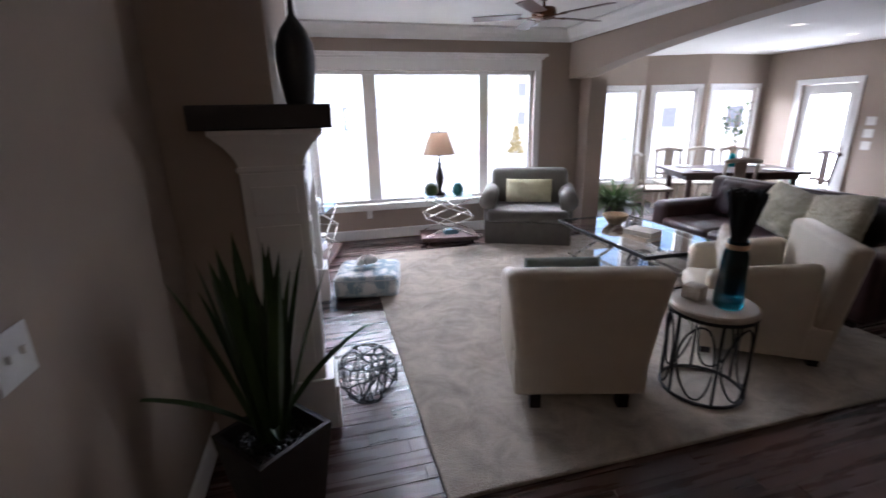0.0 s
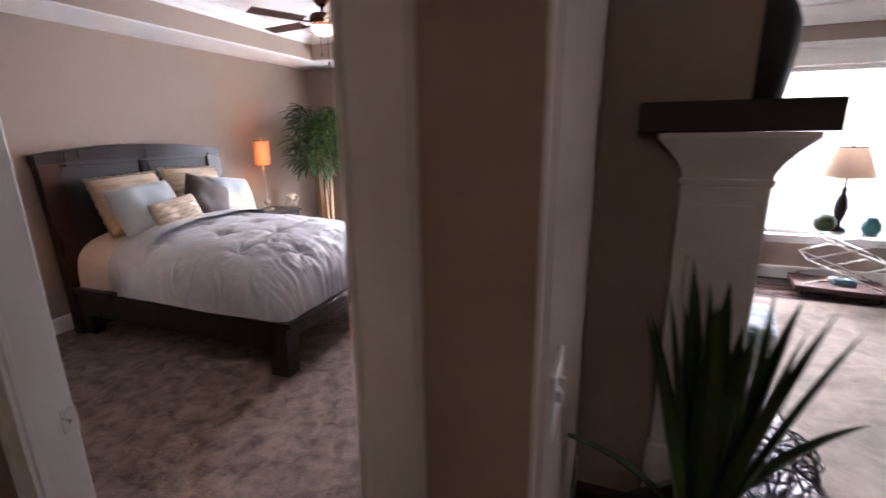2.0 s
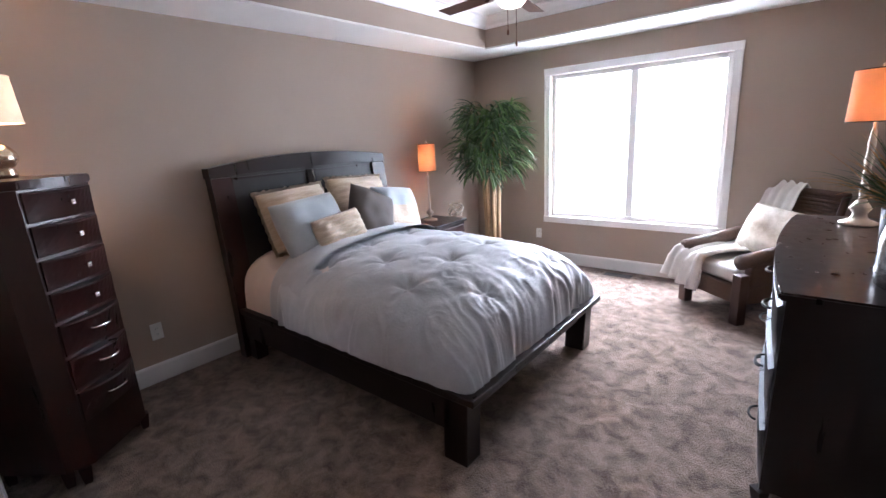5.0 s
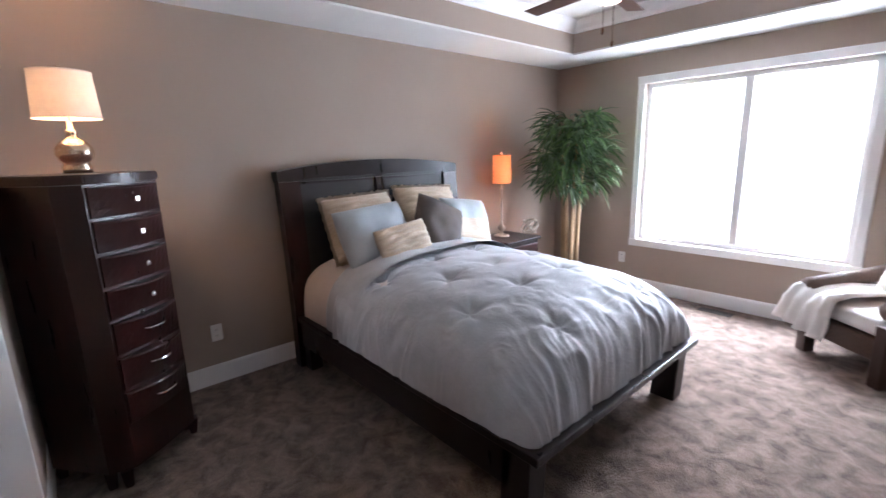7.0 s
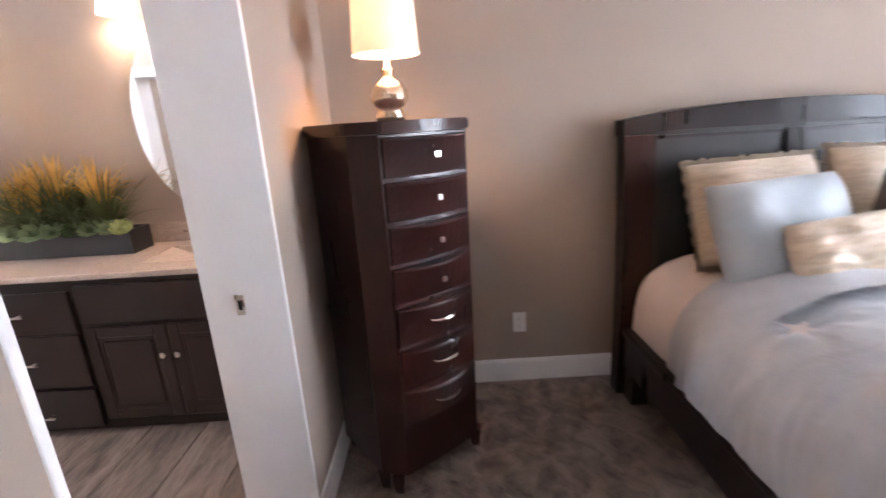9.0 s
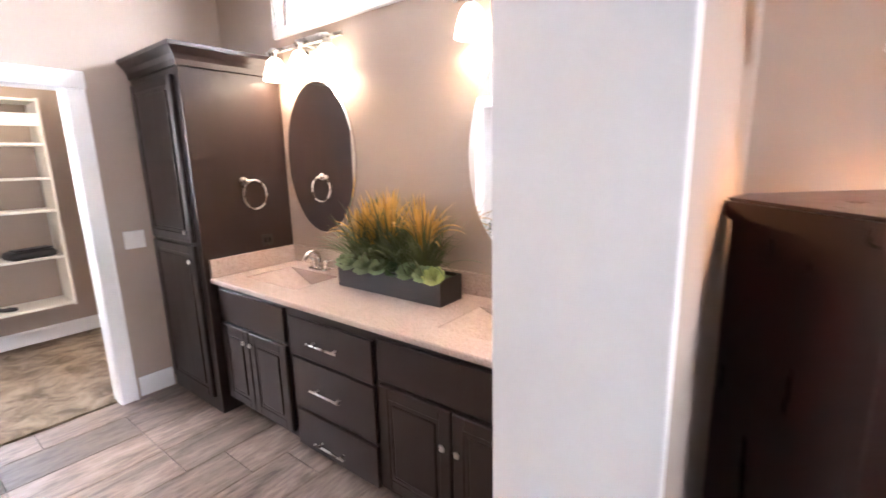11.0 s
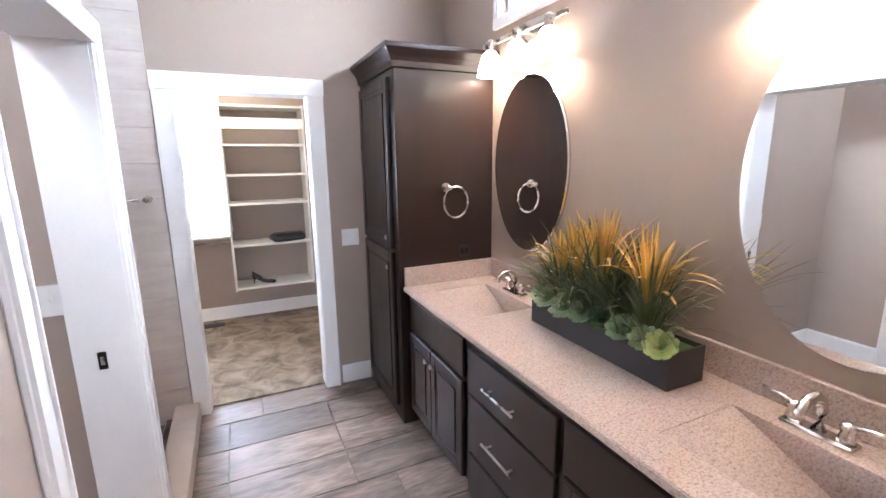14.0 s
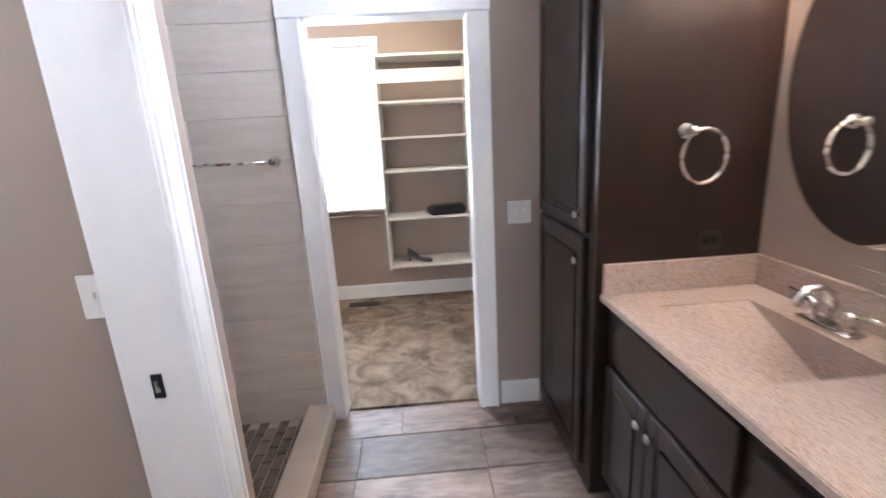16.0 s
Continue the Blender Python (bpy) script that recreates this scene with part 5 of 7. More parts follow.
vanity_light(-0.865, "nickel vanity light with three lit glass bells")
vanity_light(0.60, "nickel vanity light with three lit glass bells")
for y in (-0.865, 0.60):
    for k in (-0.255, 0, 0.255):
        bulb(BATH_W + 0.087, y + k, 2.095, 0.80, (1.0, 0.70, 0.46), 0.022)

# planter with grasses and succulents
PL = mat("dark_planter_box", (0.028, 0.022, 0.022), (0.02, 0.016, 0.016), rough=0.5, scale=8, fine=80, bump=0.1)
SUCC = mat("pale_succulent", (0.30, 0.38, 0.22), (0.14, 0.20, 0.10), rough=0.55, scale=8, fine=60, bump=0.1)
LIME = mat("lime_succulent", (0.52, 0.57, 0.24), (0.32, 0.39, 0.13), rough=0.55, scale=8, fine=60, bump=0.1)
ORANGE = mat("orange_grass", (0.60, 0.35, 0.065), (0.34, 0.20, 0.04), rough=0.55, scale=10, fine=60, bump=0.05)
OLIVE = mat("olive_grass", (0.13, 0.155, 0.06), (0.05, 0.07, 0.024), rough=0.5, scale=10, fine=60, bump=0.05)
pb = thing("planter", pose(-4.34, -0.08, CT + 0.002), "dark planter box of grasses and succulents", "plant")
PLY, PLX = 0.355, 0.085
bm = boxes((-PLX, PLX, -PLY, PLY, 0, 0.006), (-PLX, -PLX + 0.008, -PLY, PLY, 0.006, 0.125), (PLX - 0.008, PLX, -PLY, PLY, 0.006, 0.125), (-PLX + 0.008, PLX - 0.008, -PLY, -PLY + 0.008, 0.006, 0.125), (-PLX + 0.008, PLX - 0.008, PLY - 0.008, PLY, 0.006, 0.125))
part("box", bm, PL, pb)
part("moss", boxes((-PLX + 0.009, PLX - 0.009, -PLY + 0.009, PLY - 0.009, 0.09, 0.108)), LEAF, pb, "dark moss")
random.seed(21)
for k, (cy, tall) in enumerate(((-0.26, 0.9), (-0.16, 1.0), (-0.03, 1.08), (0.06, 0.85), (0.19, 1.0))):
    greens, oranges = bmesh.new(), bmesh.new()
    for j in range(95):
        a, r = random.random() * 6.283, random.random() * 0.05
        lean = random.uniform(0.05, 0.85)
        dx, dy = max(math.cos(a) * lean, -0.2) * 0.7, math.sin(a) * lean
        root = (r * math.cos(a) - 0.01, cy + r * math.sin(a), 0.10)
        blade(greens, root, (dx, dy, 1), tall * random.uniform(0.20, 0.42), 0.0105, random.uniform(0.4, 1.9), 9)
    for j in range(4):
        side = -1 if k < 2 else 1
        blade(greens, (0, cy, 0.12), (random.uniform(0.0, 0.4), side * random.uniform(0.4, 1.0), 0.9), random.uniform(0.24, 0.34), 0.004, random.uniform(0.15, 0.45), 7)
    part("grass", greens, OLIVE, pb)
    if k != 3:
        for j in range(44):
            a = random.random() * 6.283
            lean = random.uniform(0.02, 0.50)
            blade(oranges, (0.016 * math.cos(a) - 0.005, cy + 0.016 * math.sin(a), 0.235 * tall), (math.cos(a) * lean * 0.7, math.sin(a) * lean, 1), tall * random.uniform(0.15, 0.29), 0.017, random.uniform(0.1, 2.2), 8)
        part("plume", oranges, ORANGE, pb, "golden orange grass plume")
    else:
        oranges.free()


def rosette(m, r, material, seed, layers=4):
    bm = bmesh.new()
    for l in range(layers):
        n = 9 - l
        for i in range(n):
            a = 2 * math.pi * (i + 0.5 * (l % 2)) / n + seed
            up = 0.25 + 0.55 * l
            R = r * (1 - 0.2 * l)
            d = Vector((math.cos(a), math.sin(a), up)).normalized()
            s = Vector((-math.sin(a), math.cos(a), 0))
            root = d * (r * 0.08)
            mid, tip = root + d * R * 0.6, root + d * R
            w = R * 0.34
            th = Vector((0, 0, 0.006))
            near = root + d * R * 0.88 + Vector((0, 0, 0.004))
            vs = [bm.verts.new(v) for v in (root - s * w * 0.3, root + s * w * 0.3, mid + s * w, near + s * w * 0.72, tip + Vector((0, 0, 0.008)), near - s * w * 0.72, mid - s * w, mid - th * 1.6)]
            bm.faces.new(vs[:7])
            for q in range(7):
                bm.faces.new((vs[q], vs[7], vs[(q + 1) % 7]))
    ob = part("succulent", bm, material, pb)
    ob.matrix_basis = m
    return ob


for i, (x, y, r, mm) in enumerate(((0.07, -0.25, 0.07, SUCC), (0.06, -0.32, 0.055, SUCC), (0.075, -0.13, 0.08, SUCC), (0.07, -0.04, 0.065, SUCC), (0.06, 0.06, 0.06, LEAF), (0.07, 0.15, 0.06, SUCC), (0.075, 0.25, 0.055, SUCC), (0.075, 0.315, 0.060, LIME))):
    rosette(pose(x, y, 0.132, 0, 40, i * 3), r * 0.92, mm, i * 0.7, 5)

# shower and towel bar
bar = thing("towel_bar", pose(-2.62, BATH_S + 0.012, 1.41), "brushed nickel towel bar on the tiled wall", "towel bar")
for x in (0.0, 0.58):
    part("post", lathe([(0.001, 0), (0.026, 0), (0.026, 0.006), (0.013, 0.014), (0.012, 0.05), (0.018, 0.055), (0.016, 0.07), (0.001, 0.073)], 20), NICKEL, bar, smooth=True).matrix_basis = pose(x, 0, 0, -90, 0, 0)
part("rail", tube([(0, 0.058, 0), (0.58, 0.058, 0)], 0.008, 10), NICKEL, bar, smooth=True)
structure("shower_curb", boxes((-2.745, -2.605, BATH_S + 0.001, -0.962, -0.008, 0.10), bevel=0.006), CURB, "beige stone curb along the shower", "curb")
structure("shower_pan", boxes((-2.604, -1.551, BATH_S + 0.001, -0.962, -0.007, 0.012)), mat("light_grout", (0.55, 0.50, 0.45), rough=0.9, fine=150), "light grout bed in the shower floor", "floor")

# ---- closet ----
MELAMINE = mat("white_melamine", (0.76, 0.74, 0.68), (0.72, 0.70, 0.64), rough=0.4, scale=4, fine=60, bump=0.02)
unit = thing("closet_shelves", pose(-3.37, -3.798, 0.37), "white melamine closet shelving hung on the wall", "shelf unit")
for x in (-0.375, 0.357):
    part("side_panel", boxes((x, x + 0.018, 0, 0.345, 0, 1.765), bevel=0.002, seg=1), MELAMINE, unit)
for z, h in ((0.012, 0.02), (0.435, 0.02), (0.835, 0.02), (1.105, 0.02), (1.385, 0.02), (1.735, 0.02)):
    part("shelf", boxes((-0.357, 0.357, 0, 0.34, z, z + h), bevel=0.002, seg=1), MELAMINE, unit)
part("cleat", boxes((-0.357, 0.357, 0.30, 0.335, 1.54, 1.64), bevel=0.002, seg=1), MELAMINE, unit)
sh2 = thing("closet_rod_shelf", pose(-2.99, -3.798, 0.90), "white closet shelf with a chrome hanging rod", "shelf")
part("shelf", boxes((0, 1.4, 0, 0.30, 0.0, 0.02), bevel=0.002, seg=1), MELAMINE, sh2)
part("rod", tube([(0, 0.22, -0.05), (1.4, 0.22, -0.05)], 0.014, 12), CHROME, sh2, "chrome hanging rod", smooth=True)
SHOE = mat("black_shoe_leather", (0.02, 0.02, 0.024), rough=0.4, scale=12, fine=100, bump=0.1)


def heel(m, label):
    s = thing("high_heel_shoe", m, label, "shoe")
    bm = bmesh.new()
    rows = []
    for i in range(13):
        u = i / 12
        y = 0.22 * u
        z = 0.075 * (1 - u) ** 2.2 + 0.004
        w = 0.022 + 0.016 * math.sin(math.pi * min(1, u * 1.15)) * (1 if u < 0.95 else 0.5)
        h = 0.05 * (1 - u) + 0.028 * u if u < 0.4 or u > 0.7 else 0.022
        rows.append([bm.verts.new((w * math.cos(a) * (1 if i < 12 else 0.4), y, z + max(0, math.sin(a)) * h)) for a in (math.pi * k / 8 for k in range(9))])
    for a, b in zip(rows, rows[1:]):
        for k in range(8):
            bm.faces.new((a[k], a[k + 1], b[k + 1], b[k]))
        bm.faces.new((a[8], a[0], b[0], b[8]))
    bm.faces.new(rows[0]), bm.faces.new(rows[-1])
    part("upper", bm, SHOE, s, smooth=True)
    part("heel", lathe([(0.006, 0), (0.008, 0.03), (0.018, 0.078)], 10, 0, 0.012), SHOE, s, smooth=True)
    return s


heel(pose(-3.16, -3.60, 0.403, 0, 0, 72), "black high-heeled shoe on the bottom shelf")
bag = thing("clutch_bag", pose(-3.52, -3.56, 0.826, 0, 0, 12), "flat black clutch bag on a closet shelf", "bag")
bm = boxes((-0.16, 0.16, -0.10, 0.10, 0, 0.10), bevel=0.035, seg=4)
for v in bm.verts:
    v.co.z *= 1 - 0.35 * abs(v.co.x) / 0.15
part("pouch", bm, SHOE, bag, smooth=True)
part("flap", boxes((-0.13, 0.13, -0.02, 0.105, 0.075, 0.086), bevel=0.005), SHOE, bag)
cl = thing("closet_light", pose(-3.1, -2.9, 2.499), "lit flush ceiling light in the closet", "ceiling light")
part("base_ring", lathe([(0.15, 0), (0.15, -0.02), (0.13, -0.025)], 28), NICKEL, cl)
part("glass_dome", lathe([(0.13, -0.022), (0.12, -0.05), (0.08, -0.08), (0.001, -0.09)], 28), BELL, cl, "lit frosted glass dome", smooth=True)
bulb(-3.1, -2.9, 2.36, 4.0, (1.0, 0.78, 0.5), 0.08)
copy_thing(reg, pose(-2.72, -3.62, 0.013))
# unseen lamp, added so the toilet room looks daylit in the mirror
toilet_fill = copy_thing(cl, pose(-2.02, 0.35, BATH_CEIL - 0.001))
tagged(toilet_fill, "unseen fill light added on the toilet room ceiling", "ceiling light")
bulb(-2.02, 0.35, BATH_CEIL - 0.14, 9.0, (0.90, 0.96, 1.0), 0.08)

# ---- living room structure ----
structure("wall_nook_return", boxes((4.10, 4.25, LIV_N + 0.2, 7.40, 0, 2.9)), WALL, "taupe painted return wall of the dining nook", "wall")
wall_with_openings("wall_nook_north", "x", 7.25, 7.40, 4.25, 5.84, 0, 2.9, [(5.03, 5.74, 0.42, 1.93)], WALL, "taupe painted nook wall with a tall window")
wall_with_openings("wall_nook_end", "x", 6.87, 7.02, 6.72, 7.95, 0, 2.9, [(6.86, 7.76, 0.42, 1.93)], WALL, "taupe painted nook wall with a tall window")
wall_with_openings("wall_living_east", "y", 7.95, 8.10, -4.0, 6.87, 0, 2.9, [(5.43, 6.23, 0.0, 1.93)], WALL, "taupe painted wall with a glazed patio door")
b_wall = wall_with_openings("wall_nook_bay", "x", 0, 0.15, 0, 0.985, 0, 2.9, [(0.16, 0.84, 0.42, 1.93)], WALL, "taupe painted angled bay wall with a window")
b_wall.matrix_world = pose(5.83, 7.25, 0, 0, 0, -22.8)
structure("ceiling_nook", boxes((4.02, 7.95, -4.0, 7.25, 2.46, LIV_CEIL - 0.002)), CEIL, "white painted nook ceiling", "ceiling")
# header with an arched underside
bm = bmesh.new()
n = 24
lo, hi = [], []
for side in (3.80, 4.02):
    ra, rb = [], []
    for i in range(n + 1):
        u = i / n
        y = 6.27 - 7.5 * u
        ra.append(bm.verts.new((side, y, 2.03 + 0.30 * math.sin(math.pi * min(1, max(0.0, (u - 0.05) / 0.9))) ** 0.8)))
        rb.append(bm.verts.new((side, y, 2.66)))
    lo.append(ra), hi.append(rb)
for s in (0, 1):
    for i in range(n):
        bm.faces.new((lo[s][i], lo[s][i + 1], hi[s][i + 1], hi[s][i]))
for i in range(n):
    bm.faces.new((lo[0][i], lo[0][i + 1], lo[1][i + 1], lo[1][i]))
structure("arched_header", bm, WALL, "taupe drywall header with a shallow arch", "wall")
structure("pier", boxes((3.99, 4.25, 6.02, LIV_N, 0, 2.05)), WALL, "taupe painted pier at the nook", "wall")
for a, b in (((3.80, LIV_N), (0.30, LIV_N)), ((3.80, -1.2), (3.80, LIV_N))):
    structure("crown_trim", extrude_profile([(p * 1.5, q * 1.5) for p, q in CROWN], (*a, LIV_CEIL - 0.003), (*b, LIV_CEIL - 0.003)), TRIM, "white crown moulding in the living room", "trim")

sash_window("window_4", 0.36, 3.29, 0.49, 2.13, 6.37, 0, [(-1.42, -0.745, 0.16), (-0.745, 0.765, 0.13), (0.765, 1.42, 0)], "white triple picture window in the living room")
bm = boxes((0.27, 0.36, 6.245, 6.27, 0.49, 2.13), (3.29, 3.38, 6.245, 6.27, 0.49, 2.13), (0.27, 3.38, 6.245, 6.27, 2.13, 2.27), bevel=0.004, seg=1)
box(bm, 0.24, 3.41, 6.225, 6.27, 2.27, 2.30, bevel=0.006)
box(bm, 0.20, 3.45, 6.19, 6.27, 2.30, 2.335, bevel=0.008)
box(bm, 0.27, 3.38, 6.235, 6.27, 0.40, 0.455, bevel=0.004)
box(bm, 0.24, 3.41, 6.21, 6.27, 0.456, 0.49, bevel=0.006)
structure("window_trim_living", bm, TRIM, "white craftsman casing with a crowned head", "trim")
sash_window("window_5", 5.03, 5.74, 0.42, 1.93, 7.33, 0, [(-0.31, 0.31, 0)], "white nook window glaring with daylight")
sash_window("window_6", 6.86, 7.76, 0.42, 1.93, 6.95, 0, [(-0.405, 0.405, 0)], "white nook window glaring with daylight")
w7 = sash_window("window_7", -0.34, 0.34, 0.42, 1.93, 0, 0, [(-0.295, 0.295, 0)], "white bay window glaring with daylight")
w7.matrix_world = b_wall.matrix_world @ pose(0.5, 0.08, 0.42)
casing("window_trim_nook", "x", 7.25, -1, 5.03, 5.74, 0.42, 1.93, w=0.07, sill=True, label="white casing round a nook window")
casing("window_trim_nook_end", "x", 6.87, -1, 6.86, 7.76, 0.42, 1.93, w=0.07, sill=True, label="white casing round a nook window")
casing("window_trim_bay", "x", 0, -1, 0.16, 0.84, 0.42, 1.93, w=0.07, sill=True, label="white casing round the bay window").matrix_world = b_wall.matrix_world.copy()
casing("door_trim_patio", "y", 7.95, -1, 5.43, 6.23, 0, 1.93, w=0.08, label="white casing round the patio door")
pd = thing("door_2", pose(8.0, 5.43, 0.01), "white glazed patio door", "door")
pd["kind"] = "structure"
part("door_frame", boxes((0, 0.04, 0, 0.12, 0, 1.91), (0, 0.04, 0.68, 0.80, 0, 1.91), (0, 0.04, 0.12, 0.68, 0, 0.22), (0, 0.04, 0.12, 0.68, 1.77, 1.91), bevel=0.003, seg=1), TRIM, pd)
part("pane", boxes((0.016, 0.022, 0.12, 0.68, 0.22, 1.77)), PANE, pd).visible_shadow = False
part("door_handle", boxes((-0.05, 0.0, 0.05, 0.075, 0.95, 0.97), (-0.01, 0.0, 0.04, 0.085, 0.90, 1.02), bevel=0.004), NICKEL, pd)
window_light(8.12, 5.83, 1.05, 0.6, 1.6, 180, 16)
for z in (1.05, 1.22, 1.39):
    outlet(pose(7.95, 5.16, z, 0, 0, -90), "white switch plate beside the patio door", 2, True)
outlet(pose(0.98, LIV_N, 0.35), "white duplex outlet below the living room window")

# ---- fireplace ----
structure("wall_chimney_breast", boxes((-0.20, 0.265, 2.56, 4.55, 0, LIV_CEIL - 0.001)), WALL, "taupe painted chimney breast", "wall")
MANTEL = mat("dark_mantel_wood", (0.022, 0.018, 0.02), (0.014, 0.012, 0.013), rough=0.45, scale=4, fine=40, bump=0.1, stretch=(1, 6, 1))
fp = thing("fireplace_mantel", pose(0, 0, 0), "white fireplace surround with a dark wooden shelf", "fireplace")
part("mantel_shelf", boxes((-0.07, 0.50, 2.475, 4.62, 1.545, 1.645), bevel=0.005), MANTEL, fp, "dark wooden mantel shelf")
for y0, y1 in ((2.53, 2.78), (4.32, 4.58)):
    cap = bmesh.new()
    loops = []
    for o, z in ((0.0, 1.36), (0.008, 1.37), (0.008, 1.385), (0.0, 1.39), (0.006, 1.41), (0.02, 1.44), (0.05, 1.48), (0.085, 1.515), (0.095, 1.525), (0.095, 1.543)):
        loops.append([cap.verts.new(p) for p in ((0.09 - o, y0 - o * 0.5, z), (0.36 + o, y0 - o * 0.5, z), (0.36 + o, y1 + o * 0.3, z), (0.09 - o, y1 + o * 0.3, z))])
    for a, b in zip(loops, loops[1:]):
        for i in range(4):
            cap.faces.new((a[i], a[(i + 1) % 4], b[(i + 1) % 4], b[i]))
    cap.faces.new(loops[0]), cap.faces.new(loops[-1])
    part("capital", cap, TRIM, fp)
    c = part("pilaster", boxes((0.09, 0.36, y0, y1, 0.30, 1.36), bevel=0.003), TRIM, fp)
    for z0, z1 in ((0.40, 0.90), (0.96, 1.12), (1.17, 1.30)):
        part("raised_panel", boxes((0.13, 0.32, y0 - 0.006, y0 + 0.001, z0, z1), bevel=0.003), TRIM, c)
        part("raised_panel", boxes((0.359, 0.366, y0 + 0.05, y1 - 0.05, z0, z1), bevel=0.003), TRIM, c)
    part("plinth", boxes((0.08, 0.40, y0 - 0.015, y1 + 0.015, 0, 0.30), bevel=0.004), TRIM, fp)
part("frieze", boxes((0.266, 0.35, 2.78, 4.32, 1.12, 1.40), bevel=0.003), TRIM, fp)
part("firebox_surround", boxes((0.266, 0.30, 2.78, 4.32, 0.0, 1.12)), STONE, fp)
part("firebox", boxes((0.28, 0.306, 3.05, 4.05, 0.08, 0.85)), DARKGAP, fp)
structure("hearth_trim", boxes((0.401, 0.417, 2.515, 2.80, 0, 0.25), bevel=0.003), TRIM, "white trim strip at the fireplace foot", "trim")
VASE = mat("black_ceramic", (0.02, 0.021, 0.023), (0.014, 0.015, 0.016), rough=0.5, scale=12, fine=120, bump=0.3)
top_level("tall_vase", lathe([(0.001, 0), (0.062, 0), (0.07, 0.03), (0.085, 0.14), (0.092, 0.22), (0.088, 0.28), (0.065, 0.34), (0.03, 0.385), (0.016, 0.41), (0.013, 0.46), (0.013, 0.62), (0.016, 0.64), (0.009, 0.64), (0.001, 0.60)], 32), VASE, "slender black ceramic bottle vase on the mantel", "vase", pose(0.365, 2.86, 1.646))

# ---- loose things near the fireplace ----
pot = thing("snake_plant", pose(0.165, 1.985, 0.0, 0, 0, 40), "spiky green plant in a dark square pot", "plant")
bm = bmesh.new()
lo = []
for s, z in ((0.105, 0), (0.155, 0.44), (0.155, 0.455), (0.135, 0.455), (0.13, 0.40)):
    lo.append([bm.verts.new((s * a, s * b, z)) for a, b in ((-1, -1), (1, -1), (1, 1), (-1, 1))])
for a, b in zip(lo, lo[1:]):
    for i in range(4):
        bm.faces.new((a[i], a[(i + 1) % 4], b[(i + 1) % 4], b[i]))
bm.faces.new(lo[0]), bm.faces.new(lo[-1])
part("pot", bm, PL, pot)
gb = bmesh.new()
random.seed(31)
for k in range(160):
    x, y = random.uniform(-0.115, 0.115), random.uniform(-0.115, 0.115)
    s = random.uniform(0.008, 0.02)
    bmesh.ops.create_icosphere(gb, subdivisions=1, radius=s, matrix=Matrix.Translation((x, y, 0.41)))
part("gravel", gb, IRON, pot)
DARKLEAF = mat("dark_blade_leaf", (0.045, 0.085, 0.02), (0.014, 0.034, 0.010), rough=0.4, scale=3, fine=40, bump=0.05, stretch=(3, 3, 0.7))
bm = bmesh.new()
for k in range(20):
    a = k * 2.399
    lean = 0.05 + 0.27 * (k / 20) ** 1.4
    blade(bm, (0.04 * math.cos(a), 0.04 * math.sin(a), 0.40), (math.cos(a) * lean, math.sin(a) * lean, 1), random.uniform(0.58, 0.86), random.uniform(0.048, 0.066), 0.10 + 0.3 * lean, 8, fold=0.3)
q = pot.matrix_world.inverted()
for dx, dy, L in ((-0.9, -0.25, 0.60), (0.75, 0.35, 0.60), (0.2, -0.9, 0.4)):
    d = (q.to_3x3() @ Vector((dx, dy, 0))).normalized()
    blade(bm, (0, 0, 0.40), (d.x * 0.55, d.y * 0.55, 0.85), L, 0.04, 0.9, 9, fold=0.3)
part("leaves", bm, DARKLEAF, pot)

orb = thing("twig_orb", pose(0.585, 2.72, 0.178), "dark twig orb standing on the floor", "ornament")
random.seed(9)
for k in range(15):
    q = Euler((random.uniform(0, 3.1), random.uniform(0, 3.1), random.uniform(0, 3.1))).to_matrix()
    off = random.uniform(-0.07, 0.07)
    rr = math.sqrt(0.170 ** 2 - off ** 2)
    part("twig", tube([q @ Vector((rr * math.cos(i * math.pi / 14), rr * math.sin(i * math.pi / 14), off + 0.006 * math.sin(i * 2.1))) for i in range(28)], 0.0042, 6, closed=True), MANTEL, orb)

IKAT = mat("blue_ikat_cloth", (0.62, 0.62, 0.60), (0.22, 0.30, 0.36), rough=0.9, scale=11, fine=90, bump=0.2, contrast=0.18, stretch=(1, 1, 0.6))
pouf = thing("floor_cushion", pose(0.77, 4.50, 0.002, 0, 0, -12), "square blue and white patterned floor cushion", "floor cushion")
bm = boxes((-0.29, 0.29, -0.29, 0.29, 0.0, 0.21), bevel=0.06, seg=5)
for v in bm.verts:
    v.co.z += 0.025 * max(0, 1 - (v.co.x / 0.29) ** 2 - (v.co.y / 0.29) ** 2) * (v.co.z > 0.1)
part("cushion", bm, IKAT, pouf, smooth=True)
bm = bmesh.new()
for z in (0.035, 0.175):
    tube([(0.285 * max(-1, min(1, 1.35 * math.cos(a))), 0.285 * max(-1, min(1, 1.35 * math.sin(a))), z) for a in (2 * math.pi * i / 48 for i in range(48))], 0.007, 6, bm, closed=True)
part("piping", bm, BLUE_CLOTH, pouf)
bm = bmesh.new()
random.seed(14)
for k in range(26):
    a, r = random.random() * 6.28, random.random() * 0.09
    s = random.uniform(0.02, 0.042)
    bmesh.ops.create_icosphere(bm, subdivisions=2, radius=s, matrix=Matrix.Translation((r * math.cos(a), r * math.sin(a) * 0.7, s * 0.8 + random.random() * 0.03)))
for v in bm.verts:
    v.co += 0.008 * noise.noise_vector(v.co * 40)
top_level("coral_ornament", bm, WHITE_CLOTH, "white coral ornament on the floor cushion", "ornament", pose(0.76, 4.52, 0.235))

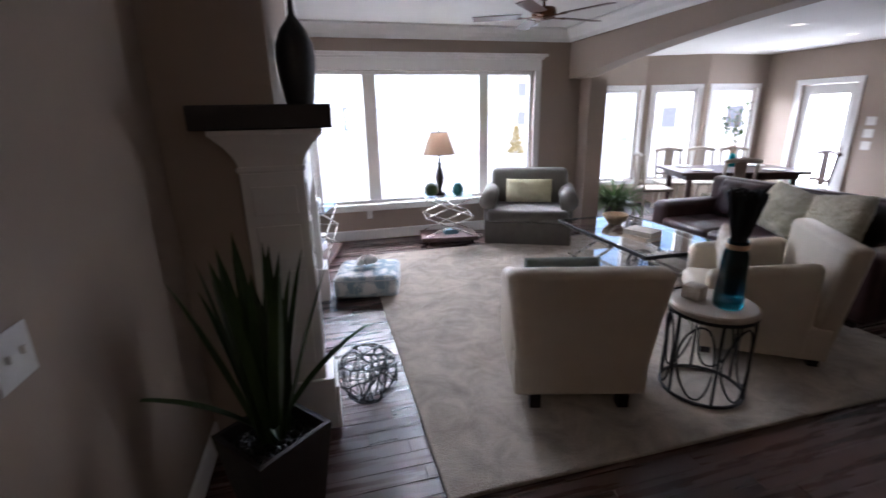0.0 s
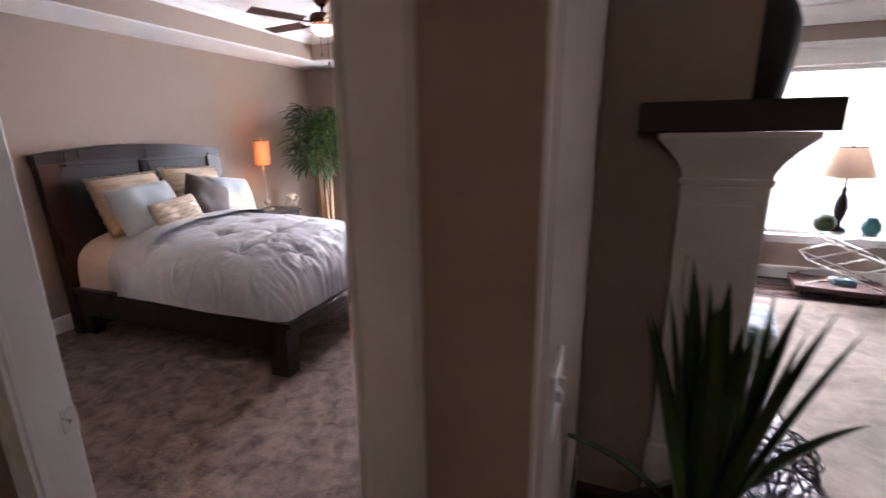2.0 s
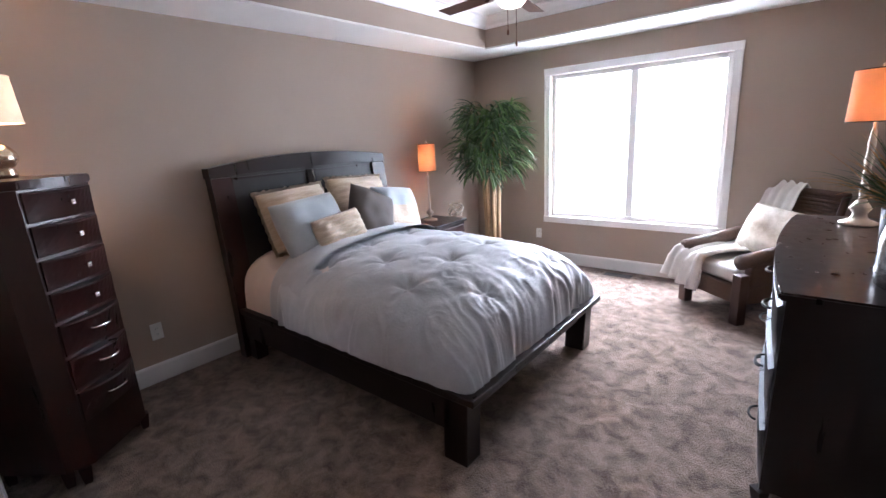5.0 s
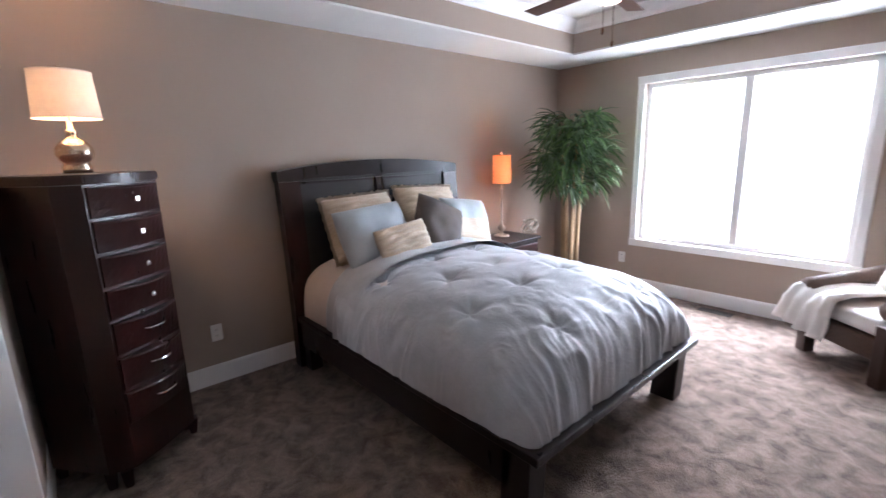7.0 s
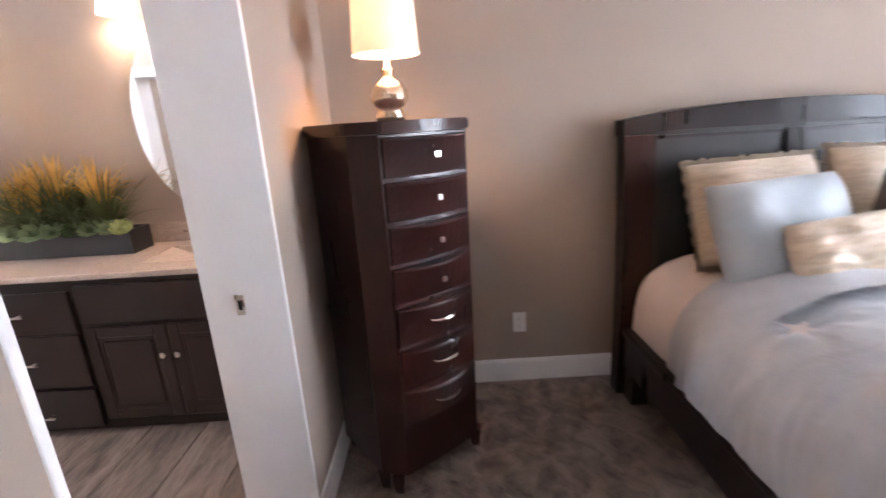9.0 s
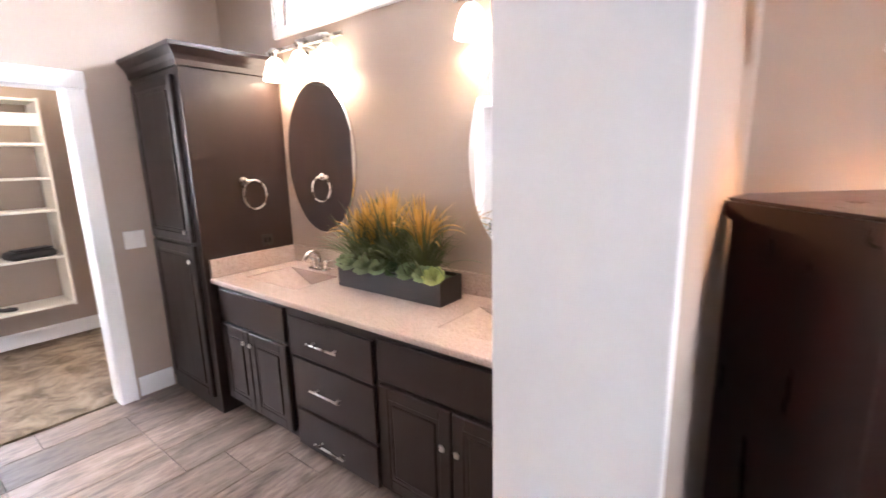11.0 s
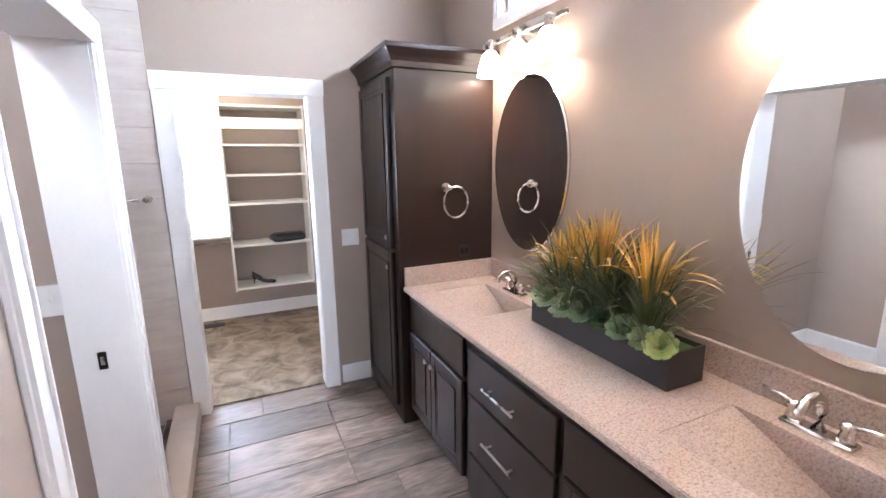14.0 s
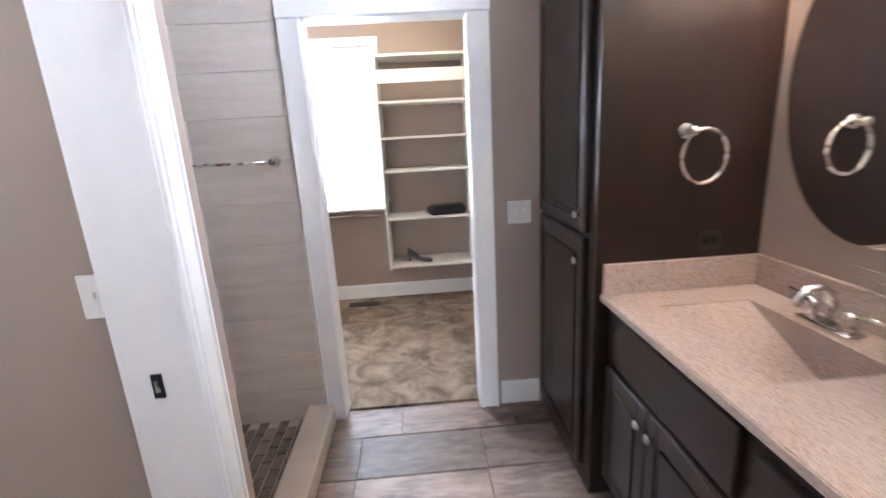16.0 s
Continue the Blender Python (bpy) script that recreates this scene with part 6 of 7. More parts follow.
structure("area_rug", boxes((0.83, 4.15, 1.88, 5.50, 0.001, 0.022), bevel=0.008), RUG, "cream shag area rug on dark planks", "rug")

IVORY = mat("ivory_leather", (0.55, 0.48, 0.38), (0.49, 0.42, 0.33), rough=0.5, scale=6, fine=120, bump=0.15)


def club_chair(m, label, pillow_mat=None):
    c = thing("club_chair", m, label, "armchair", "ivory chairs")
    part("seat_base", boxes((-0.36, 0.36, -0.36, 0.34, 0.08, 0.30), bevel=0.02), IVORY, c, smooth=True)
    part("seat_cushion", boxes((-0.25, 0.25, -0.40, 0.20, 0.302, 0.44), bevel=0.045, seg=4), IVORY, c, smooth=True)
    bm = boxes((-0.37, 0.37, 0.22, 0.36, 0.08, 0.82), bevel=0.045, seg=4)
    for v in bm.verts:
        v.co.y += 0.13 * max(0, (v.co.z - 0.3)) ** 1.1
        v.co.x *= 0.86 + 0.27 * (v.co.z / 0.82)
    part("backrest", bm, IVORY, c, smooth=True)
    for s in (-1, 1):
        bm = boxes((s * 0.31 - 0.055, s * 0.31 + 0.055, -0.36, 0.24, 0.08, 0.60), bevel=0.05, seg=4)
        for v in bm.verts:
            if v.co.z > 0.4:
                v.co.z += 0.16 * (v.co.y + 0.36)
        part("arm", bm, IVORY, c, smooth=True)
    for x in (-0.27, 0.21):
        for y in (-0.32, 0.28):
            part("leg", boxes((x, x + 0.06, y, y + 0.06, 0, 0.08), bevel=0.004), ESPRESSO, c)
    return c


club_chair(pose(1.78, 2.60, 0.022, 0, 0, 164), "ivory leather club chair on the rug")
club_chair(pose(3.20, 2.62, 0.022, 0, 0, 236), "ivory leather club chair on the rug")
p1 = thing("throw_pillow", pose(1.85, 2.80, 0.50, 14, 0, 164), "grey green pillow on the ivory chair", "pillow")
part("cover", pillow_mesh(0.48, 0.42, 0.14, seed=12.0), mat("grey_green_cloth", (0.16, 0.19, 0.17), rough=0.8, scale=12), p1, smooth=True)
p2 = thing("throw_pillow", pose(3.05, 2.68, 0.62, 12, 8, 236), "cream printed pillow on the ivory chair", "pillow")
part("cover", pillow_mesh(0.42, 0.38, 0.15, seed=13.0), CREAM_CLOTH, p2, smooth=True)

# drum side table
st = thing("drum_side_table", pose(2.47, 2.25, 0.022), "iron drum side table with a stone top", "side table")
part("tabletop", lathe([(0.001, 0.505), (0.215, 0.505), (0.225, 0.512), (0.225, 0.532), (0.215, 0.54), (0.001, 0.54)], 44), mat("travertine_top", (0.50, 0.43, 0.36), (0.38, 0.31, 0.25), rough=0.4, scale=7), st)
for z in (0.012, 0.495):
    part("hoop", tube([(0.215 * math.cos(2 * math.pi * i / 40), 0.215 * math.sin(2 * math.pi * i / 40), z) for i in range(40)], 0.010, 8, closed=True), IRON, st)
for k in range(6):
    a = math.pi * k / 3
    part("upright", tube([(0.215 * math.cos(a), 0.215 * math.sin(a), 0.01), (0.215 * math.cos(a), 0.215 * math.sin(a), 0.495)], 0.008, 8), IRON, st)
    pts = []
    for i in range(25):
        u = i / 24
        aa = a + (math.pi / 3) * (0.5 + 0.42 * math.sin(2 * math.pi * u))
        zz = 0.25 + 0.21 * math.cos(2 * math.pi * u) + 0.03 * math.sin(4 * math.pi * u)
        pts.append((0.215 * math.cos(aa), 0.215 * math.sin(aa), zz))
    part("quatrefoil", tube(pts[:-1], 0.006, 6, closed=True), IRON, st)
TEAL = glass_mat("teal_glass", (0.02, 0.22, 0.27), 0.05)
tv = thing("teal_vase", pose(2.50, 2.19, 0.563), "tall teal glass vase of black reeds", "vase")
part("vase_body", lathe([(0.001, 0), (0.07, 0), (0.075, 0.02), (0.062, 0.28), (0.05, 0.34), (0.052, 0.37), (0.046, 0.37), (0.044, 0.34), (0.056, 0.28), (0.066, 0.03), (0.001, 0.02)], 32, cap=False), TEAL, tv, smooth=True)
part("neck_band", lathe([(0.051, 0.325), (0.055, 0.327), (0.055, 0.35), (0.051, 0.352)], 28, cap=False), CANE, tv, "tan cord round the neck")
bm = bmesh.new()
random.seed(3)
for k in range(90):
    a, r = random.random() * 6.28, random.random() ** 0.5
    tube([(0.035 * r * math.cos(a), 0.035 * r * math.sin(a), 0.03), (0.03 * r * math.cos(a), 0.03 * r * math.sin(a), 0.36), (0.09 * r * math.cos(a), 0.09 * r * math.sin(a), 0.62 + random.uniform(-0.02, 0.02))], 0.005, 5, bm)
part("reeds", bm, IRON, tv, "bunch of black reeds")
top_level("trinket_box", boxes((-0.05, 0.05, -0.05, 0.05, 0, 0.075), bevel=0.006), CREAM_CLOTH, "small pale trinket box on the side table", "box", pose(2.42, 2.34, 0.563, 0, 0, 20))

# grey armchair by the window
GREY = mat("grey_brown_upholstery", (0.13, 0.118, 0.105), (0.095, 0.086, 0.077), rough=0.9, scale=10, fine=150, bump=0.3, sheen=0.3)
ga = thing("upholstered_armchair", pose(2.98, 5.68, 0.0, 0, 0, -26.5), "wide grey brown armchair with rolled arms", "armchair")
part("skirt", boxes((-0.53, 0.53, -0.40, 0.36, 0.01, 0.30), bevel=0.02), GREY, ga, smooth=True)
part("seat_cushion", boxes((-0.50, 0.50, -0.46, 0.20, 0.30, 0.46), bevel=0.06, seg=4), GREY, ga, smooth=True)
bm = boxes((-0.50, 0.50, 0.16, 0.38, 0.30, 0.90), bevel=0.08, seg=5)
part("backrest", bm, GREY, ga, smooth=True)
for s in (-1, 1):
    bm = boxes((s * 0.47 - 0.07, s * 0.47 + 0.07, -0.38, 0.34, 0.28, 0.55), bevel=0.03)
    tube([(s * 0.49, -0.40, 0.56), (s * 0.49, 0.0, 0.575), (s * 0.49, 0.30, 0.60)], 0.105, 18, bm)
    part("rolled_arm", bm, GREY, ga, smooth=True)
p3 = thing("throw_pillow", ga.matrix_world @ pose(0.0, 0.08, 0.62, -14, 0, 0), "pale yellow lumbar pillow on the armchair", "pillow")
part("cover", pillow_mesh(0.58, 0.30, 0.15, seed=15.0), mat("pale_yellow_cloth", (0.56, 0.53, 0.36), (0.46, 0.43, 0.28), rough=0.85, scale=14), p3, smooth=True)


def scissor_table(m, label):
    """Two shelves held apart by crossed metal bars."""
    s = thing("scissor_table", m, label, "side table", "scissor side tables")
    part("tabletop", boxes((-0.30, 0.30, -0.21, 0.21, 0.60, 0.612), bevel=0.003), GLASS, s, "clear glass top")
    part("lower_shelf", boxes((-0.36, 0.36, -0.23, 0.23, 0.05, 0.10), bevel=0.006), DKWOOD, s)
    for x in (-0.31, 0.27):
        for y in (-0.2, 0.16):
            part("foot", boxes((x, x + 0.04, y, y + 0.04, 0, 0.05), bevel=0.003), IRON, s)
    for y in (-0.20, 0.20):
        for a, b in ((-1, 1), (1, -1)):
            part("cross_bar", tube([(0.30 * a, y, 0.11), (0.30 * b, y, 0.35)], 0.010, 8), NICKEL, s)
            part("cross_bar", tube([(0.30 * a, y, 0.35), (0.30 * b, y, 0.59)], 0.010, 8), NICKEL, s)
    for x in (-0.30, 0.30):
        for z in (0.35, 0.59):
            part("stretcher", tube([(x, -0.20, z), (x, 0.20, z)], 0.008, 8), NICKEL, s)
    return s


scissor_table(pose(1.95, 5.90, 0.0, 0, 0, -8), "metal scissor side table with a glass top")
scissor_table(pose(0.28, 5.60, 0.0, 0, 0, 75), "metal scissor side table with a glass top")
LINEN = shade_mat("linen_bell_shade", (0.50, 0.36, 0.26), 0.25)
lamp("carved_lamp", 1.86, 5.93, 0.613, [(0.001, 0), (0.07, 0), (0.07, 0.02), (0.03, 0.04), (0.025, 0.08), (0.045, 0.15), (0.055, 0.22), (0.04, 0.30), (0.018, 0.36), (0.024, 0.39), (0.010, 0.41), (0.008, 0.6)], ESPRESSO, 0.20, 0.11, 0.51, 0.77, LINEN, 0, "unlit dark carved lamp with a linen shade", IRON)
bm = bmesh.new()
bmesh.ops.create_icosphere(bm, subdivisions=4, radius=0.085)
for v in bm.verts:
    v.co *= 1 + 0.10 * noise.noise(v.co * 70)
top_level("moss_ball", bm, LEAF, "green moss ball on the side table", "ornament", pose(1.72, 5.82, 0.70))
top_level("teal_jar", lathe([(0.001, 0), (0.05, 0), (0.075, 0.05), (0.07, 0.1), (0.04, 0.14), (0.045, 0.155), (0.035, 0.155), (0.001, 0.13)], 24), mat("teal_ceramic", (0.03, 0.20, 0.22), (0.02, 0.13, 0.15), rough=0.3), "round teal ceramic jar on the side table", "jar", pose(2.06, 5.80, 0.613))
top_level("blue_box", boxes((-0.09, 0.09, -0.06, 0.06, 0, 0.06), bevel=0.004), mat("slate_blue_box", (0.12, 0.22, 0.27), rough=0.6), "slate blue box on the lower shelf", "box", pose(1.98, 5.88, 0.102))
for k in range(3):
    top_level("basket_box", boxes((-0.13, 0.13, -0.10, 0.10, 0, 0.09), bevel=0.008), IKAT if k % 2 else BLUE_CLOTH, "pale blue woven box stacked on the table", "box", pose(0.27, 5.60, (0.102, 0.20, 0.614)[k] + 0.002, 0, 0, 70 + 8 * k))

# coffee table
ct = thing("coffee_table", pose(3.28, 3.95, 0.022), "glass coffee table on crossed metal legs", "coffee table")
part("tabletop", boxes((-0.42, 0.42, -0.68, 0.68, 0.445, 0.458), bevel=0.003), GLASS, ct, "clear glass top")
part("top_frame", boxes((-0.44, -0.42, -0.70, 0.70, 0.43, 0.46), (0.42, 0.44, -0.70, 0.70, 0.43, 0.46), (-0.42, 0.42, -0.70, -0.68, 0.43, 0.46), (-0.42, 0.42, 0.68, 0.70, 0.43, 0.46), bevel=0.003, seg=1), IRON, ct)
for y in (-0.6, 0.6):
    for a, b in ((-1, 1), (1, -1)):
        part("leg", tube([(0.40 * a, y, 0.0), (0.40 * b, y, 0.43)], 0.016, 8), NICKEL, ct)
part("lower_shelf", boxes((-0.36, 0.36, -0.60, 0.60, 0.10, 0.112), bevel=0.003), GLASS, ct)
for k, (dx, dy, c) in enumerate(((0, 0, TAN_CLOTH), (0.01, 0.0, CREAM_CLOTH))):
    bk = thing("book", pose(3.17, 3.72, 0.482 + 0.045 * k, 0, 0, 12 + 10 * k), "thick cloth-bound book stacked on the coffee table", "book", "books on the coffee table")
    part("cover", boxes((-0.10, 0.10, -0.13, 0.13, 0, 0.004), (-0.10, 0.10, -0.13, 0.13, 0.038, 0.042), (-0.10, -0.096, -0.13, 0.13, 0.004, 0.038)), c, bk)
    part("pages", boxes((-0.095, 0.093, -0.125, 0.125, 0.0045, 0.0375)), WHITE_CLOTH, bk)
top_level("driftwood_bowl", lathe([(0.001, 0.0), (0.06, 0), (0.11, 0.05), (0.125, 0.10), (0.115, 0.10), (0.09, 0.05), (0.001, 0.02)], 24), CANE, "brown bowl on the coffee table", "bowl", pose(3.30, 4.30, 0.482))
bowlorb = copy_thing(orb, pose(3.05, 3.55, 0.30) @ Matrix.Scale(0.75, 4))

# sofa
so = thing("sofa", pose(4.48, 3.55, 0.0, 0, 0, -90), "burgundy brown leather tufted sofa", "sofa")
# local: front at -y, width along x
part("base", boxes((-1.10, 1.10, -0.42, 0.44, 0.08, 0.30), bevel=0.02), BROWN_LEATHER, so, smooth=True)
for k in range(3):
    part("seat_cushion", boxes((-0.92 + k * 0.615, -0.92 + k * 0.615 + 0.605, -0.47, 0.20, 0.30, 0.46), bevel=0.05, seg=4), BROWN_LEATHER, so, smooth=True)
    bm = bmesh.new()
    x0 = -0.92 + k * 0.615
    g = []
    nn = 24
    for i in range(nn + 1):
        row = []
        for j in range(nn + 1):
            u, v = i / nn, j / nn
            e = max(0, (1 - (2 * u - 1) ** 6) * (1 - (2 * v - 1) ** 6)) ** 0.5
            tu, tv_ = (u * 3) % 1 - 0.5, (v * 3) % 1 - 0.5
            dimple = 0.03 * math.exp(-(tu * tu + tv_ * tv_) * 30)
            row.append(bm.verts.new((x0 + 0.60 * u, 0.30 - 0.17 * e + dimple * e + 0.08 * v, 0.44 + 0.42 * v)))
        g.append(row)
    for i in range(nn):
        for j in range(nn):
            bm.faces.new((g[i][j], g[i + 1][j], g[i + 1][j + 1], g[i][j + 1]))
    bmesh.ops.solidify(bm, geom=bm.faces[:], thickness=0.02)
    part("back_cushion", bm, BROWN_LEATHER, so, smooth=True)
part("backrest", boxes((-1.08, 1.08, 0.30, 0.46, 0.08, 0.86), bevel=0.05, seg=4), BROWN_LEATHER, so, smooth=True)
for s in (-1, 1):
    part("arm", boxes((s * 1.02 - 0.11, s * 1.02 + 0.11, -0.44, 0.42, 0.08, 0.62), bevel=0.07, seg=5), BROWN_LEATHER, so, smooth=True)
for x in (-1.02, 0.96):
    for y in (-0.38, 0.34):
        part("foot", boxes((x, x + 0.06, y, y + 0.06, 0, 0.08), bevel=0.004), ESPRESSO, so)
FUR = mat("cream_faux_fur", (0.56, 0.52, 0.38), (0.40, 0.36, 0.25), rough=1.0, scale=18, fine=110, bump=1.0, dist=0.02, sheen=0.5)
for k, (x, r) in enumerate(((0.05, 14), (0.48, -8))):
    pp = thing("fur_pillow", so.matrix_world @ pose(x, 0.02, 0.69, -28, r, 0), "cream faux fur pillow on the sofa", "pillow", "fur pillows")
    bm = pillow_mesh(0.47, 0.44, 0.20, seed=20 + k)
    for v in bm.verts:
        v.co += 0.012 * noise.noise_vector(v.co * 45)
    part("cover", bm, FUR, pp, smooth=True)

# fern on the floor
fern = thing("fern", pose(4.66, 6.20, 0.0), "bushy green fern in a pale pot", "plant")
part("pot", lathe([(0.001, 0), (0.11, 0), (0.15, 0.22), (0.14, 0.22), (0.13, 0.2), (0.001, 0.2)], 24), GREY, fern, smooth=True)
bm = bmesh.new()
random.seed(8)
for k in range(230):
    a = random.random() * 6.28
    blade(bm, (0.06 * math.cos(a), 0.06 * math.sin(a), 0.2), (math.cos(a) * random.uniform(0.2, 1.2), math.sin(a) * random.uniform(0.2, 1.2), 1), random.uniform(0.34, 0.60), 0.026, random.uniform(0.8, 2.0), 7)
part("fronds", bm, LEAF_LIGHT, fern)

# dining set in the nook
dt = thing("dining_table", pose(6.2, 5.72, 0.0, 0, 0, -20), "dark wooden dining table laid for a meal", "dining table")
part("tabletop", boxes((-0.85, 0.85, -0.48, 0.48, 0.72, 0.755), bevel=0.008), DKWOOD, dt)
part("apron", boxes((-0.75, 0.75, -0.38, 0.38, 0.64, 0.718)), DKWOOD, dt)
for x in (-0.72, 0.66):
    for y in (-0.38, 0.32):
        part("leg", boxes((x, x + 0.06, y, y + 0.06, 0, 0.64), bevel=0.005), DKWOOD, dt)


def dining_chair(m, material, label):
    c = thing("dining_chair", m, label, "chair", "chairs round the table")
    part("seat", boxes((-0.22, 0.22, -0.22, 0.22, 0.44, 0.48), bevel=0.012), CREAM_CLOTH, c)
    for x in (-0.21, 0.17):
        part("leg", boxes((x, x + 0.04, -0.21, -0.17, 0, 0.44), bevel=0.004), material, c)
        part("back_post", tube([(x + 0.02, 0.2, 0), (x + 0.02, 0.2, 0.46), (x + 0.02, 0.27, 0.97)], 0.02, 8), material, c)
    part("top_rail", tube([(-0.22, 0.27, 0.95), (0, 0.29, 0.985), (0.22, 0.27, 0.95)], 0.028, 8), material, c)
    part("splat", boxes((-0.07, 0.07, 0.235, 0.25, 0.50, 0.96), bevel=0.004), material, c)
    part("back_rail", boxes((-0.19, 0.19, 0.21, 0.235, 0.56, 0.60), bevel=0.004), material, c)
    return c


ANT = mat("antique_white_wood", (0.55, 0.49, 0.42), (0.45, 0.39, 0.33), rough=0.5, scale=8)
for x, y, r, mm in ((-0.52, 0.66, 0, ANT), (0.0, 0.68, 0, ANT), (0.5, 0.66, 0, ANT), (-1.02, 0.05, 90, ANT), (1.05, 0, -90, DKWOOD), (-0.35, -0.7, 180, ANT)):
    dining_chair(dt.matrix_world @ pose(x, y, 0, 0, 0, r), mm, "antique white dining chair at the table" if mm is ANT else "dark wooden dining chair at the table")
bv = thing("branch_vase", dt.matrix_world @ pose(0.15, 0.25, 0.756), "turquoise vase of flowering branches", "vase")
part("vase_body", lathe([(0.001, 0), (0.05, 0), (0.07, 0.06), (0.04, 0.16), (0.03, 0.2), (0.024, 0.2), (0.001, 0.05)], 20), mat("turquoise_glaze", (0.03, 0.40, 0.45), rough=0.2), bv, smooth=True)
b1, b2 = bmesh.new(), bmesh.new()
random.seed(17)
for k in range(9):
    a = random.random() * 6.28
    tip = Vector((0.26 * math.cos(a) * random.random(), 0.26 * math.sin(a) * random.random(), random.uniform(0.62, 0.95)))
    tube([(0, 0, 0.05), tip * 0.5 + Vector((0, 0, 0.08)), tip], 0.004, 5, b1)
    for j in range(10):
        p = tip * random.uniform(0.5, 1.0)
        blade(b2, p, (random.uniform(-1, 1), random.uniform(-1, 1), random.uniform(0, 1)), 0.075, 0.04, 0.4, 3)
part("branches", b1, CANE, bv), part("leaves", b2, LEAF_LIGHT, bv)
for x, y in ((-0.55, 0.28), (0.5, 0.28), (-0.5, -0.28), (0.45, -0.28)):
    top_level("plate", lathe([(0.001, 0), (0.07, 0), (0.13, 0.014), (0.13, 0.018), (0.07, 0.006), (0.001, 0.006)], 24), PLATE, "white dinner plate on the dining table", "plate", dt.matrix_world @ pose(x, y, 0.7565))
ceiling_fan(2.55, 4.6, LIV_CEIL, "dark ceiling fan in the living room", 10, lit=False)
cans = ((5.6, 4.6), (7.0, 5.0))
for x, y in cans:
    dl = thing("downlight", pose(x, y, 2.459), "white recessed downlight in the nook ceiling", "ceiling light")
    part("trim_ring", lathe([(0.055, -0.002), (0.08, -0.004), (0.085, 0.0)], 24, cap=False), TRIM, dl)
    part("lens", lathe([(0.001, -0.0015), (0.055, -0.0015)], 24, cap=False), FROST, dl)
# two more downlights, out of view, added for warm fill from behind the camera
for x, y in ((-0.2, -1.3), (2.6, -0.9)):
    tagged(copy_thing(dl, pose(x, y, LIV_CEIL - 0.001)), "unseen downlight added to the hall ceiling as warm fill", "ceiling light")
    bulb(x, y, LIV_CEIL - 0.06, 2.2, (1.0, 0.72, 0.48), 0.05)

# ---- outdoors ----
# overexposed outdoors: its brightness is put into the ground's pale colour
PALE_GROUND = mat("glare_pale_lawn", (0.74, 0.72, 0.68), (0.58, 0.55, 0.49), rough=0.95, scale=0.15, fine=3, bump=0.2, dist=0.05)
bm = bmesh.new()
bmesh.ops.create_grid(bm, x_segments=2, y_segments=2, size=1500)
g = structure("ground", bm, PALE_GROUND, "pale ground lightened for the outdoor glare", "ground")
g.location.z = -0.45
# siding and shingle colours are near white, imitating glare through the windows
SIDING = mat("pale_siding", (0.78, 0.78, 0.78), (0.70, 0.70, 0.70), rough=0.8, scale=1, fine=8, stretch=(1, 1, 8))
ROOF = mat("glare_pale_shingle", (0.60, 0.61, 0.63), (0.52, 0.53, 0.55), rough=0.9, scale=1.5, fine=12)
DIMGLASS = mat("house_window_glass", (0.22, 0.23, 0.25), rough=0.25, bump=0)


def house(m, w, d, h, label):
    o = thing("house", m, label, "house")
    part("wall", boxes((-w / 2, w / 2, -d / 2, d / 2, 0, h)), SIDING, o)
    bm = bmesh.new()
    e = 0.4
    r = h + w * 0.2
    A = [bm.verts.new(p) for p in ((-w / 2 - e, -d / 2 - e, h), (w / 2 + e, -d / 2 - e, h), (w / 2 + e, d / 2 + e, h), (-w / 2 - e, d / 2 + e, h), (0, -d / 2 - e, r), (0, d / 2 + e, r))]
    for f in ((0, 1, 4), (2, 3, 5), (1, 2, 5, 4), (3, 0, 4, 5), (0, 1, 2, 3)):
        bm.faces.new([A[i] for i in f])
    part("roof", bm, ROOF, o)
    for x in (-w * 0.28, w * 0.05, w * 0.3):
        for z in ([0.9] if h < 4 else [0.9, 3.6]):
            win = part("window", boxes((x - 0.5, x + 0.5, -d / 2 - 0.05, -d / 2 + 0.02, z, z + 1.4), bevel=0.01, seg=1), TRIM, o)
            part("pane", boxes((x - 0.42, x + 0.42, -d / 2 - 0.06, -d / 2 - 0.05, z + 0.08, z + 1.32)), DIMGLASS, win)
    return o


house(pose(25, 46, -0.45, 0, 0, -28), 11, 9, 5.6, "pale two-storey house with a grey roof lightened for glare")
house(pose(13.0, 72, -0.45, 0, 0, 80), 10, 9, 3.2, "distant pale bungalow with a grey roof lightened for glare")
house(pose(0.0, 78, -0.45, 0, 0, 85), 12, 9, 3.4, "distant pale bungalow with a grey roof lightened for glare")
house(pose(28.0, 27, -0.45, 0, 0, -45), 11, 9, 5.2, "pale two-storey house with a grey roof lightened for glare")
shrub = thing("yellow_shrub", pose(10.5, 23.0, -0.45) @ Matrix.Scale(0.62, 4), "yellowing conical shrub on the lawn", "shrub")
bm = bmesh.new()
random.seed(5)
for k in range(500):
    z = random.random() ** 1.3 * 2.2
    r = 0.75 * (1 - z / 2.4) * random.uniform(0.5, 1)
    a = random.random() * 6.28
    blade(bm, (r * math.cos(a), r * math.sin(a), z), (math.cos(a), math.sin(a), 1.0), 0.28, 0.12, 0.3, 2)
part("foliage", bm, mat("yellow_foliage", (0.55, 0.45, 0.20), (0.42, 0.33, 0.13), rough=0.8), shrub)
part("trunk", lathe([(0.06, 0), (0.04, 0.6)], 8), CANE, shrub)
copy_thing(shrub, pose(8.4, 23.0, -0.45) @ Matrix.Scale(0.62, 4))

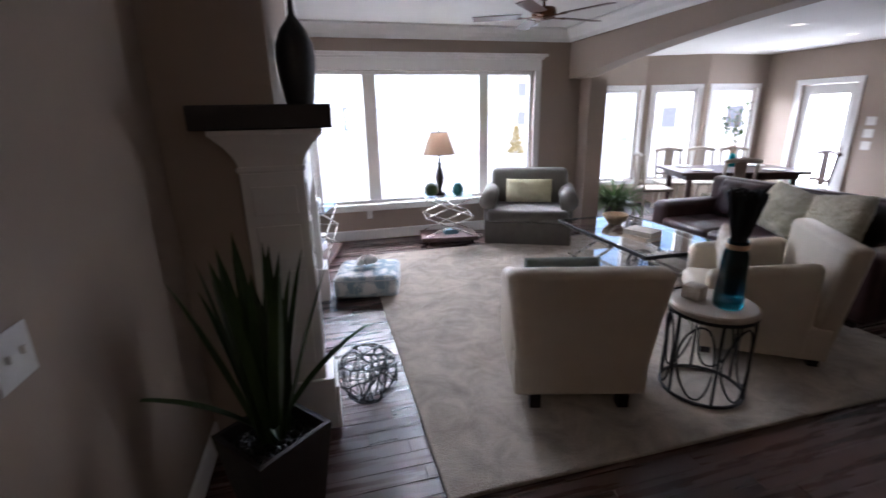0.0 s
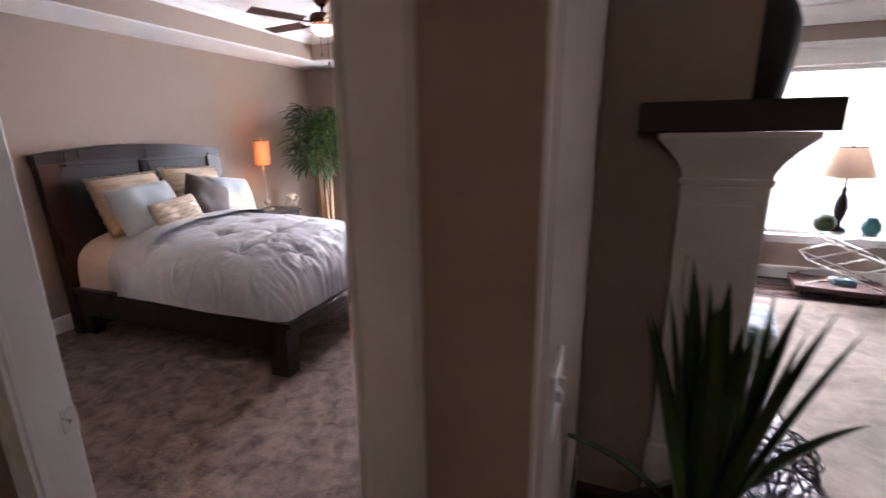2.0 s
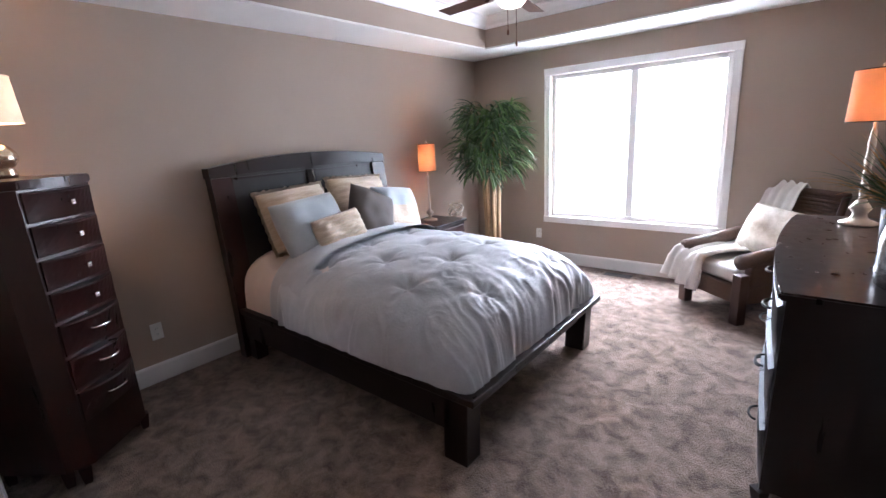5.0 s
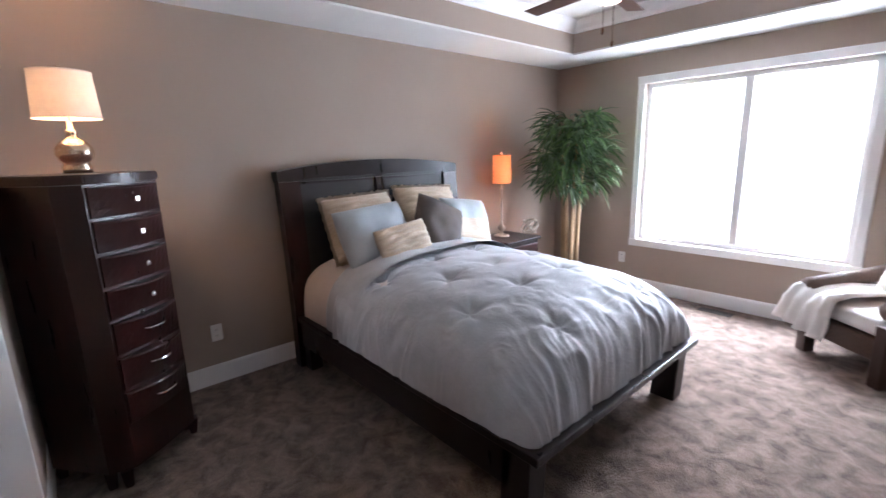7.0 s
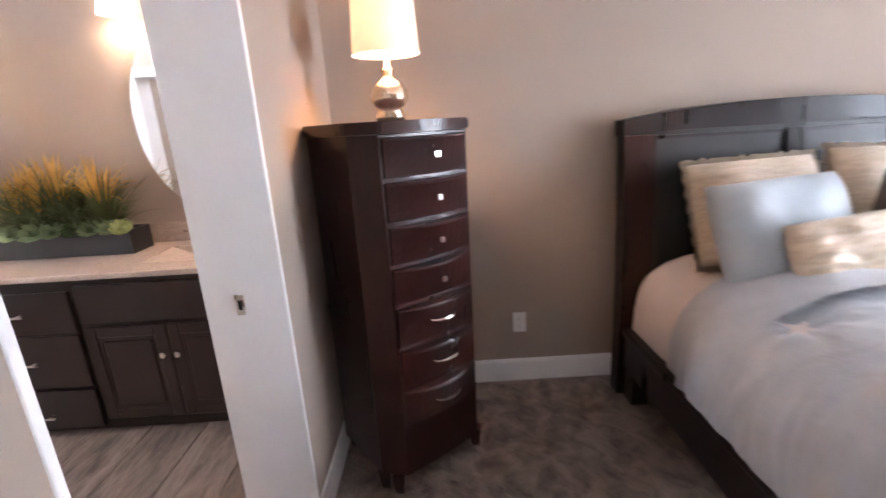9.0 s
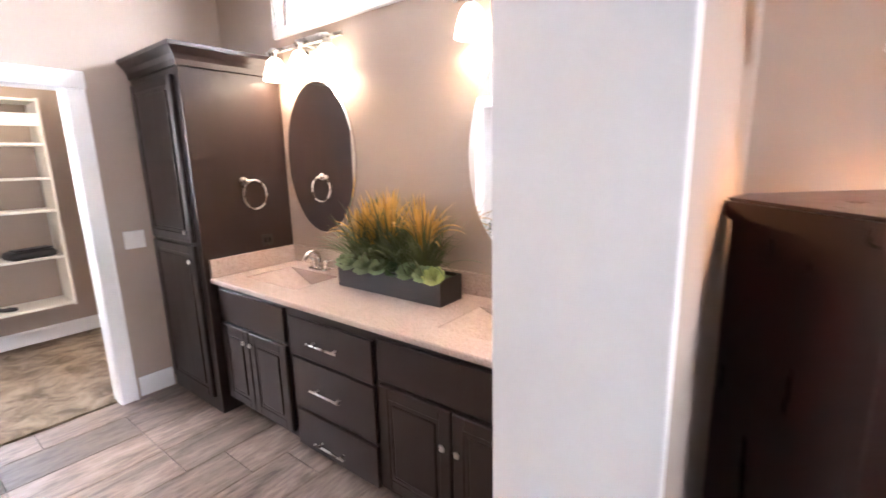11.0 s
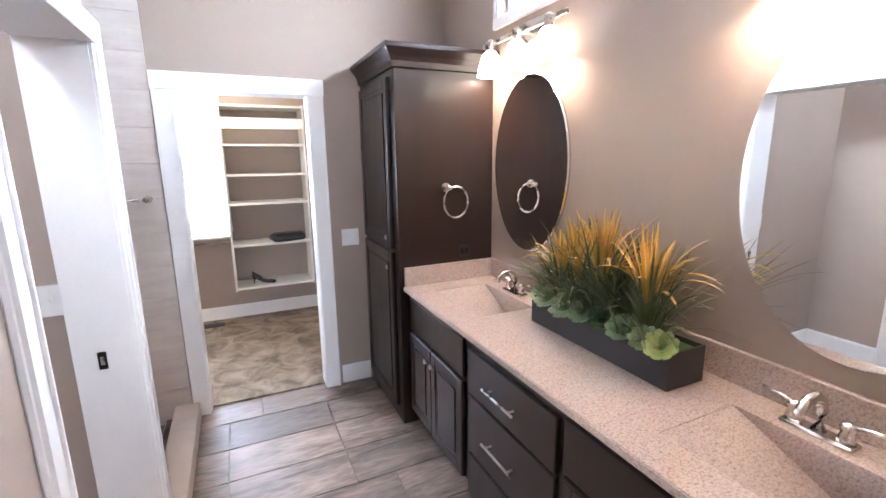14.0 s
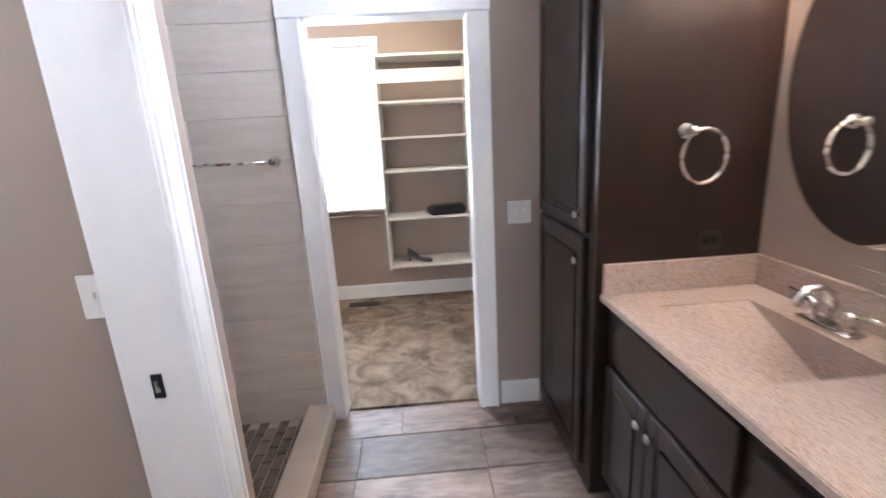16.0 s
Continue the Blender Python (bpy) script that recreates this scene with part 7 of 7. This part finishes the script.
# ---- laid pieces: planks and tiles ----


def shared_piece(name, bm, material):
    me = bpy.data.meshes.new(name)
    bmesh.ops.recalc_face_normals(bm, faces=bm.faces)
    bm.to_mesh(me)
    bm.free()
    me.materials.append(material)
    return me


def lay(name, me, parent, m):
    ob = new(name, me)
    ob.parent = parent
    ob.matrix_basis = m
    return ob


random.seed(40)
living_floor = bpy.data.objects["living_subfloor"]
PW = 0.095
plank_meshes = [shared_piece("plank", boxes((-L / 2 + 0.0006, L / 2 - 0.0006, -PW / 2 + 0.0008, PW / 2 - 0.0008, -0.006, 0.0), bevel=0.0015, seg=1), PLANK) for L in (0.9, 1.2, 1.5)]
lens = (0.9, 1.2, 1.5)
rest = bmesh.new()
row = 0
y = -1.0
count = 0
while y < 6.27:
    x = -1.4 + random.uniform(-0.8, 0)
    while x < 8.0:
        k = random.randrange(3)
        L = lens[k]
        x0, x1 = max(x, -1.4 if y < 1.15 else -0.2), min(x + L, 7.95)
        if x1 - x0 > 0.05:
            near = x0 < 1.2 and y > 0.0 and x0 == x and x1 == x + L
            if near and count < 290:
                lay("plank", plank_meshes[k], living_floor, pose(x + L / 2, y + PW / 2, random.uniform(-0.0006, 0.0006)))
                count += 1
            else:
                box(rest, x0 + 0.0015, x1 - 0.0015, y + 0.0015, y + PW - 0.0015, -0.006, random.uniform(-0.0006, 0.0006))
        x += L
    y += PW
r = tagged(part("planks", rest, PLANK, living_floor), "dark hand-scraped floor planks", kind="stuff")

TILE = mat("grey_brown_wood_tile", (0.325, 0.25, 0.205), (0.085, 0.060, 0.048), rough=0.48, spec=0.35, scale=2.2, fine=12, bump=0.10, dist=0.002, stretch=(1.0, 4.5, 1), random=0.3, contrast=0.46, fine_amount=0.45, detail=7, rugged=0.62, swirl=0.9)
bath_floor = bpy.data.objects["bath_subfloor"]
TL, TW = 0.60, 0.29
tile_me = shared_piece("floor_tile", boxes((-TL / 2 + 0.0025, TL / 2 - 0.0025, -TW / 2 + 0.0025, TW / 2 - 0.0025, -0.008, 0.0), bevel=0.0015, seg=1), TILE)
rowi = 0
y = BATH_S - 0.10
while y < 1.15:
    off = -3.11 + (0.20 if rowi % 2 else 0.0) - 3 * TL + (0.2 if rowi % 3 == 2 else 0)
    x = off
    while x < -1.55:
        x0, x1, y0, y1 = max(x, BATH_W), min(x + TL, -1.55 if y > -1.0 else -2.745), max(y, BATH_S - 0.06), min(y + TW, 1.15)
        if x1 > x0 + 0.02 and y1 > y0 + 0.02:
            if x1 - x0 > TL - 0.001 and y1 - y0 > TW - 0.001:
                lay("floor_tile", tile_me, bath_floor, pose(x + TL / 2, y + TW / 2, 0))
            else:
                lay("floor_tile", shared_piece("floor_tile", boxes((x0 + 0.0025, x1 - 0.0025, y0 + 0.0025, y1 - 0.0025, -0.008, 0.0), bevel=0.0015, seg=1), TILE), bath_floor, Matrix())
        x += TL
    y += TW
    rowi += 1

# wood-look tiles on the shower's end wall
wall_s = bpy.data.objects["wall_bath_south"]
RH, RL = 0.20, 0.92
z, rowi = 0.012, 0
while z < 2.79:
    x = -2.70 - (0.0 if rowi % 2 == 0 else 0.46)
    while x < -1.56:
        x0, x1 = max(x, -2.70), min(x + RL, -1.552)
        if x1 - x0 > 0.02:
            lay("wall_tile", shared_piece("wall_tile", boxes((x0 + 0.001, x1 - 0.001, BATH_S + 0.001, BATH_S + 0.011, z + 0.001, min(z + RH, 2.798) - 0.001), bevel=0.0012, seg=1), STONE), wall_s, Matrix())
        x += RL
    z += RH
    rowi += 1

MOSAIC = mat("taupe_mosaic_tile", (0.22, 0.17, 0.145), (0.12, 0.09, 0.078), rough=0.4, scale=12, fine=60, bump=0.05, random=0.3)
pan = bpy.data.objects["shower_pan"]
mos = shared_piece("mosaic_tile", boxes((-0.024, 0.024, -0.052, 0.052, 0.0, 0.006), bevel=0.0015, seg=1), MOSAIC)
nx = 0
x = -2.575
while x < -1.95:
    y = BATH_S + 0.06 + (0.055 if nx % 2 else 0.0)
    while y < -1.03:
        lay("mosaic_tile", mos, pan, pose(x, y, 0.012))
        y += 0.11
    x += 0.053
    nx += 1
